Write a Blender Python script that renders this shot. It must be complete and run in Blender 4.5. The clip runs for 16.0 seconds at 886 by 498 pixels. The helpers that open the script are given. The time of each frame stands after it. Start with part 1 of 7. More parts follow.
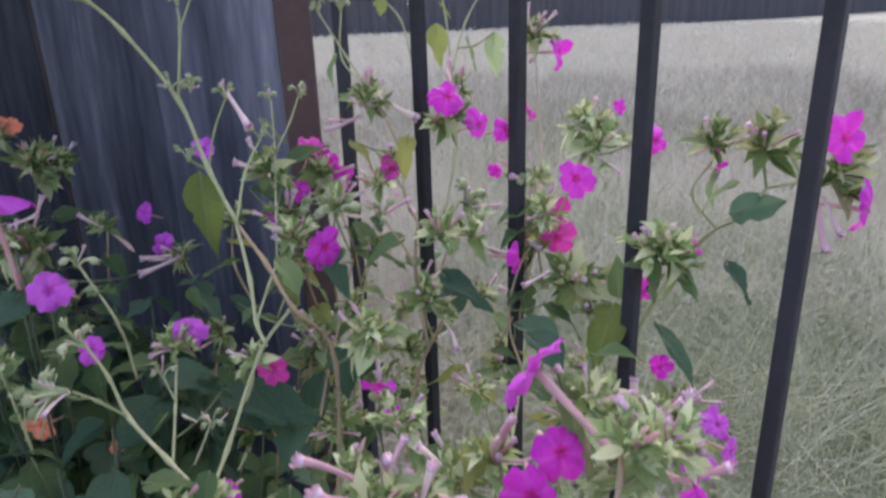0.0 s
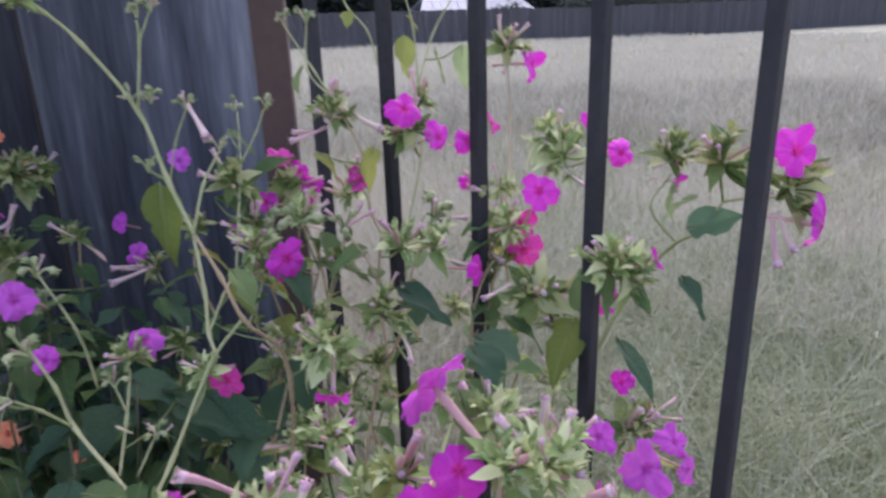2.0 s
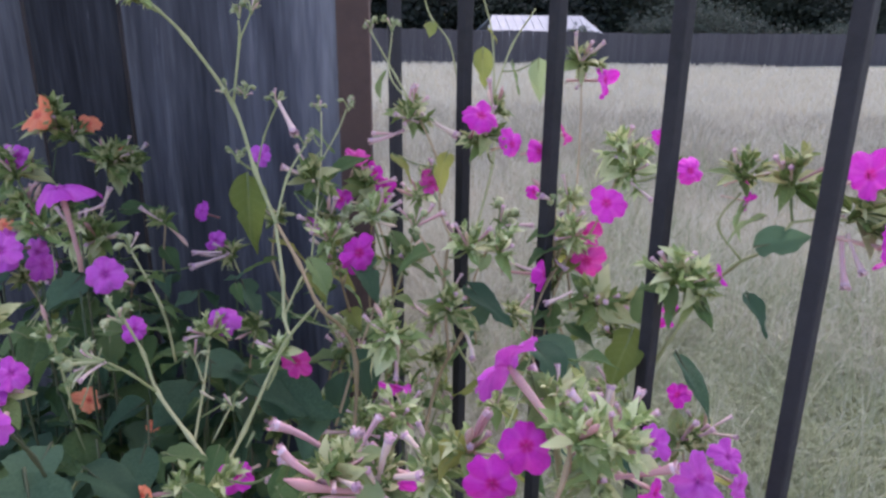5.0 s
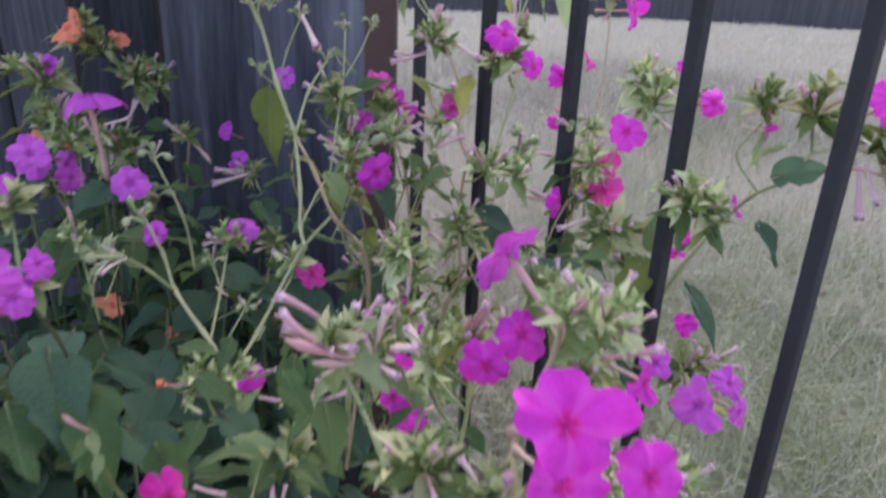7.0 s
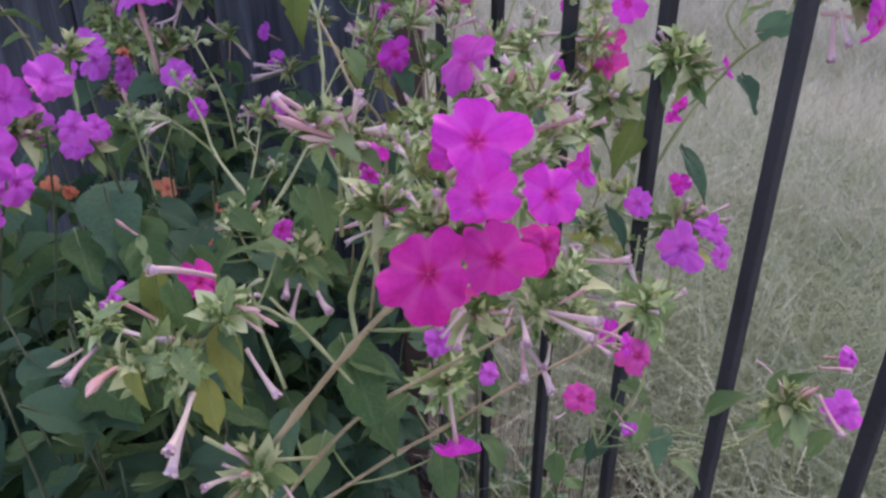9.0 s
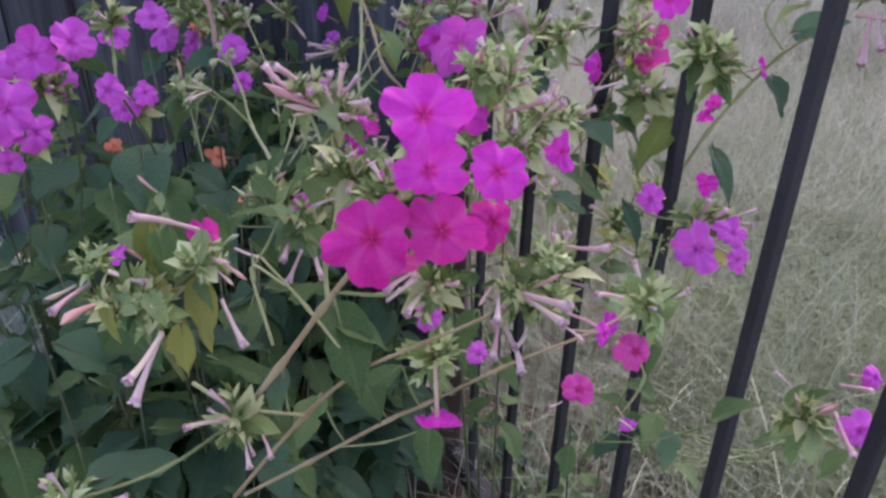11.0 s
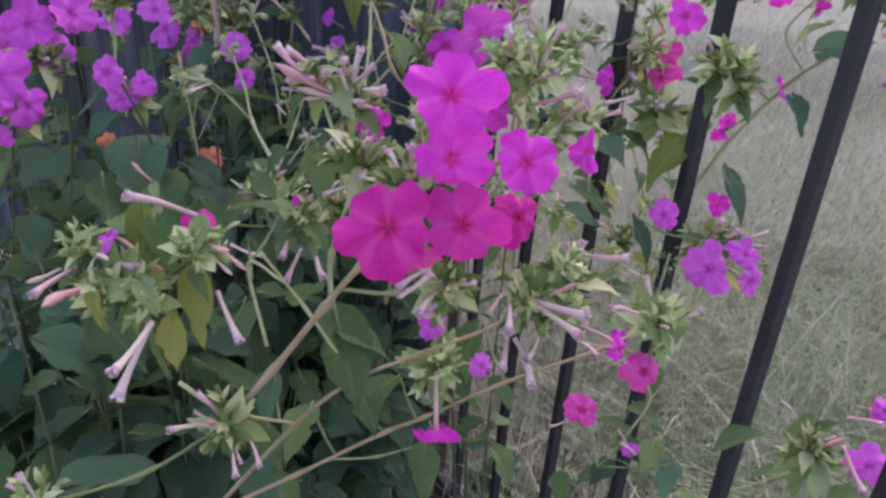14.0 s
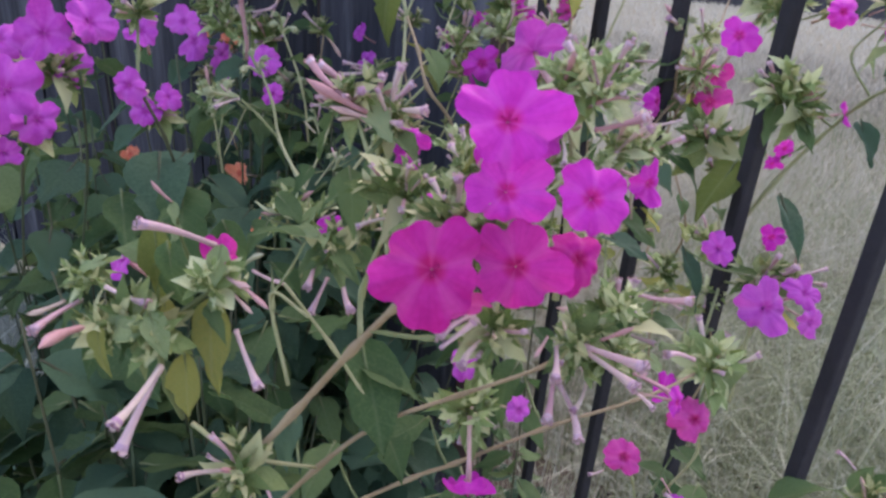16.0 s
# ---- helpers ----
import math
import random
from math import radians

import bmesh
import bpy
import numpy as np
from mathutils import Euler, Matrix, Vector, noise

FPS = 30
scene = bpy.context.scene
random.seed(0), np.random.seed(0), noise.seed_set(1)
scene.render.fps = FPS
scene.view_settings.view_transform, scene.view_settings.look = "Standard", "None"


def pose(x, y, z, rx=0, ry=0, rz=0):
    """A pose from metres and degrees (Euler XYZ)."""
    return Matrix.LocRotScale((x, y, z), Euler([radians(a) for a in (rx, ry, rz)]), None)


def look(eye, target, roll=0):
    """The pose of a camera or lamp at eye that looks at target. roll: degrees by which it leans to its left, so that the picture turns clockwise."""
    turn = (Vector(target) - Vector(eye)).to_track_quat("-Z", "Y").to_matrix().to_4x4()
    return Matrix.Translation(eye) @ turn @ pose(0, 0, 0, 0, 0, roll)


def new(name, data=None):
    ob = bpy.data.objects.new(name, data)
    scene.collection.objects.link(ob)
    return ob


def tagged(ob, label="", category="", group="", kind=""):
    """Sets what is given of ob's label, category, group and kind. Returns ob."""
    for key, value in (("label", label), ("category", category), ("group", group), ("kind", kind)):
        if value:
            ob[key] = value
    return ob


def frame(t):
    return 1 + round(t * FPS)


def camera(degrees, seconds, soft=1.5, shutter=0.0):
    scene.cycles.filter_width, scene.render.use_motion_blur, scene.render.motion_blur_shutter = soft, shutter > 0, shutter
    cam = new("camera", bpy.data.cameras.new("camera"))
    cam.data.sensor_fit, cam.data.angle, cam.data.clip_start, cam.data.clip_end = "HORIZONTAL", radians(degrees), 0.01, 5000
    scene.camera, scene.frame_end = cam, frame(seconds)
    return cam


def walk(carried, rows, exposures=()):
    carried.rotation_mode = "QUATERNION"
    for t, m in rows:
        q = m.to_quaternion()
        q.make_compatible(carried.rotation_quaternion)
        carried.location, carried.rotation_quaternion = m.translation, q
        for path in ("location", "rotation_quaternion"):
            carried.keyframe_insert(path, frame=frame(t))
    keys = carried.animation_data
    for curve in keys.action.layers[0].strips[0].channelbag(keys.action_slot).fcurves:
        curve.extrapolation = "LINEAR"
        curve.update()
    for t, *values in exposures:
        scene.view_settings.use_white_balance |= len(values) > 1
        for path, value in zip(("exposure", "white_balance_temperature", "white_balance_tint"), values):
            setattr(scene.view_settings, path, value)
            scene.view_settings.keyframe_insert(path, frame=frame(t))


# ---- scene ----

# Path: seconds, eye x, y, z in metres, then degrees of yaw to the left, pitch up and lean.
PATH = [
    (0, 0.0021, 0.0006, 1.0520, -0.68, -20.44, -1.82),
    (0.5, 0.0217, 0.0019, 1.0330, 1.34, -21.30, -1.24),
    (1, 0.0464, 0.0242, 1.0365, -1.42, -21.34, -1.42),
    (1.5, 0.0503, 0.0224, 1.0461, -1.23, -20.75, -2.10),
    (2, 0.0462, 0.0037, 1.0510, 0.71, -19.56, -1.89),
    (2.5, 0.0338, -0.0209, 1.0600, 3.63, -17.97, -1.46),
    (3, 0.0325, -0.0313, 1.0545, 4.60, -17.99, -0.58),
    (3.5, 0.0325, -0.0329, 1.0528, 4.88, -17.98, -0.30),
    (4, 0.0345, -0.0326, 1.0536, 5.08, -17.91, -0.44),
    (6.5, 0.0351, 0.0011, 1.0279, 5.73, -19.94, 2.76),
    (7, 0.0452, -0.0336, 1.0237, 7.16, -21.96, 2.51),
    (7.5, 0.0563, -0.0678, 1.0100, 8.73, -25.78, 2.51),
    (8, 0.0657, -0.0796, 0.9949, 8.63, -26.30, 2.71),
    (8.5, 0.0812, -0.1018, 0.9869, 10.22, -26.39, 1.17),
    (11, 0.1503, -0.1035, 0.9830, 19.37, -27.07, 1.16),
    (11.5, 0.1438, -0.1011, 0.9768, 19.33, -27.22, 2.29),
    (12, 0.1393, -0.1016, 0.9730, 19.43, -26.84, 3.12),
    (12.5, 0.1421, -0.1057, 0.9649, 19.16, -25.64, 4.29),
    (13, 0.1345, -0.1051, 0.9659, 19.61, -25.83, 4.11),
    (13.5, 0.1302, -0.1034, 0.9618, 19.70, -25.64, 4.22),
    (14, 0.1353, -0.0946, 0.9645, 18.32, -25.25, 4.21),
    (14.5, 0.1349, -0.0767, 0.9622, 17.93, -25.66, 4.12),
    (15, 0.1346, -0.0547, 0.9433, 17.03, -25.07, 4.92),
    (15.5, 0.1293, -0.0648, 0.9483, 19.65, -24.08, 4.88),
    (16, 0.1160, -0.0673, 0.9584, 20.33, -24.07, 4.80),
]


def held(x, y, z, yaw, pitch, lean):
    """The pose of a camera at x, y, z that looks along yaw and pitch and leans to its left."""
    a, b = radians(yaw), radians(pitch)
    ahead = Vector((-math.sin(a) * math.cos(b), math.cos(a) * math.cos(b), math.sin(b)))
    eye = Vector((x, y, z))
    return look(eye, eye + ahead, lean)


EXPOSURES = [(0.0, 2.24, 6800, 25.5), (7.5, 2.24, 6800, 26), (8.5, 2.16, 6800, 27), (16.0, 2.15, 6800, 27)]
cam = camera(64.25, 16.0, soft=2.7, shutter=0.5)
walk(cam, [(t, held(*row)) for t, *row in PATH], EXPOSURES)

# ---- world and light ----
world = bpy.data.worlds.new("world")
world.use_nodes = True
scene.world = world
wn = world.node_tree.nodes
sky = wn.new("ShaderNodeTexSky")
sky.sky_type, sky.sun_disc = "NISHITA", False
sky.sun_elevation, sky.sun_rotation = radians(32), radians(8)
sky.air_density, sky.dust_density, sky.ozone_density = 1.0, 0.6, 1.5
world.node_tree.links.new(sky.outputs[0], wn["Background"].inputs[0])
wn["Background"].inputs[1].default_value = 0.12
sun = new("sun", bpy.data.lights.new("sun", "SUN"))
sun.data.energy, sun.data.angle, sun.data.color = 0.9, radians(60), (1.0, 0.97, 0.96)
sun.matrix_world = look((0, 0, 0), (-0.08, -0.62, -1.0))


# ---- materials ----
def material(name, colors, scale=40.0, rough=0.7, bump=0.15, fine=None, metal=0.0, spread=0.25, coords="Object", stretch=(1, 1, 1), translucent=0.0, specular=0.3, island=False):
    """A surface mixed from two or three colours by noise at two scales, with per-piece variation and relief."""
    m = bpy.data.materials.new(name)
    m.use_nodes = True
    nt = m.node_tree
    n, link = nt.nodes, nt.links.new
    b = n["Principled BSDF"]
    tc, mp = n.new("ShaderNodeTexCoord"), n.new("ShaderNodeMapping")
    mp.inputs["Scale"].default_value = stretch
    link(tc.outputs[coords], mp.inputs[0])
    oi = n.new("ShaderNodeObjectInfo")
    shift = n.new("ShaderNodeVectorMath")
    shift.operation = "MULTIPLY_ADD"
    link(oi.outputs["Random"], shift.inputs[0])
    shift.inputs[1].default_value = (3.1, 5.7, 1.9)
    link(mp.outputs[0], shift.inputs[2])
    big, small = n.new("ShaderNodeTexNoise"), n.new("ShaderNodeTexNoise")
    big.inputs["Scale"].default_value, small.inputs["Scale"].default_value = scale, fine or scale * 7
    big.inputs["Detail"].default_value, small.inputs["Detail"].default_value = 4, 3
    link(shift.outputs[0], big.inputs[0])
    link(shift.outputs[0], small.inputs[0])
    ramp = n.new("ShaderNodeValToRGB")
    els = ramp.color_ramp.elements
    while len(els) < len(colors):
        els.new(0.5)
    for k, c in enumerate(colors):
        els[k].position = 0.3 + 0.4 * k / max(1, len(colors) - 1)
        els[k].color = (*c, 1)
    mix = n.new("ShaderNodeMath")
    mix.operation = "MULTIPLY_ADD"
    mix.inputs[1].default_value = 0.35
    link(small.outputs[0], mix.inputs[0])
    part_of = n.new("ShaderNodeMath")
    part_of.operation = "MULTIPLY_ADD"
    part_of.inputs[1].default_value = 0.65
    link(big.outputs[0], part_of.inputs[0])
    rnd = n.new("ShaderNodeMath")
    rnd.operation = "MULTIPLY_ADD"
    rnd.inputs[1].default_value, rnd.inputs[2].default_value = spread, -spread / 2
    link(n.new("ShaderNodeNewGeometry").outputs["Random Per Island"] if island else oi.outputs["Random"], rnd.inputs[0])
    link(rnd.outputs[0], part_of.inputs[2])
    link(part_of.outputs[0], mix.inputs[2])
    link(mix.outputs[0], ramp.inputs[0])
    link(ramp.outputs[0], b.inputs["Base Color"])
    b.inputs["Roughness"].default_value, b.inputs["Metallic"].default_value = rough, metal
    b.inputs["Specular IOR Level"].default_value = specular
    if bump:
        bp = n.new("ShaderNodeBump")
        bp.inputs["Strength"].default_value, bp.inputs["Distance"].default_value = bump, 0.003
        link(small.outputs[0], bp.inputs["Height"])
        link(bp.outputs[0], b.inputs["Normal"])
    if translucent:
        tr, ms = n.new("ShaderNodeBsdfTranslucent"), n.new("ShaderNodeMixShader")
        link(ramp.outputs[0], tr.inputs[0])
        ms.inputs[0].default_value = translucent
        link(b.outputs[0], ms.inputs[1])
        link(tr.outputs[0], ms.inputs[2])
        link(ms.outputs[0], n["Material Output"].inputs[0])
    return m


def leaf_material(name, blade, rib, rough=0.68):
    """Leaf blade with a paler midrib and side veins drawn in the leaf's own length, and mottling."""
    m = material(name, blade, scale=28, rough=rough, bump=0.1, spread=0.5, translucent=0.45, specular=0.18)
    nt = m.node_tree
    n, link = nt.nodes, nt.links.new
    tc, sep = n.new("ShaderNodeTexCoord"), n.new("ShaderNodeSeparateXYZ")
    link(tc.outputs["Object"], sep.inputs[0])

    def calc(op, a, c):
        k = n.new("ShaderNodeMath")
        k.operation = op
        for i, v in enumerate((a, c)):
            if isinstance(v, (int, float)):
                k.inputs[i].default_value = v
            else:
                link(v, k.inputs[i])
        return k.outputs[0]

    side = calc("ABSOLUTE", sep.outputs[0], 0)
    mid = calc("LESS_THAN", side, 0.018)
    wave = calc("SINE", calc("MULTIPLY", calc("SUBTRACT", sep.outputs[1], calc("MULTIPLY", side, 0.8)), 42.0), 0)
    vein = calc("MULTIPLY", calc("GREATER_THAN", wave, 0.93), 0.5)
    amount = calc("MULTIPLY", calc("MAXIMUM", mid, vein), 0.28)
    mix = n.new("ShaderNodeMix")
    mix.data_type = "RGBA"
    ramp = next(k for k in n if k.type == "VALTORGB")
    link(amount, mix.inputs["Factor"])
    link(ramp.outputs[0], mix.inputs["A"])
    mix.inputs["B"].default_value = (*rib, 1)
    link(mix.outputs["Result"], n["Principled BSDF"].inputs["Base Color"])
    return m


def wood_material(name, colors):
    """Weathered board: long grain, dark water stains running down, pale scuffs, and each board's own tone from its object colour."""
    m = material(name, colors, scale=5, fine=48, rough=0.95, bump=1.0, stretch=(2.6, 2.6, 0.24), spread=0.1, specular=0.15)
    nt = m.node_tree
    n, link = nt.nodes, nt.links.new
    ramp = next(k for k in n if k.type == "VALTORGB")
    tc, mp, stain = n.new("ShaderNodeTexCoord"), n.new("ShaderNodeMapping"), n.new("ShaderNodeTexNoise")
    mp.inputs["Scale"].default_value = (11, 11, 0.9)
    link(tc.outputs["Object"], mp.inputs[0])
    link(mp.outputs[0], stain.inputs[0])
    stain.inputs["Scale"].default_value, stain.inputs["Detail"].default_value = 1.0, 5
    lo = n.new("ShaderNodeMapRange")
    lo.inputs["From Min"].default_value, lo.inputs["From Max"].default_value = 0.36, 0.66
    lo.inputs["To Min"].default_value, lo.inputs["To Max"].default_value = 0.55, 1.4
    link(stain.outputs[0], lo.inputs["Value"])
    scuff = n.new("ShaderNodeTexNoise")
    scuff.inputs["Scale"].default_value, scuff.inputs["Detail"].default_value = 3.0, 6
    mp2 = n.new("ShaderNodeMapping")
    mp2.inputs["Scale"].default_value = (30, 30, 5)
    link(tc.outputs["Object"], mp2.inputs[0])
    link(mp2.outputs[0], scuff.inputs[0])
    hi = n.new("ShaderNodeMapRange")
    hi.inputs["From Min"].default_value, hi.inputs["From Max"].default_value = 0.7, 0.84
    hi.inputs["To Min"].default_value, hi.inputs["To Max"].default_value = 0.0, 0.5
    link(scuff.outputs[0], hi.inputs["Value"])
    oi = n.new("ShaderNodeObjectInfo")
    tone = n.new("ShaderNodeMix")
    tone.data_type, tone.blend_type = "RGBA", "MULTIPLY"
    tone.inputs["Factor"].default_value = 1.0
    link(ramp.outputs[0], tone.inputs["A"])
    link(oi.outputs["Color"], tone.inputs["B"])
    scale = n.new("ShaderNodeVectorMath")
    scale.operation = "SCALE"
    link(tone.outputs["Result"], scale.inputs[0])
    link(lo.outputs[0], scale.inputs["Scale"])
    pale = n.new("ShaderNodeMix")
    pale.data_type = "RGBA"
    link(hi.outputs[0], pale.inputs["Factor"])
    link(scale.outputs[0], pale.inputs["A"])
    pale.inputs["B"].default_value = (0.24, 0.235, 0.25, 1)
    link(pale.outputs["Result"], n["Principled BSDF"].inputs["Base Color"])
    return m


def petal_material(name, outer, inner, throat):
    """Petal limb: deeper throat, fine radial veins and a soft sheen; the limb lies in its own x, y plane, one unit across the radius."""
    m = material(name, (outer, inner), scale=2.2, fine=9, rough=0.6, bump=0.05, spread=0.35, translucent=0.3, specular=0.2)
    nt = m.node_tree
    n, link = nt.nodes, nt.links.new
    tc, flat, dist = n.new("ShaderNodeTexCoord"), n.new("ShaderNodeVectorMath"), n.new("ShaderNodeVectorMath")
    link(tc.outputs["Object"], flat.inputs[0])
    flat.operation, dist.operation = "MULTIPLY", "LENGTH"
    flat.inputs[1].default_value = (1, 1, 0)
    link(flat.outputs[0], dist.inputs[0])
    span = n.new("ShaderNodeMapRange")
    span.inputs["From Min"].default_value, span.inputs["From Max"].default_value = 0.17, 0.31
    span.inputs["To Min"].default_value, span.inputs["To Max"].default_value = 0.75, 0.0
    link(dist.outputs["Value"], span.inputs["Value"])
    mix = n.new("ShaderNodeMix")
    mix.data_type = "RGBA"
    ramp = next(k for k in n if k.type == "VALTORGB")
    link(span.outputs[0], mix.inputs["Factor"])
    link(ramp.outputs[0], mix.inputs["A"])
    mix.inputs["B"].default_value = (*throat, 1)
    # fine veins that run outward
    grad = n.new("ShaderNodeTexGradient")
    grad.gradient_type = "RADIAL"
    link(tc.outputs["Object"], grad.inputs[0])
    turn = n.new("ShaderNodeMath")
    turn.operation = "MULTIPLY"
    turn.inputs[1].default_value = 2 * math.pi * 35
    link(grad.outputs["Fac"], turn.inputs[0])
    wav = n.new("ShaderNodeMath")
    wav.operation = "SINE"
    link(turn.outputs[0], wav.inputs[0])
    amt = n.new("ShaderNodeMapRange")
    amt.inputs["From Min"].default_value, amt.inputs["To Max"].default_value = 0.3, 0.13
    link(wav.outputs[0], amt.inputs["Value"])
    mix2 = n.new("ShaderNodeMix")
    mix2.data_type = "RGBA"
    link(amt.outputs[0], mix2.inputs["Factor"])
    link(mix.outputs["Result"], mix2.inputs["A"])
    mix2.inputs["B"].default_value = (*(v * 0.7 for v in outer), 1)
    # paler star along the five folds
    five = n.new("ShaderNodeMath")
    five.operation = "MULTIPLY"
    five.inputs[1].default_value = 2 * math.pi * 5
    link(grad.outputs["Fac"], five.inputs[0])
    ray = n.new("ShaderNodeMath")
    ray.operation = "COSINE"
    link(five.outputs[0], ray.inputs[0])
    star = n.new("ShaderNodeMapRange")
    star.inputs["From Min"].default_value, star.inputs["From Max"].default_value = -0.2, -1.0
    star.inputs["To Max"].default_value = 0.24
    link(ray.outputs[0], star.inputs["Value"])
    mix3 = n.new("ShaderNodeMix")
    mix3.data_type = "RGBA"
    link(star.outputs[0], mix3.inputs["Factor"])
    link(mix2.outputs["Result"], mix3.inputs["A"])
    mix3.inputs["B"].default_value = (min(1, inner[0] * 1.15), inner[1] + 0.09, min(1, inner[2] * 1.2), 1)
    mix2 = mix3
    link(mix2.outputs["Result"], n["Principled BSDF"].inputs["Base Color"])
    tr = next(k for k in n if k.type == "BSDF_TRANSLUCENT")
    link(mix2.outputs["Result"], tr.inputs[0])
    return m


BLACK_PAINT = material("black_paint", ((0.021, 0.0185, 0.0205), (0.036, 0.032, 0.0355)), scale=14, fine=160, rough=0.7, bump=0.25, specular=0.15)
RUST_PAINT = material("rust_brown_paint", ((0.062, 0.036, 0.031), (0.092, 0.052, 0.044)), scale=9, fine=90, rough=0.8, bump=0.3)
GREY_WOOD = wood_material("weathered_wood", ((0.016, 0.016, 0.021), (0.05, 0.05, 0.061), (0.115, 0.112, 0.126)))
FAR_WOOD = material("far_fence_wood", ((0.058, 0.052, 0.058), (0.08, 0.073, 0.078)), scale=3, rough=0.95, bump=0.2, stretch=(4, 4, 0.3), spread=0.3, specular=0.1)
STEM = material("stem_green", ((0.22, 0.235, 0.1), (0.35, 0.33, 0.17)), scale=40, rough=0.6, bump=0.1, spread=0.3)
STEM_BROWN = material("stem_brown", ((0.22, 0.15, 0.08), (0.35, 0.25, 0.15)), scale=40, rough=0.7, bump=0.2, spread=0.3)
PETIOLE = material("petiole_green", ((0.11, 0.14, 0.05), (0.19, 0.21, 0.09)), scale=40, rough=0.6, bump=0.1, spread=0.3)
# stems and petioles inside the foliage: the shade there is mixed into this colour
STEM_SHADED = material("stem_shaded", ((0.04, 0.058, 0.026), (0.085, 0.085, 0.045)), scale=40, rough=0.7, bump=0.1, spread=0.5)
LEAF_DARK = leaf_material("leaf_dark", ((0.047, 0.093, 0.053), (0.092, 0.158, 0.09)), (0.09, 0.15, 0.08))
LEAF_MID = leaf_material("leaf_mid", ((0.064, 0.118, 0.042), (0.128, 0.187, 0.072)), (0.22, 0.27, 0.13))
LEAF_PALE = leaf_material("leaf_pale", ((0.17, 0.235, 0.09), (0.29, 0.35, 0.17)), (0.36, 0.4, 0.2))
LEAF_OLIVE = leaf_material("leaf_olive", ((0.13, 0.16, 0.035), (0.19, 0.21, 0.06)), (0.3, 0.32, 0.14))
LEAF_YELLOW = leaf_material("leaf_yellow", ((0.3, 0.28, 0.07), (0.2, 0.24, 0.07)), (0.4, 0.38, 0.18))
BRACT = material("bract_green", ((0.1, 0.145, 0.04), (0.21, 0.25, 0.08), (0.4, 0.385, 0.19)), scale=60, rough=0.55, bump=0.1, spread=0.75, translucent=0.2, island=True)
MAGENTA = petal_material("petal_magenta", (0.55, 0.02, 0.36), (0.69, 0.052, 0.49), (0.58, 0.014, 0.18))
CRIMSON = petal_material("petal_crimson", (0.57, 0.032, 0.26), (0.7, 0.08, 0.36), (0.5, 0.012, 0.13))
ROSE = petal_material("petal_rose", (0.53, 0.013, 0.23), (0.65, 0.036, 0.32), (0.5, 0.01, 0.11))
VIOLET = petal_material("petal_violet", (0.48, 0.05, 0.4), (0.62, 0.11, 0.53), (0.42, 0.03, 0.3))
ORANGE = petal_material("petal_orange", (0.8, 0.2, 0.1), (0.85, 0.28, 0.16), (0.7, 0.08, 0.06))
TUBE = material("tube_pink", ((0.52, 0.265, 0.285), (0.62, 0.41, 0.42), (0.6, 0.45, 0.37)), scale=60, rough=0.6, bump=0.05, spread=0.5, translucent=0.15)
TUBE_CLOSED = material("bud_pink", ((0.5, 0.24, 0.24), (0.6, 0.36, 0.33), (0.58, 0.42, 0.3)), scale=60, rough=0.6, bump=0.05, spread=0.5, translucent=0.15)
BUD_GREEN = material("bud_green", ((0.3, 0.32, 0.16), (0.45, 0.44, 0.27), (0.5, 0.42, 0.3)), scale=60, rough=0.6, bump=0.05, spread=0.5, translucent=0.15)
LIP = material("tube_lip", ((0.56, 0.39, 0.43), (0.42, 0.22, 0.3)), scale=300, rough=0.6, bump=0, spread=0.4)


# ---- mesh helpers ----
def mesh_of(name, verts, faces, mats, slots=None, smooth=True):
    me = bpy.data.meshes.new(name)
    me.from_pydata([tuple(v) for v in verts], [], faces)
    for m in mats if isinstance(mats, (list, tuple)) else [mats]:
        me.materials.append(m)
    if slots is not None:
        me.polygons.foreach_set("material_index", slots)
    if smooth:
        me.polygons.foreach_set("use_smooth", [True] * len(faces))
    me.update()
    return me


def thing(name, place, label, category, group=""):
    ob = new(name)
    ob.location = place
    ob.empty_display_size = 0.05
    return tagged(ob, label, category, group)


def part(name, me, parent, m=None, label=""):
    """One mesh object under a thing or part; m is its pose in the world."""
    ob = new(name, me)
    ob.parent = parent
    base = parent.matrix_basis.copy() if parent.parent is None else parent.parent.matrix_basis @ parent.matrix_basis
    ob.matrix_basis = base.inverted() @ (m if m is not None else Matrix.Identity(4))
    if label:
        ob["label"] = label
    return ob


def box_mesh(name, size, mat, bevel=0.002):
    bm = bmesh.new()
    bmesh.ops.create_cube(bm, size=1, matrix=Matrix.Diagonal((*size, 1)))
    if bevel:
        bmesh.ops.bevel(bm, geom=bm.edges[:], offset=bevel, segments=2, affect="EDGES", profile=0.5)
    me = bpy.data.meshes.new(name)
    bm.to_mesh(me)
    bm.free()
    me.materials.append(mat)
    return me


# ---- ground, field ----
SLOPE = 0.0385


def ground_z(x, y):
    """Level by the garden fence, then falling gently to the far fence and level beyond."""
    r = math.hypot(x, y)
    fall = SLOPE * min(max(r - 1.6, 0.0), 42.0)
    bumps = 0.05 * noise.noise(Vector((x * 0.35, y * 0.35, 3.0))) + 0.018 * noise.noise(Vector((x * 2.1, y * 2.1, 7.0)))
    return -fall + bumps * min(1.0, 0.3 + r / 6)


FIELD_SOIL = material("dry_field", ((0.19, 0.185, 0.125), (0.265, 0.25, 0.18), (0.34, 0.32, 0.25)), scale=0.5, fine=11, rough=0.95, bump=0.8, spread=0, specular=0.1)


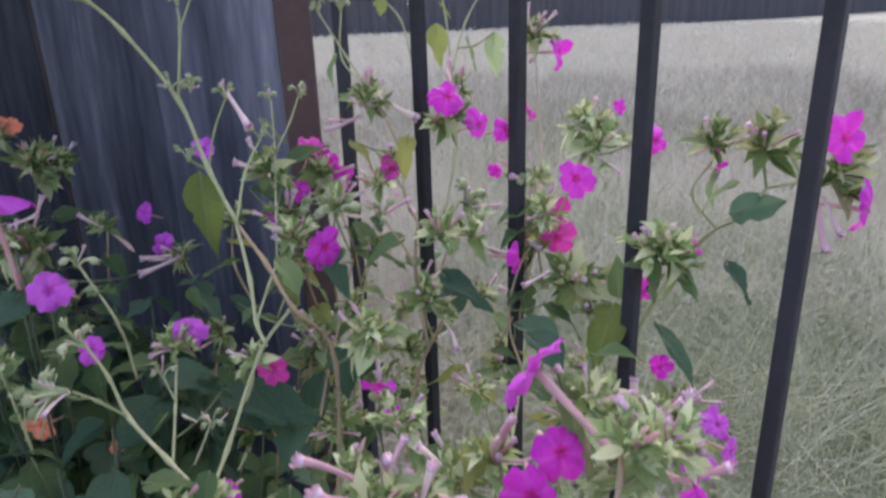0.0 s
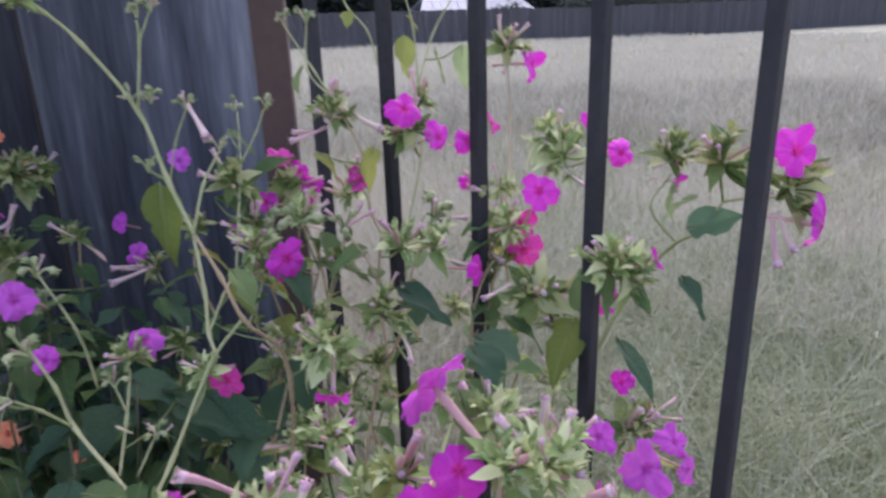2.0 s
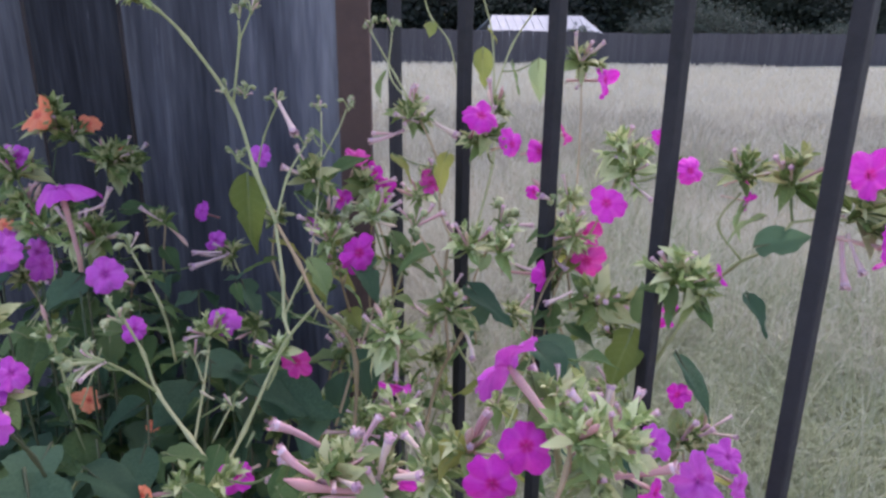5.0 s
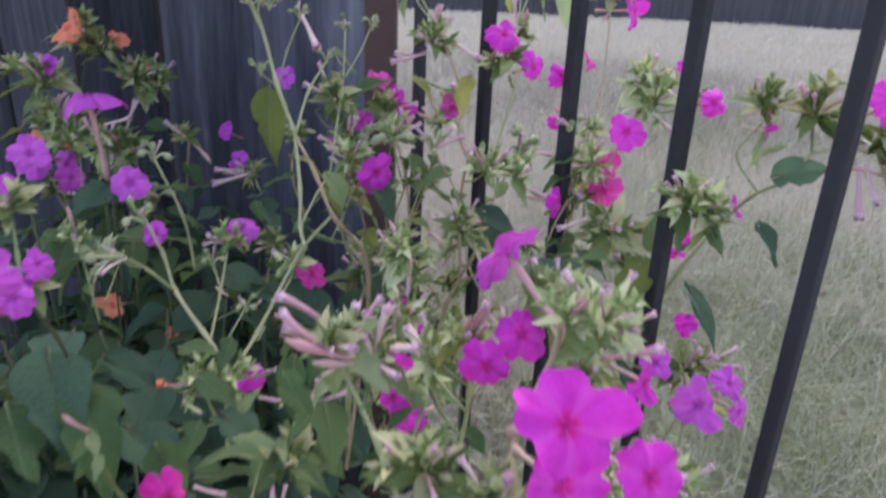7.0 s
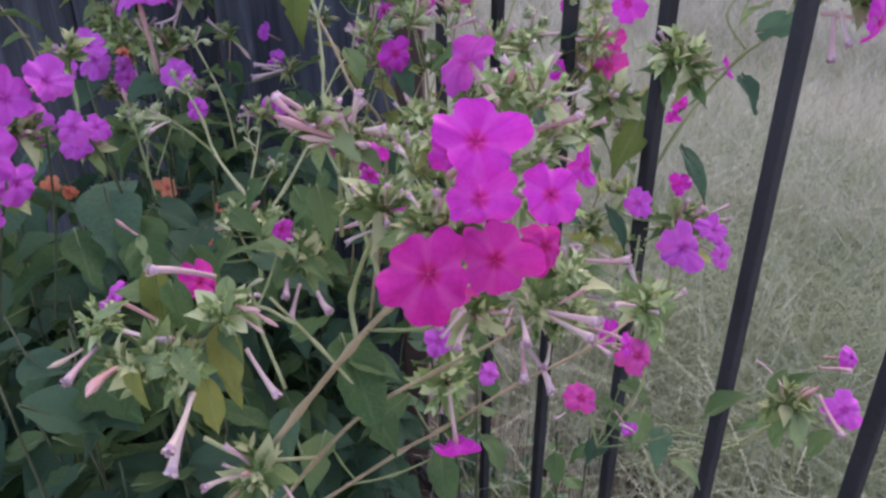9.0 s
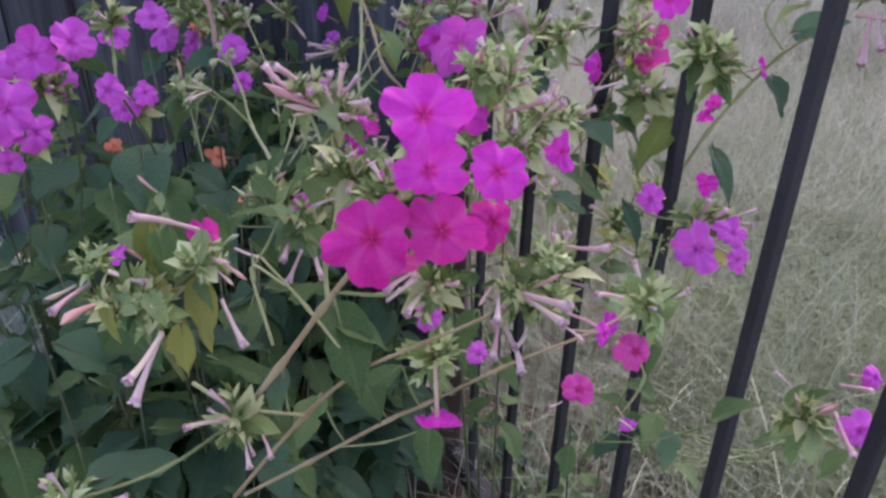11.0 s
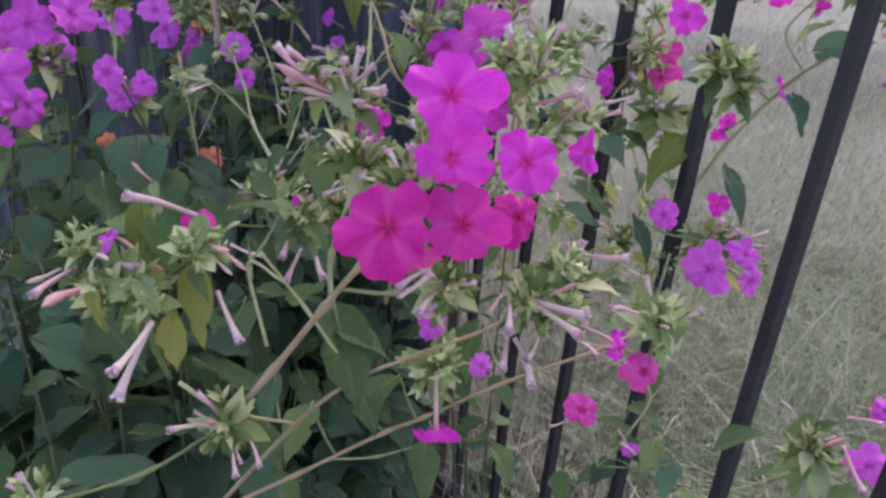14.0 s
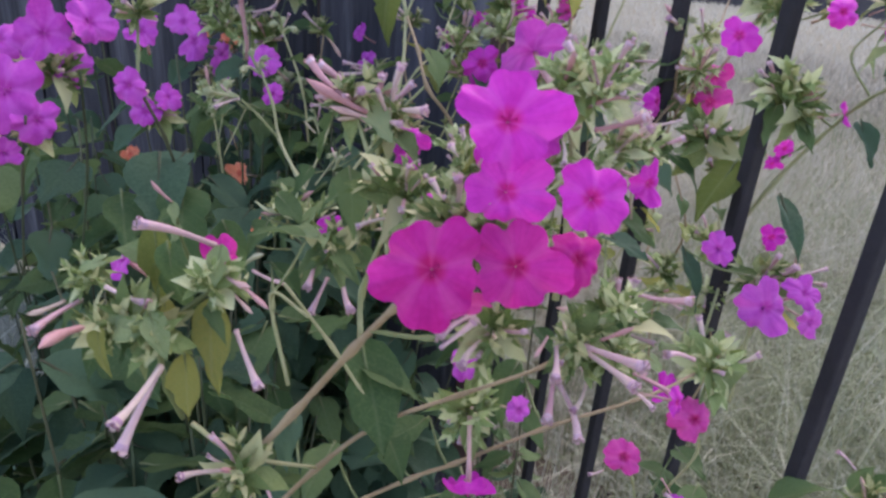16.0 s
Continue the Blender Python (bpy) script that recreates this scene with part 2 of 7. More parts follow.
def build_ground():
    verts, faces = [(0, 0, ground_z(0, 0))], []
    radii = [0.35 * 1.13**k for k in range(70)]
    radii = [r for r in radii if r < 1800]
    n = 96
    for r in radii:
        for k in range(n):
            a = 2 * math.pi * k / n
            x, y = r * math.cos(a), r * math.sin(a)
            verts.append((x, y, ground_z(x, y)))
    for k in range(n):
        faces.append((0, 1 + k, 1 + (k + 1) % n))
    for j in range(len(radii) - 1):
        for k in range(n):
            a, b = 1 + j * n + k, 1 + j * n + (k + 1) % n
            faces.append((a, a + n, b + n, b))
    ob = new("ground", mesh_of("ground", verts, faces, FIELD_SOIL))
    tagged(ob, "dry grassy field sloping gently down to a far fence", "ground", kind="structure")


build_ground()

BED_SOIL = material("bed_soil", ((0.035, 0.027, 0.02), (0.075, 0.056, 0.042), (0.12, 0.095, 0.07)), scale=14, fine=90, rough=0.95, bump=1.0, spread=0, specular=0.1)


def build_bed():
    """Dark crumbly soil in the corner between the fences, running out unevenly under the metal fence."""
    n, rings = 48, 16
    verts, faces = [(-0.15, 0.25, ground_z(-0.15, 0.25) + 0.03)], []
    for j in range(1, rings + 1):
        for k in range(n):
            a = 2 * math.pi * k / n
            edge = 0.85 + 0.1 * noise.noise(Vector((math.cos(a) * 2, math.sin(a) * 2, 9.0)))
            r = edge * j / rings
            x, y = -0.15 + 1.15 * r * math.cos(a), 0.25 + r * math.sin(a)
            lump = 0.02 * noise.noise(Vector((x * 14, y * 14, 4.0))) + 0.03
            verts.append((x, y, ground_z(x, y) + (lump if j < rings else -0.03)))
    for k in range(n):
        faces.append((0, 1 + k, 1 + (k + 1) % n))
        for j in range(rings - 1):
            a, b = 1 + j * n + k, 1 + j * n + (k + 1) % n
            faces.append((a, a + n, b + n, b))
    tagged(new("garden_bed", mesh_of("garden_bed", verts, faces, BED_SOIL)), "dark brown crumbly soil of the flower bed between the fences", "soil", kind="structure")


build_bed()

GRASS_DRY = material("grass_dry", ((0.365, 0.33, 0.247), (0.485, 0.445, 0.362)), scale=0.8, fine=6, rough=0.85, bump=0, spread=0, translucent=0.25, specular=0.15)
GRASS_DULL = material("grass_dull", ((0.22, 0.205, 0.155), (0.31, 0.285, 0.225)), scale=0.8, fine=6, rough=0.85, bump=0, spread=0, translucent=0.25, specular=0.15)
GRASS_GREEN = material("grass_green", ((0.16, 0.195, 0.1), (0.33, 0.345, 0.21)), scale=0.9, fine=5, rough=0.8, bump=0, spread=0, translucent=0.25, specular=0.15)


GRASS_THIN = material("grass_thin", ((0.29, 0.3, 0.205), (0.45, 0.43, 0.335)), scale=0.8, fine=6, rough=0.85, bump=0, spread=0, translucent=0.25, specular=0.15)


def build_grass(name, label, count, near, far, height, width, mat, seed, lean=0.6, power=1.6, patchy=0.0, arc=(46, 118), lawn=False):
    """Blades of grass over the wedge of field beyond the metal fence, larger and sparser with distance."""
    rng = np.random.default_rng(seed)
    verts, faces = [], []
    for _ in range(count):
        r = near + (far - near) * rng.random() ** power
        a = radians(rng.uniform(*arc) + rng.normal(0, 0.5 if lawn else 5.0))
        x, y = r * math.cos(a), r * math.sin(a)
        # stays beyond the line of the metal fence
        beyond = (x + 0.157) * 0.727 + (y - 0.796) * 0.686
        if lawn and math.hypot((x + 0.15) / 1.15, y - 0.25) < 0.72:
            continue
        if not lawn and beyond < 0.04 or (beyond > 0 and beyond < 0.5 and rng.random() > 0.12 + 1.4 * beyond):
            continue
        if beyond > 0 and math.hypot((x + 0.2) / 1.1, y - 0.42) < 0.62 and rng.random() > 0.15:
            continue
        if mat is GRASS_GREEN and x < -0.02 + 0.04 * r + 0.2 * noise.noise(Vector((x * 2.3, y * 2.3, 5.0))) and rng.random() < 0.7:
            continue
        if far < 3 and (r > far - 0.25 + 0.5 * noise.noise(Vector((x * 1.3, y * 1.3, seed))) or a < radians(18 + 28 * rng.random())) and rng.random() < 0.85:
            continue
        if patchy and noise.noise(Vector((x * 0.9, y * 0.9, seed))) < rng.uniform(-patchy, patchy) * 0.6:
            continue
        z = ground_z(x, y) - 0.01
        grow = 1 + r * 0.05
        h = height * rng.uniform(0.45, 1.15) * min(grow, 1.5)
        w = width * rng.uniform(0.6, 1.2) * (1 + r * 0.35)
        b = rng.uniform(0, 2 * math.pi)
        cx, cy = math.cos(b), math.sin(b)
        tip = abs(rng.normal(0, lean)) * h
        b2 = rng.uniform(0, 2 * math.pi)
        dx, dy = math.cos(b2) * tip, math.sin(b2) * tip
        k = len(verts)
        for s, ww in ((0, 1.0), (0.4, 0.85), (0.75, 0.6)):
            bx, by = x + dx * s * s, y + dy * s * s
            bz = z + h * (s - 0.25 * s * s)
            verts += [(bx - cx * w * ww, by - cy * w * ww, bz), (bx + cx * w * ww, by + cy * w * ww, bz)]
        verts.append((x + dx, y + dy, z + h * 0.78))
        faces += [(k, k + 1, k + 3, k + 2), (k + 2, k + 3, k + 5, k + 4), (k + 4, k + 5, k + 6)]
    ob = new(name, mesh_of(name, verts, faces, mat))
    tagged(ob, label, "grass", kind="stuff")


build_grass("surrounding_grass", "dry and green grass round the flower bed and the fences", 60000, 0.5, 7, 0.16, 0.0016, GRASS_THIN, 6, lean=0.8, power=0.75, arc=(118, 406), lawn=True)
build_grass("dry_grass", "pale straw-coloured dry grass covering the field", 90000, 2.1, 11, 0.28, 0.0008, GRASS_DRY, 3, lean=0.7, power=1.3, arc=(32, 134))
build_grass("straw_grass", "dry straw standing behind the metal fence near the corner", 16000, 1.05, 3.0, 0.36, 0.0009, GRASS_DRY, 14, lean=0.6, power=1.0, arc=(90, 128))
build_grass("thin_grass", "thin dry grass blades among the green grass by the fence", 9000, 0.75, 3.4, 0.34, 0.0007, GRASS_THIN, 4, lean=0.9, power=1.1)
build_grass("far_grass", "pale dry grass of the far field", 60000, 6, 46, 0.3, 0.0024, GRASS_DRY, 5, lean=0.5, power=1.2)
build_grass("dull_grass", "duller grey-brown strip of grass across the field", 42000, 5.2, 9.8, 0.31, 0.0012, GRASS_DULL, 7, lean=0.6, power=1.0, patchy=0.6)
build_grass("green_grass", "green grass growing thickly beyond the metal fence", 90000, 0.7, 2.9, 0.25, 0.0010, GRASS_GREEN, 8, lean=0.8, power=1.1, arc=(20, 150))
build_grass("green_patches", "patches of greener grass in the dry field", 20000, 2.4, 8, 0.27, 0.0011, GRASS_GREEN, 9, lean=0.7, power=1.3, patchy=0.7)


def build_fence_grass():
    """Tall dry blades along the foot of the metal fence."""
    rng = random.Random(21)
    verts, faces = [], []
    for _ in range(1500):
        s, off = rng.uniform(-0.02, 1.2), rng.gauss(0.14, 0.12)
        x = -0.157 + 0.689 * s + 0.725 * off
        y = 0.794 - 0.725 * s + 0.689 * off
        h = rng.uniform(0.12, 0.46)
        a, b2 = rng.uniform(0, 6.28), rng.uniform(0, 6.28)
        tip = h * abs(rng.gauss(0, 0.5))
        w = 0.0008 * rng.uniform(0.7, 1.4)
        cx, cy = math.cos(a) * w, math.sin(a) * w
        k = len(verts)
        for q in (0, 0.4, 0.75, 1.0):
            px, py, pz = x + math.cos(b2) * tip * q * q, y + math.sin(b2) * tip * q * q, h * (q - 0.3 * q * q)
            g = 1.1 - q
            verts.extend([(px - cx * g, py - cy * g, pz), (px + cx * g, py + cy * g, pz)])
        faces.extend([(k + j, k + j + 1, k + j + 3, k + j + 2) for j in (0, 2, 4)])
    tagged(new("fence_grass", mesh_of("fence_grass", verts, faces, GRASS_THIN)), "thin dry grass standing along the metal fence", "grass", kind="stuff")


build_fence_grass()


# ---- far boundary: board fence, bushes, trees, metal-roofed shed ----
FAR_A, FAR_B = Vector((-7.0, 37.0)), Vector((22.6, 49.0))


def build_far_fence():
    d = (FAR_B - FAR_A).normalized()
    ang = math.atan2(d.y, d.x)
    board = box_mesh("fence_board", (0.19, 0.03, 2.15), FAR_WOOD, 0.004)
    post = box_mesh("fence_post", (0.12, 0.12, 2.0), FAR_WOOD, 0.004)
    fence = thing("board_fence", (FAR_A.x, FAR_A.y, ground_z(*FAR_A)), "weathered grey-brown board fence along the far side of the field", "fence")
    rng = random.Random(4)
    for k in range(-45, 245):
        p = FAR_A + d * (k * 0.2)
        z = ground_z(p.x, p.y) + 0.86 + rng.uniform(-0.025, 0.025)
        part("board", board, fence, pose(p.x, p.y, z, rng.uniform(-0.4, 0.4), rng.uniform(-0.5, 0.5), math.degrees(ang) + rng.uniform(-1.5, 1.5)))
        if k % 12 == 0:
            part("post", post, fence, pose(p.x - d.y * -0.1, p.y + d.x * 0.1, z - 0.05, 0, 0, math.degrees(ang)))


build_far_fence()


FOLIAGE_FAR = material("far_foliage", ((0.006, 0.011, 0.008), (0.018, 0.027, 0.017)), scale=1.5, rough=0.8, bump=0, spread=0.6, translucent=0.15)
FOLIAGE_GREY = material("far_foliage_grey", ((0.018, 0.027, 0.018), (0.04, 0.054, 0.036)), scale=1.5, rough=0.8, bump=0, spread=0.6, translucent=0.15)
BARK = material("bark", ((0.05, 0.042, 0.036), (0.1, 0.085, 0.07)), scale=4, rough=0.95, bump=0.6, spread=0.3)
ROOF_METAL = material("pale_metal_roof", ((0.16, 0.17, 0.195), (0.22, 0.23, 0.255)), scale=0.8, rough=0.45, bump=0.1, spread=0)
SIDING = material("grey_siding", ((0.2, 0.21, 0.23), (0.26, 0.27, 0.3)), scale=0.8, rough=0.8, bump=0.2, spread=0)


def tube(points, radii, sides=7):
    """Vertices and faces of a tapered tube through the points."""
    pts = [Vector(p) for p in points]
    verts, faces = [], []
    side = Vector((0.31, 0.17, 0.93))
    for k, p in enumerate(pts):
        t = (pts[min(k + 1, len(pts) - 1)] - pts[max(k - 1, 0)]).normalized()
        side = (side - t * side.dot(t))
        if side.length < 1e-4:
            side = t.orthogonal()
        side.normalize()
        up = t.cross(side)
        for j in range(sides):
            a = 2 * math.pi * j / sides
            verts.append(p + (side * math.cos(a) + up * math.sin(a)) * radii[k])
    for k in range(len(pts) - 1):
        for j in range(sides):
            a, b = k * sides + j, k * sides + (j + 1) % sides
            faces.append((a, b, b + sides, a + sides))
    faces.append(tuple(range(sides))[::-1])
    faces.append(tuple(range((len(pts) - 1) * sides, len(pts) * sides)))
    return verts, faces


def smooth_line(points, steps=5):
    """Points along a smooth curve through the given ones."""
    p = [Vector(q) for q in points]
    p = [p[0] * 2 - p[1], *p, p[-1] * 2 - p[-2]]
    out = []
    for k in range(1, len(p) - 2):
        for s in range(steps):
            t = s / steps
            a, b, c, d = p[k - 1], p[k], p[k + 1], p[k + 2]
            out.append(0.5 * ((2 * b) + (c - a) * t + (2 * a - 5 * b + 4 * c - d) * t * t + (3 * b - a - 3 * c + d) * t**3))
    out.append(p[-2])
    return out


def leaf_sprays(rng, centre, size, count, leaf, flat=0.75):
    """Many small leaf faces in uneven clumps round a centre."""
    verts, faces = [], []
    clumps = []
    for _ in range(max(6, count // 160)):
        v = Vector((rng.gauss(0, 1), rng.gauss(0, 1), rng.gauss(0, 1))).normalized() * rng.uniform(0.35, 1.0)
        clumps.append(Vector((v.x * size[0], v.y * size[1], v.z * size[2] * flat)))
    for _ in range(count):
        c = rng.choice(clumps)
        s = 0.34 * min(size)
        p = Vector(centre) + c + Vector((rng.gauss(0, s), rng.gauss(0, s), rng.gauss(0, s * 0.8)))
        a = Vector((rng.gauss(0, 1), rng.gauss(0, 1), rng.gauss(0, 0.6))).normalized()
        b = a.orthogonal().normalized()
        ln, w = leaf * rng.uniform(0.6, 1.3), leaf * rng.uniform(0.3, 0.5)
        k = len(verts)
        verts += [p, p + a * ln * 0.5 + b * w, p + a * ln, p + a * ln * 0.5 - b * w]
        faces.append((k, k + 1, k + 2, k + 3))
    return verts, faces


def build_tree(x, y, height, spread, seed, mat, label, count=3200):
    rng = random.Random(seed)
    z = ground_z(x, y) - 0.1
    tree = thing("tree", (x, y, z), label, "tree", "trees behind the far fence")
    limbs_v, limbs_f = tube(smooth_line([(x, y, z), (x + rng.uniform(-0.3, 0.3), y, z + height * 0.3), (x + rng.uniform(-0.6, 0.6), y, z + height * 0.75)]), [0.28 * height / 8 * (1 - 0.06 * k) for k in range(11)])
    for _ in range(7):
        h = rng.uniform(0.25, 0.65) * height
        a = rng.uniform(0, 6.28)
        e = (x + math.cos(a) * spread * 0.8, y + math.sin(a) * spread * 0.8, z + h + height * rng.uniform(0.05, 0.25))
        v, f = tube(smooth_line([(x, y, z + h), ((x + e[0]) / 2, (y + e[1]) / 2, z + h + 0.1 * height), e]), [0.09 * (1 - 0.08 * k) for k in range(11)], 5)
        limbs_f += [tuple(i + len(limbs_v) for i in q) for q in f]
        limbs_v += v
    part("trunk", mesh_of("trunk", limbs_v, limbs_f, BARK), tree)
    v, f = leaf_sprays(rng, (x, y, z + height * 0.46), (spread, spread, height * 0.56), count, 0.4)
    part("crown", mesh_of("crown", v, f, mat, smooth=False), tree)


def build_bush(x, y, size, seed, mat, label):
    rng = random.Random(seed)
    z = ground_z(x, y)
    bush = thing("bush", (x, y, z), label, "bush", "bushes behind the far fence")
    v, f = [], []
    for _ in range(6):
        a = rng.uniform(0, 6.28)
        q, g = tube(smooth_line([(x, y, z - 0.1), (x + math.cos(a) * 0.3 * size, y + math.sin(a) * 0.3 * size, z + size * 0.6), (x + math.cos(a) * 0.6 * size, y + math.sin(a) * 0.6 * size, z + size * 1.1)]), [0.05 * (1 - 0.08 * k) for k in range(11)], 5)
        f += [tuple(i + len(v) for i in k) for k in g]
        v += q
    part("stems", mesh_of("stems", v, f, BARK), bush)
    v, f = leaf_sprays(rng, (x, y, z + size * 0.85), (size, size, size * 0.85), 2600, 0.2)
    part("foliage", mesh_of("foliage", v, f, mat, smooth=False), bush)


def build_distance():
    rng = random.Random(12)
    d = (FAR_B - FAR_A).normalized()
    back = Vector((-d.y, d.x))
    for k in range(22):
        p = FAR_A + d * (-9 + 3.1 * k + rng.uniform(-0.8, 0.8)) + back * (19 if k % 2 else 26) + back * rng.uniform(-1.5, 1.5)
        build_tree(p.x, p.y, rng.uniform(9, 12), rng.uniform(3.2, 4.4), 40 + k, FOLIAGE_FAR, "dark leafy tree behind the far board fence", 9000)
    for k, (s, b, size) in enumerate(((18.3, 2.4, 1.7), (20.6, 3.2, 2.5), (23.4, 3.0, 2.4), (26.4, 2.8, 1.7), (29.5, 2.4, 1.2), (14.6, 5.0, 1.3), (33.0, 3.0, 1.5))):
        p = FAR_A + d * s + back * b
        build_bush(p.x, p.y, size, 70 + k, FOLIAGE_GREY, "grey-green bush rising over the far board fence")


build_distance()


def build_shed():
    """Low building with a pale standing-seam gable roof behind the far fence."""
    x, y, turn = 1.8, 52.0, 12.0
    z = ground_z(x, y) - 0.35
    shed = thing("shed", (x, y, z), "low grey building with a pale grey metal roof behind the fence", "building")
    m = pose(x, y, z, 0, 0, turn)
    hw, hl, eave, ridge = 4.1, 3.0, 1.9, 3.25
    wall = box_mesh("wall", (2 * hw - 0.5, 2 * hl - 0.5, eave), SIDING, 0.01)
    part("wall", wall, shed, m @ pose(0, 0, eave / 2))
    for s in (-1, 1):
        v = [(-hw, s * hl, eave), (hw, s * hl, eave), (hw - 0.9, 0, ridge), (-hw + 0.9, 0, ridge)]
        v += [(a, b, c - 0.09) for a, b, c in v]
        f = [(0, 1, 2, 3), (7, 6, 5, 4), (0, 4, 5, 1), (1, 5, 6, 2), (2, 6, 7, 3), (3, 7, 4, 0)]
        roof = part("roof", mesh_of("roof", v, f, ROOF_METAL, smooth=False), shed, m)
        seam = box_mesh("seam", (0.05, math.hypot(hl, ridge - eave) * 0.98, 0.05), ROOF_METAL, 0.005)
        tilt = math.degrees(math.atan2(ridge - eave, hl))
        for k in range(-5, 6):
            part("seam", seam, roof, m @ pose(k * 0.58, s * hl / 2, (eave + ridge) / 2 + 0.02, -s * tilt, 0, 0))


build_shed()

# ---- metal fence and wooden fence ----
FENCE_AT, FENCE_TURN, SPACING = Vector((-0.1578, 0.7928)), -46.31, 0.11
FENCE_DIR = Vector((math.cos(radians(FENCE_TURN)), math.sin(radians(FENCE_TURN))))


def build_metal_fence():
    fence = thing("metal_fence", (FENCE_AT.x, FENCE_AT.y, 0), "black painted steel picket fence with square bars", "fence")
    bar = box_mesh("picket", (0.0108, 0.0108, 1.42), BLACK_PAINT, 0.0014)
    rail = box_mesh("rail", (2.71, 0.028, 0.032), BLACK_PAINT, 0.002)
    for k in range(1, 25):
        p = FENCE_AT + FENCE_DIR * (k * SPACING)
        part("picket", bar, fence, pose(p.x, p.y, 0.76, 0, 0, FENCE_TURN))
    mid = FENCE_AT + FENCE_DIR * 1.395
    for z in (0.14, 1.36):
        part("rail", rail, fence, pose(mid.x, mid.y, z, 0, 0, FENCE_TURN))
    end = FENCE_AT + FENCE_DIR * 2.75
    part("post", box_mesh("end_post", (0.05, 0.05, 1.55), BLACK_PAINT, 0.003), fence, pose(end.x, end.y, 0.77, 0, 0, FENCE_TURN))


build_metal_fence()
WALL_TURN = 164.0
WALL_DIR = Vector((math.cos(radians(WALL_TURN)), math.sin(radians(WALL_TURN))))


def build_corner_post():
    post = thing("corner_post", (-0.133, 0.772, 0), "rust-brown painted square post where the two fences meet", "post")
    part("post_shaft", box_mesh("post_shaft", (0.036, 0.036, 1.9), RUST_PAINT, 0.003), post, pose(-0.136, 0.772, 0.93, 0, 0, 189))
    part("post_cap", box_mesh("post_cap", (0.05, 0.05, 0.02), RUST_PAINT, 0.004), post, pose(-0.136, 0.772, 1.89, 0, 0, 189))


build_corner_post()


def board_mesh(seed, width, height):
    """A weathered fence board: slightly cupped, with worn edges, splits and an uneven foot."""
    rng = random.Random(seed)
    cols, rows_n = 10, 26
    verts, faces = [], []
    split = rng.uniform(0.25, 0.75)
    for side in (0, 1):
        for r in range(rows_n + 1):
            z = height * r / rows_n
            for c in range(cols + 1):
                u = c / cols
                x = (u - 0.5) * width + 0.0025 * noise.noise(Vector((seed, z * 3, side)))
                cup = 0.004 * (2 * u - 1) ** 2
                crack = -0.0035 * math.exp(-(((u - split) * 30) ** 2)) * (0.5 + noise.noise(Vector((seed * 2.0, z * 2.0, 0))))
                ridge = 0.0018 * noise.noise(Vector((u * 18, z * 1.5, seed)))
                edge = -0.004 if c in (0, cols) else 0
                y = (-0.009 - cup - ridge - crack - edge) if side == 0 else 0.009
                verts.append((x, y, z))
    n = cols + 1
    off = (rows_n + 1) * n
    for r in range(rows_n):
        for c in range(cols):
            a = r * n + c
            faces.append((a, a + 1, a + 1 + n, a + n))
            faces.append((off + a + n, off + a + 1 + n, off + a + 1, off + a))
    for r in range(rows_n):
        for c in (0, cols):
            a = r * n + c
            faces.append((a, a + n, off + a + n, off + a))
    for c in range(cols):
        for r in (0, rows_n):
            a = r * n + c
            faces.append((a, a + 1, off + a + 1, off + a))
    return mesh_of("fence_board", verts, faces, GREY_WOOD)


def build_wood_fence():
    fence = thing("wooden_fence", (-0.155, 0.787, 0), "weathered grey wooden board fence, boards overlapping", "fence")
    w = 0.156
    for k in range(18):
        p = Vector((-0.155, 0.787)) + WALL_DIR * (w * (k + 0.5))
        proud = 0.0 if k % 2 == 0 else 0.006
        q = p + Vector((-WALL_DIR.y, WALL_DIR.x)) * -proud
        # the boards' fronts look back towards the garden
        board = part("board", board_mesh(20 + k, w * 1.004, 1.83), fence, pose(q.x, q.y, 0.02, 0.3 * math.sin(k * 2.3), 0.5 * math.sin(k * 1.7), WALL_TURN + 180))
        tone = (1.45, 0.95, 0.62, 0.74, 0.6)[k] if k < 5 else 0.6 + 0.35 * abs(math.sin(k * 3.7))
        board.color = (tone, tone * 0.99, tone * 1.0, 1)
    for z in (0.4, 1.5):
        p = Vector((-0.155, 0.787)) + WALL_DIR * (w * 9) + Vector((WALL_DIR.y, -WALL_DIR.x)) * 0.04
        part("rail", box_mesh("fence_rail", (w * 18, 0.038, 0.089), GREY_WOOD, 0.003), fence, pose(p.x, p.y, z, 0, 0, WALL_TURN))


build_wood_fence()


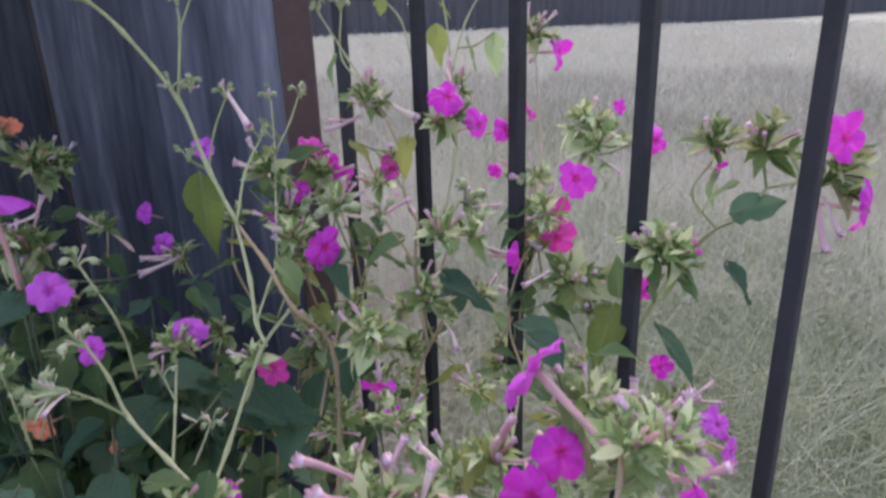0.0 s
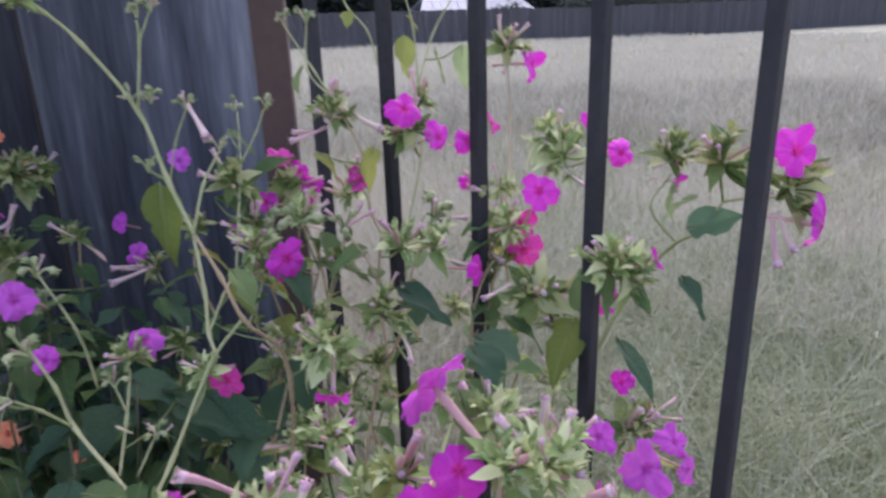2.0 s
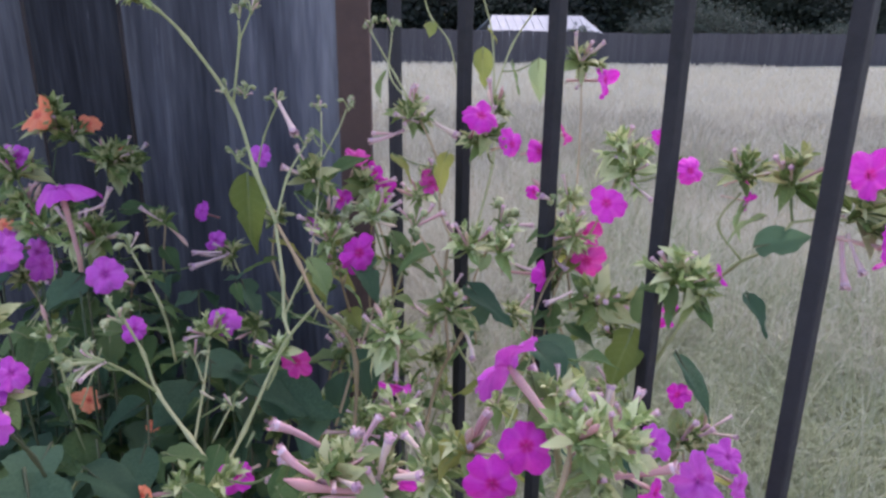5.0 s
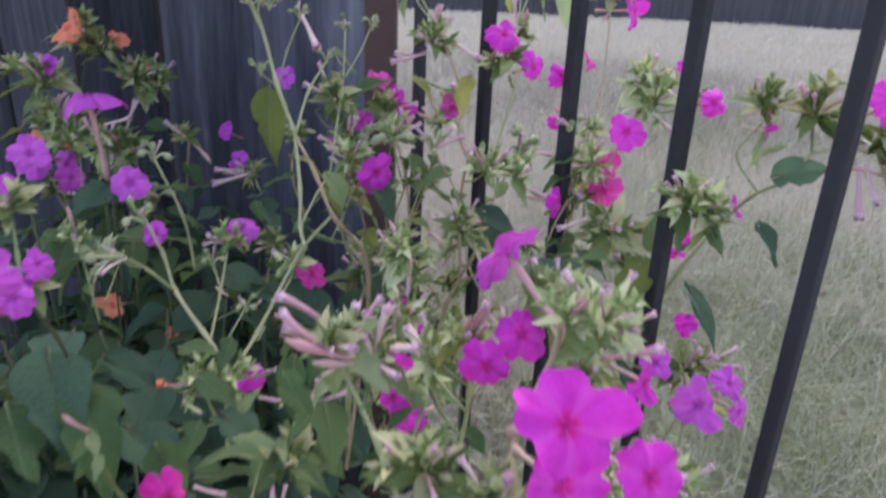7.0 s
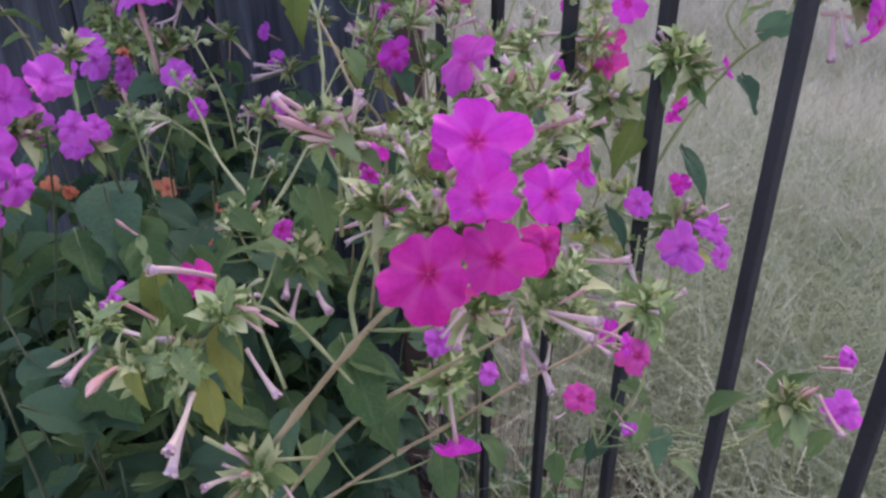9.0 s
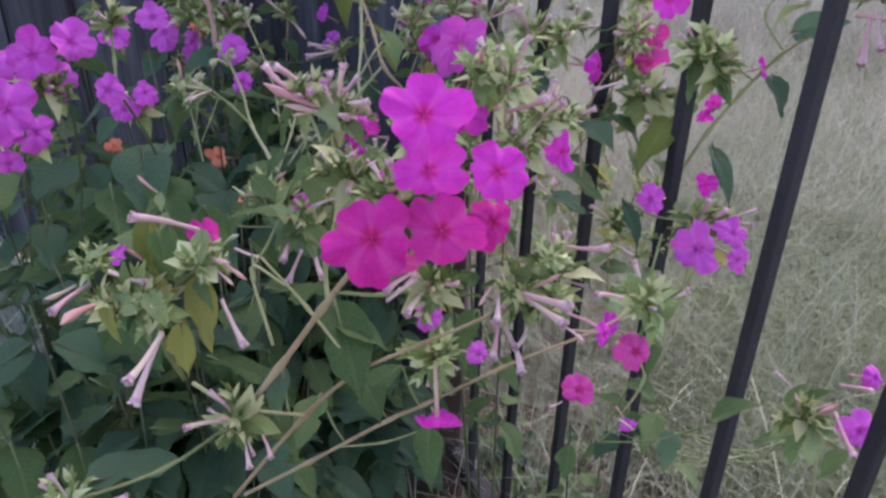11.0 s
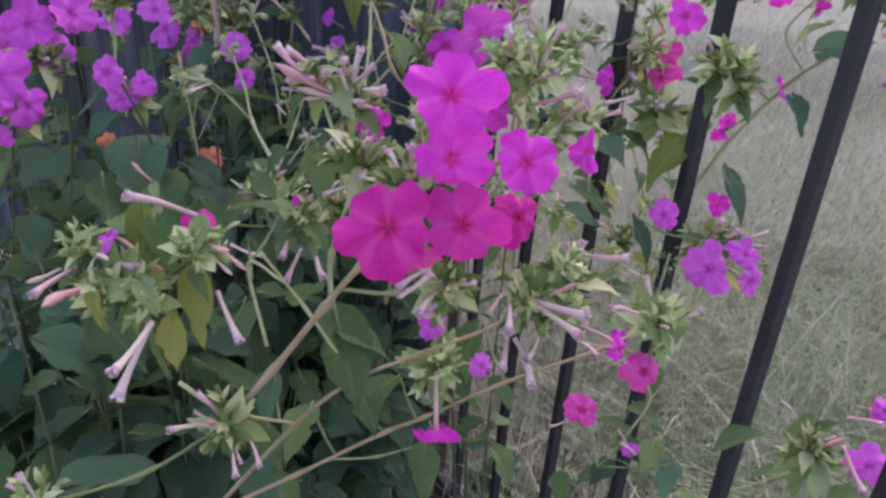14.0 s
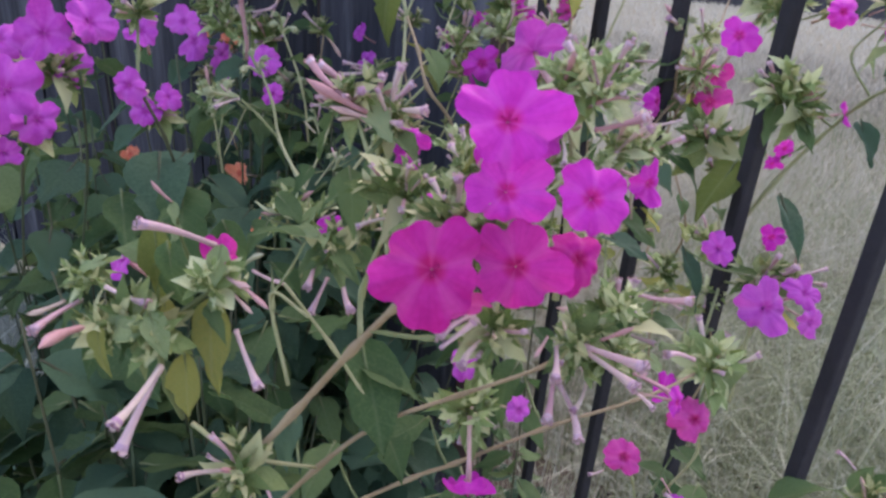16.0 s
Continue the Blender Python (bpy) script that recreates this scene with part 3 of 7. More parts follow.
# ---- plants ----
def leaf_mesh(name, mat, seed, broad=0.42, fold=0.25, curl=0.35):
    """Heart-shaped leaf, one unit long from the base at the origin along +y, folded at the midrib, with a wavy, chewed edge and a drooping, twisted tip."""
    rng = random.Random(seed)
    rows_n, half = 15, 5
    verts, faces = [], []
    wav = [rng.uniform(-0.07, 0.07) for _ in range(40)]
    bites = [(rng.uniform(0.15, 0.9), rng.choice((-1, 1)), rng.uniform(0.12, 0.4), rng.uniform(0.03, 0.07)) for _ in range(rng.randint(1, 3))]
    twist, sway = rng.uniform(-0.35, 0.35), rng.uniform(-0.16, 0.16)
    for r in range(rows_n + 1):
        s = r / rows_n
        w = broad * (math.sin(math.pi * min(1, s**0.62)) * (1 - 0.25 * s) + 0.04 * (1 - s))
        for c in range(-half, half + 1):
            u = c / half
            g = 1 + 0.16 * noise.noise(Vector((s * 5.5 + seed, math.copysign(3.0, u), seed * 0.7)))
            for at, side, deep, wide in bites:
                if side * u > 0:
                    g -= deep * math.exp(-(((s - at) / wide) ** 2))
            x = u * w * (1 + (g - 1) * abs(u))
            y = s - 0.2 * abs(u) ** 1.5 * (1 - s) ** 3 * 1.1
            z = fold * abs(x) - curl * s * s * 0.6 + 0.05 * math.sin(s * 8 + seed + u * 2) * abs(u) + wav[(r + 7 * c) % 40] * 0.3 * abs(u) + twist * s * x
            verts.append((x + sway * s * s, y, z))
    n = 2 * half + 1
    for r in range(rows_n):
        for c in range(n - 1):
            a = r * n + c
            faces.append((a, a + 1, a + 1 + n, a + n))
    # petiole
    v, f = tube([(0, -0.22, 0.06), (0, -0.12, 0.05), (0, 0.02, 0.0), (0, 0.2, -0.015)], [0.022, 0.02, 0.018, 0.008], 5)
    k = len(verts)
    verts += v
    slots = [0] * len(faces) + [1] * len(f)
    faces += [tuple(i + k for i in q) for q in f]
    return mesh_of(name, verts, faces, [mat, STEM_SHADED if mat is LEAF_DARK else PETIOLE], slots)


LEAVES = {"slim": [leaf_mesh("leaf_slim", LEAF_DARK, 30 + k, 0.2, 0.5, 0.5) for k in range(3)]}
for key, mat in (("dark", LEAF_DARK), ("mid", LEAF_MID), ("pale", LEAF_PALE), ("yellow", LEAF_YELLOW), ("olive", LEAF_OLIVE)):
    LEAVES[key] = [leaf_mesh("leaf_" + key, mat, 3 + k, (0.36 if key == "dark" else 0.3) + 0.05 * (k % 3), 0.15 + 0.12 * (k % 4), 0.1 + 0.22 * (k % 5)) for k in range(7)]


def flower_mesh(name, limb, seed, reflex=0.1, tube_len=2.3):
    """Trumpet flower, limb radius one unit in the x, y plane and facing +z, on a slender tube along -z, with stamens."""
    rng = random.Random(seed)
    n = 60
    rings = ((0.015, -0.15), (0.07, -0.11), (0.14, -0.06), (0.24, -0.02), (0.42, 0.0), (0.6, 0.0), (0.8, 0.0), (0.93, 0.0), (1.0, 0.0))
    verts, faces = [], []
    bend, lop = rng.uniform(-0.3, 0.3), rng.uniform(0, 6.28)
    skew = [rng.uniform(0.74, 1.14) for _ in range(5)]
    tilt = [rng.uniform(-0.34, 0.2) for _ in range(5)]
    for r, z in rings:
        for k in range(n):
            a = 2 * math.pi * k / n
            lobe = k // (n // 5)
            u = ((k % (n // 5)) + 0.5) / (n / 10) - 1
            out = 0.68 + 0.32 * (1 - abs(u) ** 2.8) - 0.08 * math.exp(-((u / 0.24) ** 2))
            g = max(0.0, (r - 0.24) / 0.76)
            arch = 1 - u * u
            rr = r * (1 + (out * (1 + (skew[lobe] - 1) * arch) - 1) * g)
            zz = z - reflex * g * g + 0.27 * g * (arch - 0.6) + tilt[lobe] * g * g * arch - 0.05 * g * math.exp(-((u / 0.22) ** 2)) + 0.05 * g * math.cos(10 * a + 0.5) + 0.05 * g * math.sin(7 * a + seed) + 0.03 * g * math.sin(13 * a + 2 * seed) + 0.03 * g * rng.uniform(-1, 1)
            zz += bend * g * rr * rr * math.cos(2 * a + lop)
            verts.append((rr * math.cos(a) * (1 + 0.12 * g * math.cos(a - lop)), rr * math.sin(a) * (1 + 0.12 * g * math.sin(a - lop)), zz))
    for j in range(len(rings) - 1):
        for k in range(n):
            a, b = j * n + k, j * n + (k + 1) % n
            faces.append((a, b, b + n, a + n))
    slots = [0] * len(faces)

    def add(v, f, slot):
        base = len(verts)
        verts.extend(v)
        faces.extend([tuple(i + base for i in q) for q in f])
        slots.extend([slot] * len(f))

    bow = rng.uniform(-0.15, 0.15)
    add(*tube([(0, 0, -0.155), (0, 0, -0.5), (bow * 0.4, 0, -1.1), (bow, 0, -0.8 * tube_len), (bow * 1.6, 0.03, -tube_len)], [0.05, 0.1, 0.08, 0.075, 0.11], 8), 1)
    for k in range(3):
        a = rng.uniform(0, 6.28)
        h = rng.uniform(-0.1, 0.1)
        x, y = 0.1 * math.cos(a), 0.1 * math.sin(a)
        add(*tube([(0, 0, -0.35), (x * 0.6, y * 0.6, 0), (x * 1.4, y * 1.4, h)], [0.012, 0.012, 0.03], 4), 2)
    return mesh_of(name, verts, faces, [limb, TUBE_CLOSED, limb], slots)


FLOWERS = {}
for key, mat in (("magenta", MAGENTA), ("crimson", CRIMSON), ("violet", VIOLET), ("orange", ORANGE), ("rose", ROSE)):
    FLOWERS[key] = [flower_mesh("flower_" + key, mat, 11 + k, (0.05, 0.16, 0.28, -0.05, 0.1, 0.2)[k]) for k in range(6)]


def bud_mesh(name, seed, flare, skin=None):
    """Spent trumpet, one unit long along +z: slender tube that widens to a crimped mouth; a closed bud where flare is below nought."""
    rng = random.Random(seed)
    b1, b2 = rng.uniform(-0.09, 0.09), rng.uniform(-0.09, 0.09)
    pts = smooth_line([(0, 0, 0), (b1 * 0.8, b2 * 0.7, 0.35), (b1, b2, 0.7), (b1 * 0.4, b2 * 0.5, 1.0)], 4)
    if flare < 0:
        prof = (0.04, 0.042, 0.043, 0.045, 0.048, 0.054, 0.062, 0.071, 0.076, 0.072, 0.058, 0.034, 0.01)
    else:
        prof = tuple(0.036 + 0.016 * math.exp(-k / 1.2) + 0.03 * (k / 12) ** 1.5 + flare * (k / 12) ** 5 for k in range(13))
    radii = [r * rng.uniform(0.94, 1.06) for r in prof]
    verts, faces = tube(pts, radii, 10)
    slots = [1 if k >= 110 else 0 for k in range(len(faces))]
    if flare < 0:
        return mesh_of(name, verts, faces, skin)
    tip = Vector(pts[-1])
    for k in range(5):
        a = 6.28 * k / 5
        base = len(verts)
        r = radii[-1]
        q = Vector((math.cos(a), math.sin(a), 0))
        s = Vector((-q.y, q.x, 0))
        up = Vector((0, 0, 0.05 * rng.uniform(0.5, 1.2)))
        verts += [tip + q * r * 0.95 - s * r * 0.62, tip + q * r * 0.95 + s * r * 0.62, tip + q * r * 1.15 + s * r * 0.3 + up, tip + q * r * 1.15 - s * r * 0.3 + up, tip + q * r * rng.uniform(0.1, 0.5) + up * 1.3]
        faces += [(base, base + 1, base + 2, base + 3), (base + 3, base + 2, base + 4)]
        slots += [0, 1]
    return mesh_of(name, verts, faces, [TUBE, LIP], slots)


BUDS = [bud_mesh("bud", 31 + k, (0.006, 0.018, 0.03, -1, 0.024)[k % 5], TUBE_CLOSED) for k in range(10)]
TRUMPETS = [b for k, b in enumerate(BUDS) if k % 5 in (1, 2, 4)]
GREEN_BUDS = [bud_mesh("bud_green", 91 + k, -1, BUD_GREEN) for k in range(3)]
CLOSED = [b for k, b in enumerate(BUDS) if k % 5 == 3]


def rosette_mesh(name, seed, cups, mat, bracts=6):
    """Flower head about one unit across, opening along +z: small cups of five narrow pointed lobes on short stalks, with swollen bases, among pointed bracts."""
    rng = random.Random(seed)
    verts, faces = [], []

    def blade(o, d, ln, w, droop, fold):
        s = d.cross(Vector((rng.gauss(0, 0.4), rng.gauss(0, 0.4), 1)))
        s = s.normalized() if s.length > 1e-3 else d.orthogonal().normalized()
        u = s.cross(d)
        base = len(verts)
        verts.append(o)
        for g, ww in ((0.15, 0.7), (0.38, 1.0), (0.62, 0.78), (0.84, 0.36)):
            c = o + d * ln * g + u * droop * g * g
            lift = u * w * fold
            verts.extend([c + s * w * ww + lift * ww, c, c - s * w * ww + lift * ww])
        verts.append(o + d * ln + u * droop * 1.2)
        faces.extend([(base, base + 1, base + 2), (base, base + 2, base + 3)])
        for g in range(3):
            q = base + 1 + 3 * g
            faces.extend([(q, q + 3, q + 4, q + 1), (q + 1, q + 4, q + 5, q + 2)])
        faces.extend([(base + 10, base + 13, base + 11), (base + 11, base + 13, base + 12)])

    def add(v, f):
        base = len(verts)
        verts.extend(v)
        faces.extend([tuple(i + base for i in q) for q in f])

    for k in range(cups):
        a, el = 2.4 * k + rng.uniform(-0.5, 0.5), radians(rng.uniform(5, 85))
        ax = Vector((math.cos(a) * math.cos(el), math.sin(a) * math.cos(el), math.sin(el) - 0.1)).normalized()
        o = ax * rng.uniform(0.1, 0.3)
        add(*tube([(0, 0, -0.12), o * 0.5, o], [0.026, 0.02, 0.024], 5))
        add(*tube([o, o + ax * 0.05, o + ax * 0.11, o + ax * 0.15], [0.024, 0.05, 0.052, 0.03], 6))
        e1 = ax.orthogonal().normalized()
        e2 = ax.cross(e1)
        open_by = rng.uniform(0.35, 1.1)
        for j in range(5):
            b = 2 * math.pi * j / 5 + k
            d = (ax + (e1 * math.cos(b) + e2 * math.sin(b)) * open_by * rng.uniform(0.8, 1.2)).normalized()
            ln = rng.uniform(0.15, 0.3)
            blade(o + ax * 0.1, d, ln, ln * rng.uniform(0.14, 0.24), rng.uniform(-0.12, 0.1), 0.5)
    for k in range(bracts):
        a, el = 2.1 * k + rng.uniform(-0.6, 0.6), radians(rng.uniform(-35, 40))
        d = Vector((math.cos(a) * math.cos(el), math.sin(a) * math.cos(el), math.sin(el)))
        ln = rng.uniform(0.34, 0.62)
        blade(d * 0.05, d, ln, ln * rng.uniform(0.17, 0.3), rng.uniform(-0.3, 0.12), 0.45)
    return mesh_of(name, verts, faces, mat)


def knob_mesh(name, seed, mat):
    """Small spent head about one unit across, opening along +z: a few swollen green cups on short hooked stalks."""
    rng = random.Random(seed)
    verts, faces = [], []
    for k in range(rng.randint(4, 6)):
        a, r = 2.2 * k + rng.uniform(-0.4, 0.4), rng.uniform(0.12, 0.42)
        out = Vector((math.cos(a), math.sin(a), 0))
        top = out * r + Vector((0, 0, rng.uniform(0.15, 0.6)))
        nod = top + out * rng.uniform(0.08, 0.2) + Vector((0, 0, rng.uniform(-0.14, 0.1)))
        line = smooth_line([(0, 0, -0.15), out * r * 0.5 + Vector((0, 0, top.z * 0.6)), top, nod], 3)
        ends = [0.05, 0.05, 0.045, 0.045, 0.045, 0.05, 0.075, 0.11, 0.13, 0.09]
        v, f = tube(line, [ends[min(j, 9)] * rng.uniform(0.9, 1.1) for j in range(len(line))], 7)
        base = len(verts)
        verts += v
        faces += [tuple(i + base for i in q) for q in f]
        d = (nod - top).normalized()
        side = d.orthogonal().normalized()
        for j in range(5):
            b = 2 * math.pi * j / 5
            q = side * math.cos(b) + d.cross(side) * math.sin(b)
            w = d.cross(q) * 0.045
            base = len(verts)
            verts += [nod + q * 0.08 - w, nod + q * 0.08 + w, nod + q * rng.uniform(0.1, 0.17) + d * rng.uniform(0.08, 0.17)]
            faces.append((base, base + 1, base + 2))
    return mesh_of(name, verts, faces, mat)


BRACT_PALE = material("bract_pale", ((0.19, 0.25, 0.08), (0.32, 0.375, 0.145), (0.52, 0.53, 0.28)), scale=60, rough=0.55, bump=0.1, spread=0.75, translucent=0.2, island=True)
KNOB = material("spent_head_green", ((0.17, 0.2, 0.085), (0.27, 0.29, 0.14), (0.4, 0.38, 0.23)), scale=90, rough=0.65, bump=0.2, spread=0.6, island=True)
ROSETTES = {"green": [rosette_mesh("bracts", 50 + k, 9, BRACT, 9) for k in range(6)],
            "pale": [rosette_mesh("bracts_pale", 60 + k, 9, BRACT_PALE, 7) for k in range(5)],
            "small": [knob_mesh("spent_head", 70 + k, KNOB) for k in range(5)]}
pick = random.Random(77)


def aim(p, d, size, spin=None):
    """A pose at p whose +z looks along d, scaled."""
    q = Vector(d).to_track_quat("Z", "Y").to_matrix().to_4x4()
    s = pick.uniform(0, 360) if spin is None else spin
    return Matrix.Translation(Vector(p)) @ q @ pose(0, 0, 0, 0, 0, s) @ Matrix.Scale(size, 4)


def stem(plant, points, r0=0.0025, r1=0.0015, brown=False):
    """A stem with swollen nodes, at the given joints."""
    r0, r1 = r0 * 0.62, r1 * 0.68
    line = smooth_line(points, 5)
    n = len(line) - 1
    radii = [(r0 + (r1 - r0) * k / n) * (1.55 if k % 5 == 0 and 0 < k < n else 1.0) for k in range(n + 1)]
    v, f = tube(line, radii, 8)
    return part("stem", mesh_of("stem", v, f, {True: STEM_BROWN, False: STEM, "dark": STEM_SHADED, "twig": PETIOLE}[brown]), plant)


def head(plant, p, size=0.04, kind="green", up=(0, 0, 1), buds=4, length=0.03, spread=1.0, foot=None):
    """A flower head: bract rosette with buds and spent tubes; foot: the joint of the stem that carries it."""
    top = part("flower_head", pick.choice(ROSETTES[kind]), plant, aim(p, up, size))
    for _ in range(buds):
        d = (Vector(up) + Vector((pick.gauss(0, 0.8), pick.gauss(0, 0.8), pick.gauss(0, 0.55))) * spread).normalized()
        part("bud", pick.choice(BUDS), top, aim(Vector(p) + d * size * 0.12, d, length * pick.uniform(0.45, 0.95)))
    if foot is not None:
        mid = (Vector(p) + Vector(foot)) / 2 + Vector((pick.uniform(-0.012, 0.012), pick.uniform(-0.012, 0.012), -0.006))
        stem(plant, [foot, mid, p], 0.0019, 0.0014)
    return top


def flower(top, p, d, radius, hue="magenta", spin=None, form=None):
    """An open flower whose limb is at p and looks along d; form: one of the flower shapes, kept unstretched."""
    if form is not None:
        return part("flower", FLOWERS[hue][form], top, aim(p, d, radius, spin))
    return part("flower", pick.choice(FLOWERS[hue]), top, aim(p, d, radius, spin) @ Matrix.Diagonal((pick.uniform(0.84, 1.1), pick.uniform(0.84, 1.1), pick.uniform(0.8, 1.3), 1)))


def bud(top, a, b, closed=False, thick=1.0):
    """A spent trumpet, or a closed bud (closed: True for pink, "green" for pale green), from a to its tip b."""
    d = Vector(b) - Vector(a)
    return part("bud", pick.choice({True: CLOSED, False: TRUMPETS, "green": GREEN_BUDS}[closed]), top, aim(a, d, d.length) @ Matrix.Diagonal((thick, thick, 1, 1)))


def leaf(plant, p, tip, size, kind="mid", roll=0.0):
    """A leaf with its base at p that points towards tip."""
    d = (Vector(tip)).normalized()
    side = d.cross(Vector((0, 0, 1)))
    side = side.normalized() if side.length > 1e-3 else Vector((1, 0, 0))
    upn = side.cross(d)
    m = Matrix((side, d, upn)).transposed().to_4x4()
    return part("leaf", pick.choice(LEAVES[kind]), plant, Matrix.Translation(Vector(p)) @ m @ pose(0, 0, 0, 0, roll, 0) @ Matrix.Scale(size, 4))


def blade(plant, a, b, face, kind, wide=1.0):
    """A leaf from its base a to its tip b whose upper side looks along face."""
    d = Vector(b) - Vector(a)
    y = d.normalized()
    x = y.cross(Vector(face)).normalized()
    m = Matrix((x * wide, y, x.cross(y))).transposed().to_4x4()
    return part("leaf", pick.choice(LEAVES[kind]), plant, Matrix.Translation(Vector(a)) @ m @ Matrix.Scale(d.length, 4))


def leafy_stem(plant, points, kind, size, pairs, r0=0.004, r1=0.002, brown=False, start=0.2, droop=-0.35):
    """A stem with opposite pairs of leaves at its nodes."""
    stem(plant, points, r0, r1, brown)
    line = smooth_line(points, 12)
    turn = pick.uniform(0, 3.14)
    for k in range(pairs):
        p = line[int((start + (1 - start) * (k + 1) / pairs) * (len(line) - 1))]
        turn += 1.57 + pick.uniform(-0.4, 0.4)
        for s in (0, math.pi):
            a = turn + s + pick.uniform(-0.3, 0.3)
            d = Vector((math.cos(a), math.sin(a), droop + pick.uniform(-0.35, 0.35)))
            sz = size * pick.uniform(0.65, 1.2) * (1.0 - 0.35 * k / pairs)
            # top pairs are more often mid green: leaf colour carries the shade lower down
            leaf(plant, p + d.normalized() * sz * 0.32, d, sz, kind if pick.random() < (0.9 if k < pairs - 2 else 0.5) else "mid", pick.uniform(-25, 25))



plant_a = thing("four_o_clock_plant", (-0.06, 0.47, 0), "tall four-o'clock plant with magenta trumpet flowers against the fences", "plant", "flowering plants")
plant_b = thing("four_o_clock_plant", (0.0, 0.3, 0), "four-o'clock plant with a dense cluster of magenta flowers", "plant", "flowering plants")
plant_c = thing("four_o_clock_plant", (-0.36, 0.45, 0), "four-o'clock plant with violet and orange flowers by the wooden fence", "plant", "flowering plants")
plant_d = thing("four_o_clock_plant", (0.12, 0.42, 0), "four-o'clock plant leaning through the metal fence, magenta flowers", "plant", "flowering plants")

stem(plant_a, [(-0.078, 0.401, 0.654), (-0.073, 0.454, 0.796), (-0.096, 0.439, 0.849), (-0.116, 0.464, 0.871), (-0.142, 0.496, 0.892)], 0.0024, 0.0019, True)
stem(plant_a, [(-0.142, 0.496, 0.892), (-0.165, 0.520, 0.928), (-0.184, 0.533, 0.979), (-0.213, 0.525, 1.029), (-0.230, 0.518, 1.050), (-0.239, 0.513, 1.060)], 0.0026, 0.0014)
stem(plant_a, [(-0.184, 0.533, 0.979), (-0.177, 0.539, 1.028), (-0.177, 0.540, 1.043)], 0.0016, 0.0011)
stem(plant_a, [(-0.177, 0.539, 1.028), (-0.168, 0.543, 1.048)], 0.0012, 0.001)
stem(plant_a, [(-0.116, 0.434, 0.824), (-0.125, 0.449, 0.835), (-0.131, 0.469, 0.858), (-0.143, 0.496, 0.892)], 0.0021, 0.0019)
stem(plant_a, [(-0.125, 0.449, 0.835), (-0.118, 0.469, 0.855), (-0.115, 0.495, 0.865)], 0.0016, 0.0012)
stem(plant_a, [(-0.143, 0.497, 0.894), (-0.138, 0.517, 0.925), (-0.128, 0.535, 0.947)], 0.0017, 0.0012)
stem(plant_a, [(-0.138, 0.343, 0.770), (-0.134, 0.378, 0.781), (-0.120, 0.430, 0.821), (-0.098, 0.439, 0.849)], 0.0022, 0.0017)
stem(plant_a, [(-0.142, 0.344, 0.775), (-0.166, 0.365, 0.784), (-0.196, 0.387, 0.802), (-0.207, 0.395, 0.826), (-0.220, 0.399, 0.850)], 0.0024, 0.0013)
stem(plant_a, [(-0.196, 0.387, 0.802), (-0.208, 0.378, 0.820), (-0.216, 0.368, 0.833)], 0.0016, 0.0012)
stem(plant_a, [(-0.130, 0.313, 0.730), (-0.142, 0.344, 0.775)], 0.0028, 0.0024)
stem(plant_a, [(-0.174, 0.387, 0.764), (-0.181, 0.423, 0.785), (-0.184, 0.447, 0.810)], 0.0016, 0.0012)
stem(plant_a, [(-0.181, 0.425, 0.788), (-0.189, 0.431, 0.806)], 0.0012, 0.001)
stem(plant_a, [(-0.152, 0.368, 0.778), (-0.144, 0.383, 0.796)], 0.0012, 0.001)
stem(plant_a, [(-0.093, 0.461, 0.736), (-0.085, 0.508, 0.773), (-0.080, 0.540, 0.791), (-0.070, 0.580, 0.830)], 0.002, 0.0014, True)
stem(plant_a, [(-0.026, 0.456, 0.710), (-0.015, 0.491, 0.764), (0.004, 0.491, 0.806), (0.010, 0.499, 0.822)], 0.0026, 0.0016, True)
stem(plant_a, [(-0.085, 0.508, 0.773), (-0.100, 0.497, 0.804)], 0.0014, 0.001)
stem(plant_a, [(-0.044, 0.606, 0.963), (-0.066, 0.617, 0.997), (-0.087, 0.616, 1.034)], 0.0015, 0.001)
stem(plant_a, [(-0.049, 0.607, 0.973), (-0.071, 0.617, 0.997), (-0.069, 0.619, 1.034)], 0.0013, 0.001)
stem(plant_a, [(-0.011, 0.566, 0.864), (-0.022, 0.582, 0.885), (-0.026, 0.601, 0.923), (-0.044, 0.606, 0.963)], 0.0018, 0.0013, True)
stem(plant_a, [(0.008, 0.556, 0.862), (0.023, 0.584, 0.927), (0.022, 0.622, 0.972), (0.018, 0.647, 1.031), (0.007, 0.646, 1.070)], 0.0018, 0.0011)
stem(plant_a, [(-0.006, 0.500, 0.780), (-0.014, 0.542, 0.825), (-0.011, 0.566, 0.864), (0.007, 0.558, 0.867)], 0.0022, 0.0018, True)
stem(plant_a, [(0.022, 0.623, 0.982), (0.036, 0.646, 1.023), (0.056, 0.647, 1.055)], 0.0014, 0.001)
stem(plant_a, [(-0.121, 0.514, 0.858), (-0.131, 0.593, 0.923), (-0.133, 0.610, 0.965)], 0.0014, 0.001)
stem(plant_a, [(-0.131, 0.593, 0.923), (-0.117, 0.601, 0.948), (-0.109, 0.606, 0.968)], 0.0012, 0.001)
stem(plant_a, [(-0.171, 0.539, 0.924), (-0.165, 0.546, 0.952), (-0.152, 0.544, 0.978)], 0.0012, 0.0009)
stem(plant_a, [(-0.013, 0.643, 0.995), (-0.021, 0.644, 1.026), (-0.037, 0.644, 1.046), (-0.044, 0.643, 1.065)], 0.0013, 0.001)
stem(plant_d, [(0.145, 0.499, 0.755), (0.167, 0.498, 0.808), (0.186, 0.497, 0.843), (0.206, 0.491, 0.874), (0.220, 0.470, 0.894), (0.230, 0.462, 0.916)], 0.0026, 0.0017)
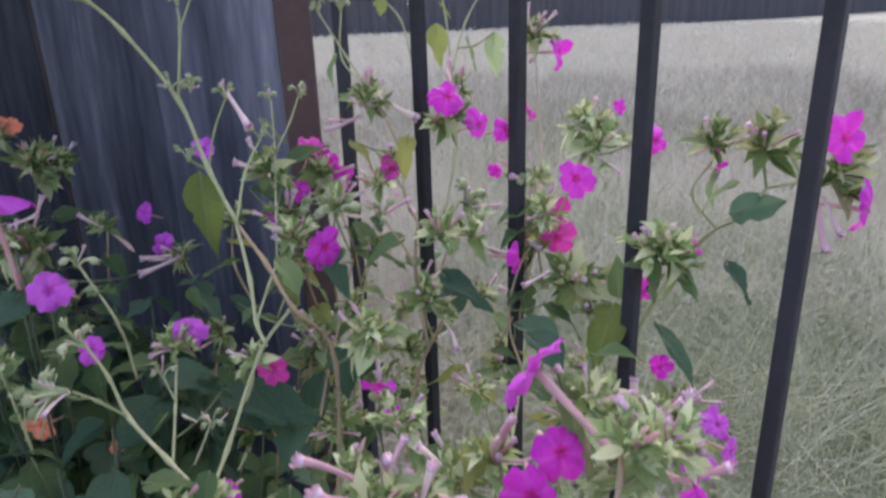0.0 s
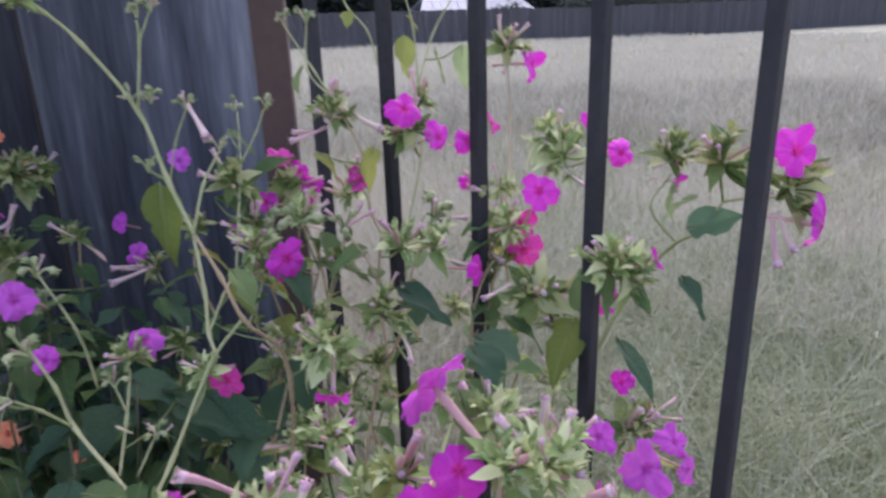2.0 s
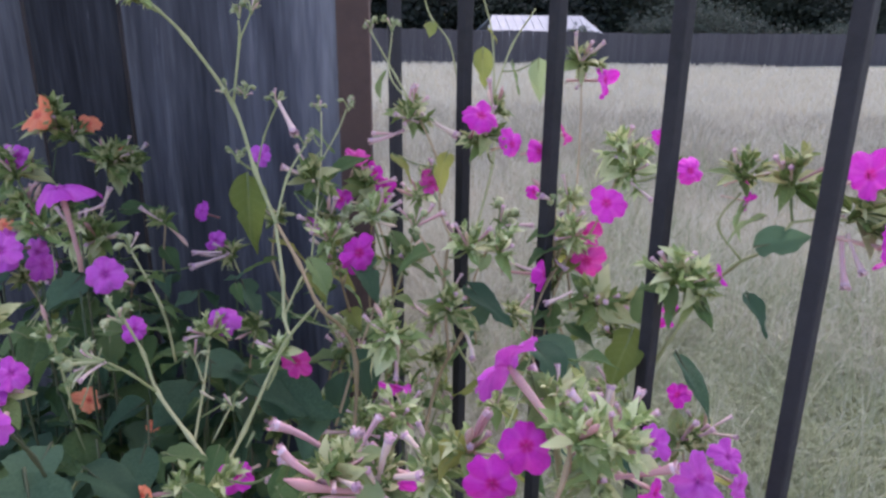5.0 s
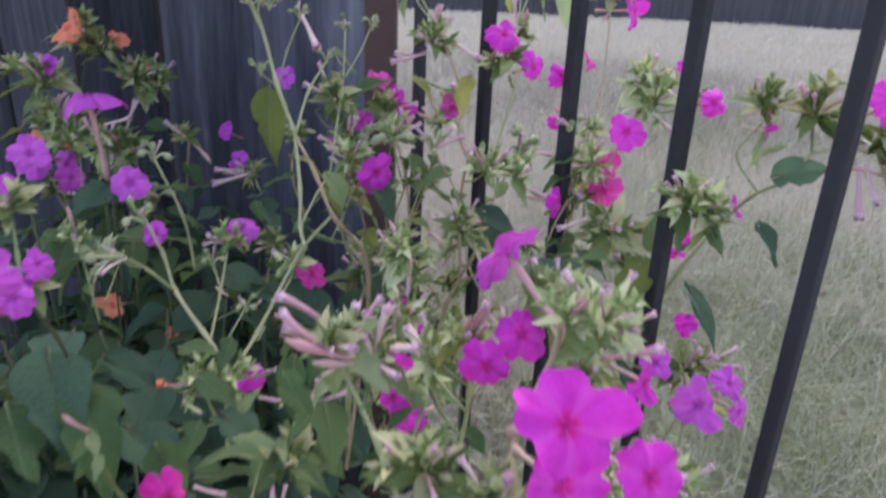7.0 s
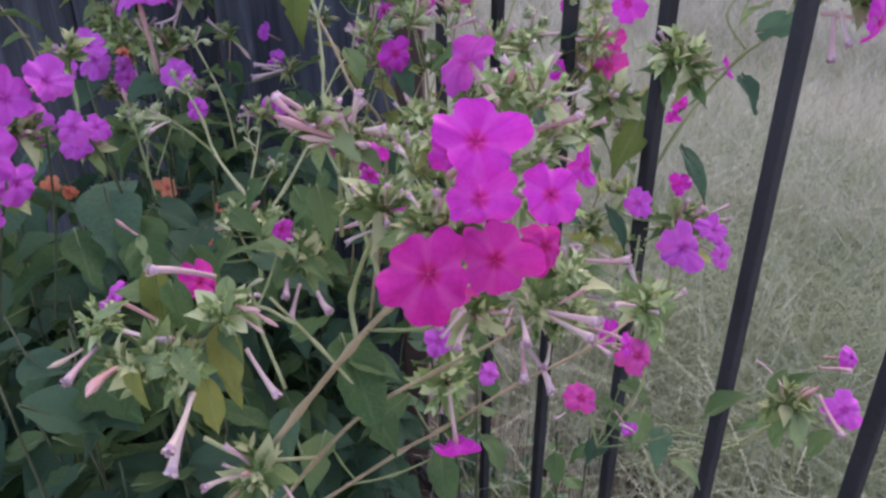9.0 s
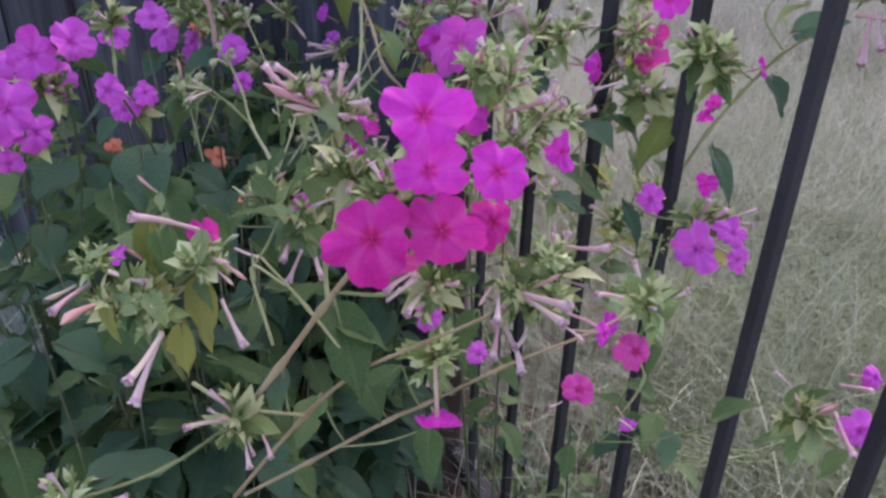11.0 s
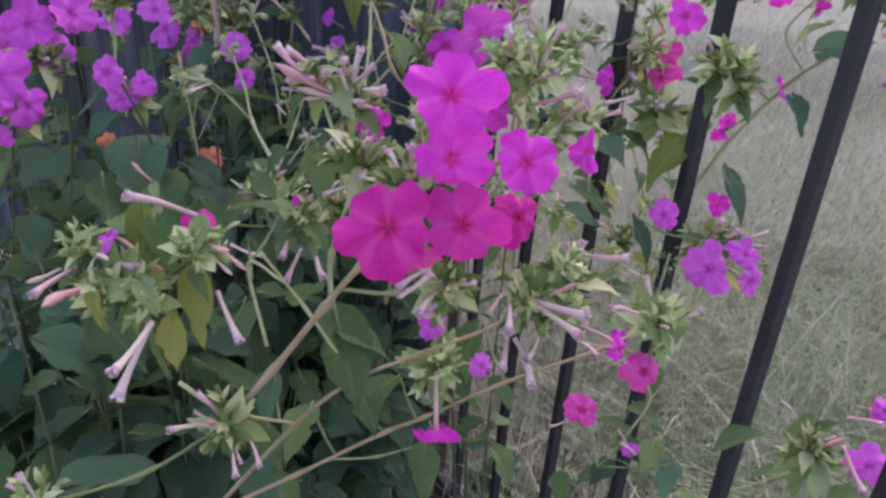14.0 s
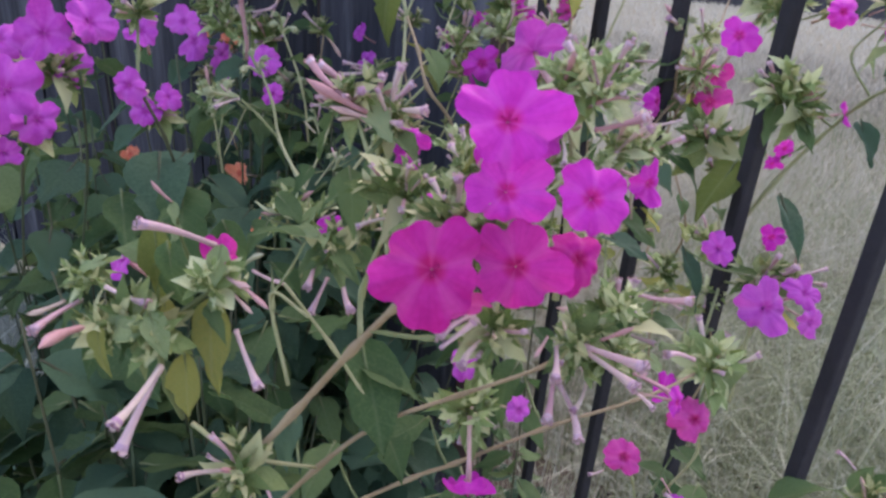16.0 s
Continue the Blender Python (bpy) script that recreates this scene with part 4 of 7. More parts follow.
stem(plant_d, [(0.230, 0.462, 0.916), (0.244, 0.447, 0.923), (0.254, 0.437, 0.925)], 0.0016, 0.0013)
stem(plant_d, [(0.208, 0.486, 0.880), (0.191, 0.494, 0.904), (0.205, 0.496, 0.928)], 0.0014, 0.0011)
stem(plant_d, [(0.143, 0.439, 0.700), (0.149, 0.498, 0.756), (0.150, 0.508, 0.823), (0.152, 0.509, 0.852)], 0.002, 0.0014)
stem(plant_a, [(0.070, 0.488, 0.758), (0.061, 0.528, 0.790), (0.074, 0.546, 0.836), (0.108, 0.566, 0.872), (0.132, 0.586, 0.923)], 0.0018, 0.0011, True)
stem(plant_a, [(0.074, 0.546, 0.836), (0.096, 0.601, 0.882), (0.105, 0.675, 0.943), (0.106, 0.711, 0.995)], 0.0016, 0.001, True)
h = head(plant_a, (-0.239, 0.513, 1.060), 0.016, "small", (-0.00, 0.12, 0.99), 2, 0.012, 1)
h = head(plant_a, (-0.176, 0.540, 1.047), 0.016, "small", (-0.00, 0.12, 0.99), 2, 0.012, 1)
h = head(plant_a, (-0.167, 0.543, 1.050), 0.016, "small", (-0.00, 0.12, 0.99), 2, 0.012, 1)
h = head(plant_a, (-0.135, 0.610, 0.968), 0.016, "small", (-0.00, 0.12, 0.99), 2, 0.012, 1)
h = head(plant_a, (-0.107, 0.607, 0.969), 0.016, "small", (-0.00, 0.12, 0.99), 2, 0.012, 1)
h = head(plant_a, (-0.069, 0.619, 1.037), 0.016, "small", (-0.00, 0.12, 0.99), 2, 0.012, 1)
h = head(plant_a, (-0.087, 0.616, 1.036), 0.016, "small", (-0.00, 0.12, 0.99), 2, 0.012, 1)
h = head(plant_a, (-0.189, 0.431, 0.807), 0.016, "small", (-0.00, 0.12, 0.99), 2, 0.012, 1)
h = head(plant_a, (-0.143, 0.384, 0.796), 0.016, "small", (-0.00, 0.12, 0.99), 2, 0.012, 1)
h = head(plant_a, (-0.152, 0.544, 0.979), 0.016, "small", (-0.00, 0.12, 0.99), 2, 0.012, 1)
h = head(plant_a, (-0.188, 0.532, 0.988), 0.016, "small", (-0.00, 0.12, 0.99), 2, 0.012, 1)
h = head(plant_a, (-0.175, 0.537, 0.986), 0.016, "small", (-0.00, 0.12, 0.99), 2, 0.012, 1)
h = head(plant_a, (-0.181, 0.526, 0.936), 0.016, "small", (-0.00, 0.12, 0.99), 2, 0.012, 1)
h = head(plant_a, (-0.128, 0.536, 0.948), 0.016, "small", (-0.00, 0.12, 0.99), 2, 0.012, 1)
h = head(plant_a, (-0.243, 0.511, 1.058), 0.030, "pale", (-0.32, -0.07, 0.94), 2, 0.015, 1)
h = head(plant_a, (-0.222, 0.398, 0.850), 0.024, "small", (-0.56, -0.02, 0.83), 3, 0.012, 1)
h = head(plant_a, (-0.222, 0.365, 0.835), 0.030, "small", (-0.96, -0.29, 0.07), 4, 0.016, 1)
bud(h, (-0.217, 0.367, 0.834), (-0.223, 0.348, 0.830))
h = head(plant_a, (-0.187, 0.454, 0.814), 0.034, "pale", (0.01, -0.10, 0.99), 4, 0.022, 1)
flower(h, (-0.180, 0.468, 0.824), (0.15, -0.51, 0.85), 0.0146, "violet")
bud(h, (-0.151, 0.545, 0.981), (-0.133, 0.525, 0.959))
h = head(plant_a, (-0.245, 0.654, 0.809), 0.040, "green", (-0.70, -0.57, 0.43), 4, 0.03, 1)
flower(h, (-0.292, 0.691, 0.845), (-0.24, -0.84, 0.48), 0.0126, "violet")
flower(h, (-0.270, 0.670, 0.819), (-0.14, -0.86, 0.50), 0.0136, "violet")
flower(h, (-0.234, 0.727, 0.901), (0.29, -0.87, 0.40), 0.0126, "violet")
bud(h, (-0.247, 0.643, 0.813), (-0.274, 0.618, 0.808))
bud(h, (-0.252, 0.642, 0.816), (-0.273, 0.623, 0.821))
h = head(plant_a, (-0.112, 0.540, 0.865), 0.040, "pale", (0.04, -0.45, 0.89), 4, 0.025, 1)
flower(h, (-0.087, 0.542, 0.855), (0.61, -0.76, 0.21), 0.0185, "magenta")
flower(h, (-0.136, 0.577, 0.867), (-0.88, -0.46, 0.13), 0.0101, "violet")
h = head(plant_a, (-0.099, 0.635, 0.890), 0.050, "green", (0.32, -0.57, 0.75), 5, 0.03, 1)
flower(h, (-0.109, 0.639, 0.919), (0.26, -0.61, 0.75), 0.0125, "crimson")
flower(h, (-0.091, 0.640, 0.904), (0.50, -0.72, 0.47), 0.0107, "magenta")
flower(h, (-0.080, 0.638, 0.888), (0.60, -0.79, 0.16), 0.0137, "magenta")
flower(h, (-0.120, 0.618, 0.882), (-0.33, -0.86, 0.38), 0.0135, "magenta")
h = head(plant_a, (-0.137, 0.588, 0.908), 0.050, "green", (0.04, -0.45, 0.89), 4, 0.03, 1)
h = head(plant_a, (-0.052, 0.605, 0.961), 0.045, "green", (0.28, -0.34, 0.90), 4, 0.03, 1)
bud(h, (-0.057, 0.603, 0.951), (-0.085, 0.587, 0.944))
bud(h, (-0.064, 0.601, 0.948), (-0.082, 0.588, 0.950))
bud(h, (-0.042, 0.607, 0.966), (-0.009, 0.597, 0.949))
bud(h, (-0.044, 0.606, 0.958), (-0.063, 0.594, 0.967))
h = head(plant_a, (-0.034, 0.627, 0.901), 0.035, "green", (0.05, -0.53, 0.85), 2, 0.025, 1)
flower(h, (-0.034, 0.616, 0.901), (0.07, -0.86, 0.51), 0.0120, "crimson")
h = head(plant_a, (0.017, 0.544, 0.956), 0.040, "green", (0.04, -0.45, 0.89), 5, 0.03, 1)
flower(h, (0.015, 0.517, 0.977), (0.32, -0.63, 0.71), 0.0152, "magenta")
flower(h, (0.039, 0.536, 0.952), (0.60, -0.76, 0.26), 0.0123, "magenta")
flower(h, (0.061, 0.556, 0.944), (0.71, -0.67, 0.23), 0.0118, "magenta")
flower(h, (0.082, 0.577, 0.954), (0.93, -0.18, 0.32), 0.0095, "crimson")
h = head(plant_a, (0.023, 0.582, 0.972), 0.030, "green", (0.41, -0.22, 0.89), 3, 0.03, 1)
h = head(plant_a, (0.104, 0.712, 1.003), 0.045, "green", (0.41, -0.22, 0.89), 4, 0.03, 1)
flower(h, (0.130, 0.708, 0.989), (0.90, -0.44, 0.06), 0.0173, "magenta")
bud(h, (0.111, 0.711, 0.995), (0.101, 0.700, 0.982))
h = head(plant_a, (0.133, 0.599, 0.938), 0.050, "pale", (0.04, -0.37, 0.93), 3, 0.03, 1)
h = head(plant_a, (0.142, 0.584, 0.923), 0.050, "pale", (0.06, -0.62, 0.78), 3, 0.03, 1)
flower(h, (0.118, 0.552, 0.903), (-0.02, -0.95, 0.31), 0.0177, "magenta")
flower(h, (0.165, 0.605, 0.950), (0.43, -0.86, 0.29), 0.0073, "magenta")
bud(h, (0.140, 0.573, 0.916), (0.155, 0.557, 0.905))
h = head(plant_a, (0.183, 0.597, 0.926), 0.020, "green", (0.04, -0.37, 0.93), 1, 0.02, 1)
flower(h, (0.188, 0.575, 0.927), (0.33, -0.90, 0.30), 0.0153, "magenta")
h = head(plant_a, (0.092, 0.596, 0.862), 0.030, "green", (0.04, -0.37, 0.93), 3, 0.03, 1)
flower(h, (0.106, 0.585, 0.866), (0.27, -0.77, 0.58), 0.0172, "crimson")
flower(h, (0.108, 0.573, 0.845), (-0.02, -0.99, 0.11), 0.0165, "crimson")
flower(h, (0.062, 0.647, 0.888), (0.08, -0.95, 0.31), 0.0090, "magenta")
h = head(plant_d, (0.205, 0.498, 0.938), 0.045, "green", (0.02, -0.20, 0.98), 3, 0.025, 1)
flower(h, (0.210, 0.502, 0.938), (0.74, -0.52, 0.43), 0.0064, "magenta")
flower(h, (0.209, 0.493, 0.922), (0.82, -0.56, -0.15), 0.0088, "magenta")
h = head(plant_d, (0.230, 0.473, 0.940), 0.055, "green", (0.02, -0.20, 0.98), 4, 0.022, 1)
blade(plant_d, (0.215, 0.465, 0.898), (0.241, 0.453, 0.910), (0.0, -0.8, 0.6), "dark", 1.0)
leaf(plant_d, (0.214, 0.478, 0.913), (-0.02, 0.01, -0.01), 0.026, "pale", 0)
leaf(plant_d, (0.206, 0.493, 0.918), (-0.01, -0.00, -0.02), 0.023, "pale", 0)
blade(plant_d, (0.202, 0.442, 0.866), (0.212, 0.424, 0.847), (0.5, -0.6, 0.6), "dark", 0.8)
h = head(plant_d, (0.257, 0.437, 0.929), 0.055, "green", (0.31, -0.41, 0.86), 3, 0.025, 1)
flower(h, (0.253, 0.418, 0.959), (0.13, -0.89, 0.45), 0.0178, "magenta")
flower(h, (0.272, 0.413, 0.913), (0.79, -0.61, -0.06), 0.0170, "magenta")
bud(h, (0.249, 0.431, 0.916), (0.248, 0.411, 0.889))
bud(h, (0.252, 0.430, 0.918), (0.256, 0.410, 0.899))
bud(h, (0.257, 0.435, 0.945), (0.275, 0.427, 0.949))
h = head(plant_d, (0.152, 0.446, 0.878), 0.052, "pale", (0.04, -0.37, 0.93), 4, 0.025, 1, (0.175, 0.505, 0.853))
h = head(plant_d, (0.160, 0.444, 0.874), 0.048, "green", (0.41, -0.4, 0.8), 2, 0.022, 1, (0.175, 0.505, 0.853))
for a, b, face in (((0.150, 0.445, 0.870), (0.146, 0.428, 0.848), (0.1, -0.8, 0.6)), ((0.163, 0.442, 0.868), (0.178, 0.425, 0.852), (0.3, -0.7, 0.6)), ((0.146, 0.447, 0.872), (0.125, 0.440, 0.872), (0.0, -0.6, 0.8)), ((0.157, 0.446, 0.880), (0.170, 0.440, 0.892), (0.2, -0.8, 0.4))):
    blade(plant_d, a, b, face, "mid", 0.75)
flower(h, (0.199, 0.495, 0.865), (0.90, -0.27, 0.34), 0.0110, "magenta")
flower(h, (0.168, 0.508, 0.831), (0.30, -0.94, -0.15), 0.0082, "magenta")
flower(h, (0.162, 0.504, 0.819), (0.30, -0.91, -0.29), 0.0072, "magenta")
h = head(plant_a, (0.032, 0.536, 0.862), 0.045, "pale", (0.04, -0.37, 0.93), 3, 0.025, 1)
h = head(plant_a, (0.007, 0.526, 0.867), 0.042, "pale", (0.04, -0.37, 0.93), 3, 0.025, 1)
flower(h, (0.069, 0.529, 0.847), (0.96, -0.25, 0.10), 0.0169, "magenta")
bud(h, (0.040, 0.533, 0.855), (0.066, 0.530, 0.847))
bud(h, (0.091, 0.514, 0.839), (0.070, 0.502, 0.833))
h = head(plant_a, (0.112, 0.527, 0.824), 0.060, "green", (0.22, -0.78, 0.59), 5, 0.03, 1)
h = head(plant_a, (-0.004, 0.480, 0.832), 0.045, "green", (0.06, -0.62, 0.78), 4, 0.022, 1)
h = head(plant_a, (-0.048, 0.467, 0.813), 0.050, "pale", (0.03, -0.30, 0.95), 4, 0.025, 1)
flower(h, (-0.042, 0.451, 0.780), (0.05, -0.68, -0.73), 0.0124, "magenta")
flower(h, (-0.033, 0.444, 0.757), (0.48, -0.69, -0.54), 0.0111, "magenta")
bud(h, (-0.045, 0.464, 0.807), (-0.043, 0.453, 0.785))
bud(h, (0.005, 0.477, 0.822), (0.014, 0.457, 0.803))
h = head(plant_a, (-0.128, 0.445, 0.808), 0.030, "pale", (0.05, -0.53, 0.85), 2, 0.02, 1)
flower(h, (-0.118, 0.451, 0.796), (0.48, -0.83, 0.28), 0.0141, "crimson")
blade(plant_a, (-0.172, 0.520, 0.916), (-0.162, 0.488, 0.878), (0.25, -0.75, 0.6), "olive", 0.95)
leaf(plant_a, (-0.090, 0.550, 0.846), (0.02, -0.02, -0.03), 0.041, "dark", 0)
leaf(plant_a, (0.012, 0.506, 0.839), (0.03, -0.02, -0.02), 0.043, "dark", 0)
leaf(plant_a, (0.017, 0.521, 0.823), (-0.01, -0.03, -0.02), 0.035, "dark", 0)
leaf(plant_a, (-0.110, 0.476, 0.867), (0.02, -0.01, -0.02), 0.028, "pale", 0)
leaf(plant_a, (-0.112, 0.482, 0.855), (0.01, -0.01, -0.01), 0.026, "olive", 0)
leaf(plant_a, (-0.148, 0.445, 0.778), (0.04, -0.01, -0.02), 0.046, "dark", 0)
leaf(plant_a, (-0.142, 0.465, 0.767), (0.04, -0.01, -0.01), 0.043, "dark", 0)
leaf(plant_a, (-0.109, 0.462, 0.745), (-0.00, -0.03, -0.01), 0.038, "dark", 0)
leaf(plant_a, (-0.081, 0.490, 0.782), (0.02, -0.01, -0.03), 0.037, "dark", 0)
leaf(plant_a, (-0.093, 0.497, 0.757), (-0.01, -0.02, -0.03), 0.038, "dark", 0)
leaf(plant_a, (-0.166, 0.537, 0.811), (0.02, -0.00, -0.02), 0.032, "dark", 0)
leaf(plant_a, (-0.223, 0.620, 0.788), (0.02, -0.01, -0.03), 0.039, "dark", 0)
leaf(plant_a, (-0.312, 0.621, 0.747), (0.02, -0.01, -0.04), 0.043, "dark", 0)
leaf(plant_a, (0.068, 0.490, 0.803), (0.03, -0.02, 0.00), 0.037, "dark", 0)
leaf(plant_a, (0.146, 0.509, 0.822), (-0.00, 0.01, 0.03), 0.028, "mid", 0)
leaf(plant_a, (0.134, 0.485, 0.813), (-0.02, -0.03, -0.03), 0.046, "olive", 0)
leaf(plant_a, (0.176, 0.489, 0.793), (0.02, -0.04, -0.02), 0.048, "slim", 0)
leaf(plant_a, (0.168, 0.505, 0.824), (0.01, 0.00, 0.01), 0.018, "mid", 0)
leaf(plant_a, (-0.064, 0.598, 0.928), (0.02, -0.01, -0.01), 0.024, "yellow", 0)
leaf(plant_a, (-0.018, 0.593, 0.930), (-0.01, -0.02, -0.02), 0.030, "yellow", 0)
leaf(plant_a, (0.010, 0.646, 1.015), (0.00, -0.01, -0.03), 0.032, "yellow", 0)
leaf(plant_a, (0.037, 0.645, 1.005), (0.01, -0.00, -0.03), 0.027, "pale", 0)
leaf(plant_a, (0.061, 0.655, 1.005), (0.00, -0.01, -0.03), 0.033, "pale", 0)
leaf(plant_a, (-0.037, 0.643, 1.041), (-0.00, -0.01, -0.01), 0.016, "yellow", 0)
leaf(plant_a, (-0.076, 0.616, 0.997), (-0.01, -0.00, -0.02), 0.023, "pale", 0)
leaf(plant_a, (0.015, 0.647, 1.036), (0.01, -0.00, -0.01), 0.013, "yellow", 0)
leaf(plant_a, (-0.147, 0.635, 0.942), (0.02, 0.00, -0.02), 0.027, "mid", 0)
leaf(plant_a, (-0.147, 0.582, 0.894), (0.03, 0.00, -0.01), 0.032, "mid", 0)
leaf(plant_a, (-0.065, 0.589, 0.855), (0.02, -0.01, -0.03), 0.034, "mid", 0)
leaf(plant_a, (-0.127, 0.611, 0.903), (0.03, 0.01, 0.03), 0.042, "mid", 0)
leaf(plant_a, (-0.039, 0.546, 0.843), (0.02, -0.00, -0.01), 0.022, "mid", 0)
leaf(plant_a, (0.029, 0.601, 0.870), (0.02, -0.00, -0.01), 0.023, "mid", 0)
leaf(plant_a, (0.092, 0.512, 0.809), (0.03, -0.01, -0.01), 0.033, "mid", 0)
leaf(plant_a, (0.060, 0.491, 0.761), (0.03, -0.03, -0.01), 0.045, "mid", 0)
stem(plant_b, [(0.065, 0.227, 0.806), (0.064, 0.234, 0.845), (0.059, 0.237, 0.884), (0.056, 0.234, 0.898)], 0.003, 0.002)
h = head(plant_b, (0.059, 0.234, 0.898), 0.030, "pale", (0.26, -0.18, 0.95), 3, 0.02, 1)
flower(h, (0.037, 0.234, 0.917), (-0.61, 0.53, 0.58), 0.0192, "violet", 20, 0)
bud(h, (0.059, 0.234, 0.898), (0.046, 0.237, 0.900))
bud(h, (0.061, 0.234, 0.897), (0.049, 0.247, 0.908))
h = head(plant_b, (0.088, 0.252, 0.876), 0.026, "pale", (0.29, -0.24, 0.93), 3, 0.02, 1)
h = head(plant_b, (0.075, 0.234, 0.864), 0.030, "pale", (0.06, -0.71, 0.70), 3, 0.02, 1)
h = head(plant_b, (0.078, 0.242, 0.876), 0.026, "pale", (0.29, -0.24, 0.93), 4, 0.03, 1)
bud(h, (0.078, 0.242, 0.876), (0.092, 0.237, 0.891))
bud(h, (0.074, 0.223, 0.888), (0.087, 0.221, 0.898))
flower(h, (0.047, 0.222, 0.886), (0.18, -0.90, 0.40), 0.0120, "magenta")
flower(h, (0.034, 0.210, 0.876), (-0.02, -0.98, 0.21), 0.0113, "magenta")
h = head(plant_b, (0.009, 0.252, 0.851), 0.028, "pale", (0.04, -0.37, 0.93), 3, 0.025, 1)
h = head(plant_b, (0.023, 0.249, 0.863), 0.030, "pale", (0.04, -0.37, 0.93), 6, 0.03, 1)
h = head(plant_b, (-0.012, 0.216, 0.873), 0.022, "green", (0.43, -0.38, 0.82), 2, 0.02, 1)
h = head(plant_b, (-0.021, 0.207, 0.882), 0.020, "pale", (0.04, -0.37, 0.93), 4, 0.022, 1)
bud(h, (-0.029, 0.209, 0.887), (-0.048, 0.201, 0.902))
bud(h, (-0.025, 0.206, 0.880), (-0.043, 0.196, 0.892))
bud(h, (-0.020, 0.212, 0.888), (-0.022, 0.214, 0.892))
flower(h, (-0.004, 0.206, 0.875), (0.59, -0.81, 0.06), 0.0087, "magenta")
flower(h, (-0.144, 0.384, 0.741), (-0.03, -0.91, 0.40), 0.0155, "magenta")
stem(plant_b, [(0.020, 0.264, 0.785), (0.025, 0.253, 0.835), (0.021, 0.247, 0.861)], 0.002, 0.0015)
stem(plant_b, [(-0.025, 0.214, 0.826), (-0.020, 0.207, 0.881)], 0.002, 0.0015)
leaf(plant_b, (-0.014, 0.216, 0.874), (0.00, -0.02, -0.01), 0.018, "pale", 0)
leaf(plant_b, (-0.046, 0.210, 0.877), (-0.01, -0.00, -0.02), 0.020, "mid", 0)
h = head(plant_d, (0.172, 0.452, 0.746), 0.045, "green", (0.04, -0.45, 0.89), 4, 0.03, 1)
flower(h, (0.135, 0.380, 0.790), (-0.33, -0.90, 0.28), 0.0111, "violet")
flower(h, (0.174, 0.402, 0.748), (0.18, -0.93, 0.31), 0.0216, "violet")
flower(h, (0.197, 0.419, 0.757), (0.50, -0.56, 0.66), 0.0149, "violet")
flower(h, (0.173, 0.478, 0.771), (-0.24, -0.84, 0.48), 0.0107, "magenta")
flower(h, (0.203, 0.407, 0.742), (0.59, -0.81, 0.06), 0.0120, "violet")
stem(plant_d, [(0.169, 0.406, 0.667), (0.169, 0.416, 0.729), (0.164, 0.415, 0.763)], 0.002, 0.0015)
h = head(plant_c, (-0.466, 0.730, 0.927), 0.070, "green", (0.02, -0.20, 0.98), 3, 0.025, 1)
flower(h, (-0.471, 0.705, 0.943), (-0.13, -0.74, 0.66), 0.0215, "orange")
flower(h, (-0.445, 0.755, 0.928), (0.27, -0.77, 0.58), 0.0123, "orange")
h = head(plant_c, (-0.455, 0.735, 0.915), 0.050, "green", (0.03, -0.35, 0.94), 3, 0.025, 1)
h = head(plant_c, (-0.423, 0.748, 0.881), 0.070, "green", (0.45, -0.28, 0.85), 5, 0.03, 1)
h = head(plant_c, (-0.407, 0.757, 0.883), 0.050, "green", (0.74, -0.35, 0.57), 4, 0.03, 1)
flower(h, (-0.414, 0.757, 0.900), (0.38, -0.53, 0.76), 0.0098, "orange")
h = head(plant_c, (-0.423, 0.615, 0.840), 0.060, "pale", (0.04, -0.45, 0.89), 4, 0.03, 1)
h = head(plant_c, (-0.447, 0.628, 0.856), 0.050, "green", (0.04, -0.45, 0.89), 4, 0.03, 1)
h = head(plant_c, (-0.371, 0.622, 0.832), 0.060, "green", (0.04, -0.45, 0.89), 4, 0.03, 1)
h = head(plant_c, (-0.386, 0.615, 0.840), 0.050, "pale", (0.04, -0.45, 0.89), 3, 0.03, 1)
bud(h, (-0.359, 0.613, 0.859), (-0.347, 0.616, 0.886))
bud(h, (-0.376, 0.604, 0.864), (-0.352, 0.609, 0.872))
flower(h, (-0.356, 0.554, 0.902), (-0.10, -0.02, 0.99), 0.0283, "violet")
flower(h, (-0.429, 0.606, 0.917), (0.30, -0.91, 0.30), 0.0171, "violet")
flower(h, (-0.467, 0.614, 0.821), (0.18, -0.93, 0.31), 0.0218, "violet")
flower(h, (-0.471, 0.668, 0.799), (0.08, -1.00, -0.01), 0.0161, "violet")
flower(h, (-0.313, 0.533, 0.830), (0.13, -0.89, 0.45), 0.0215, "violet")
h = head(plant_c, (-0.431, 0.601, 0.901), 0.055, "green", (0.04, -0.37, 0.93), 4, 0.03, 1)
flower(h, (-0.339, 0.521, 0.710), (0.08, -0.91, 0.40), 0.0134, "orange")
flower(h, (-0.266, 0.495, 0.703), (0.08, -0.91, 0.40), 0.0066, "orange")
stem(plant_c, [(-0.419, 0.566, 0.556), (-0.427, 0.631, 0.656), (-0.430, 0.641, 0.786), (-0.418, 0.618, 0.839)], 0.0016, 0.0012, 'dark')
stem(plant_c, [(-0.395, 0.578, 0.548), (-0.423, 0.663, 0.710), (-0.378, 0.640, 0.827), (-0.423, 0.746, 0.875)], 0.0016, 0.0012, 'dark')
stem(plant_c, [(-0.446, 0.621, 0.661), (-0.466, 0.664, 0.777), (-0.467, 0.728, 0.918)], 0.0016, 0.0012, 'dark')
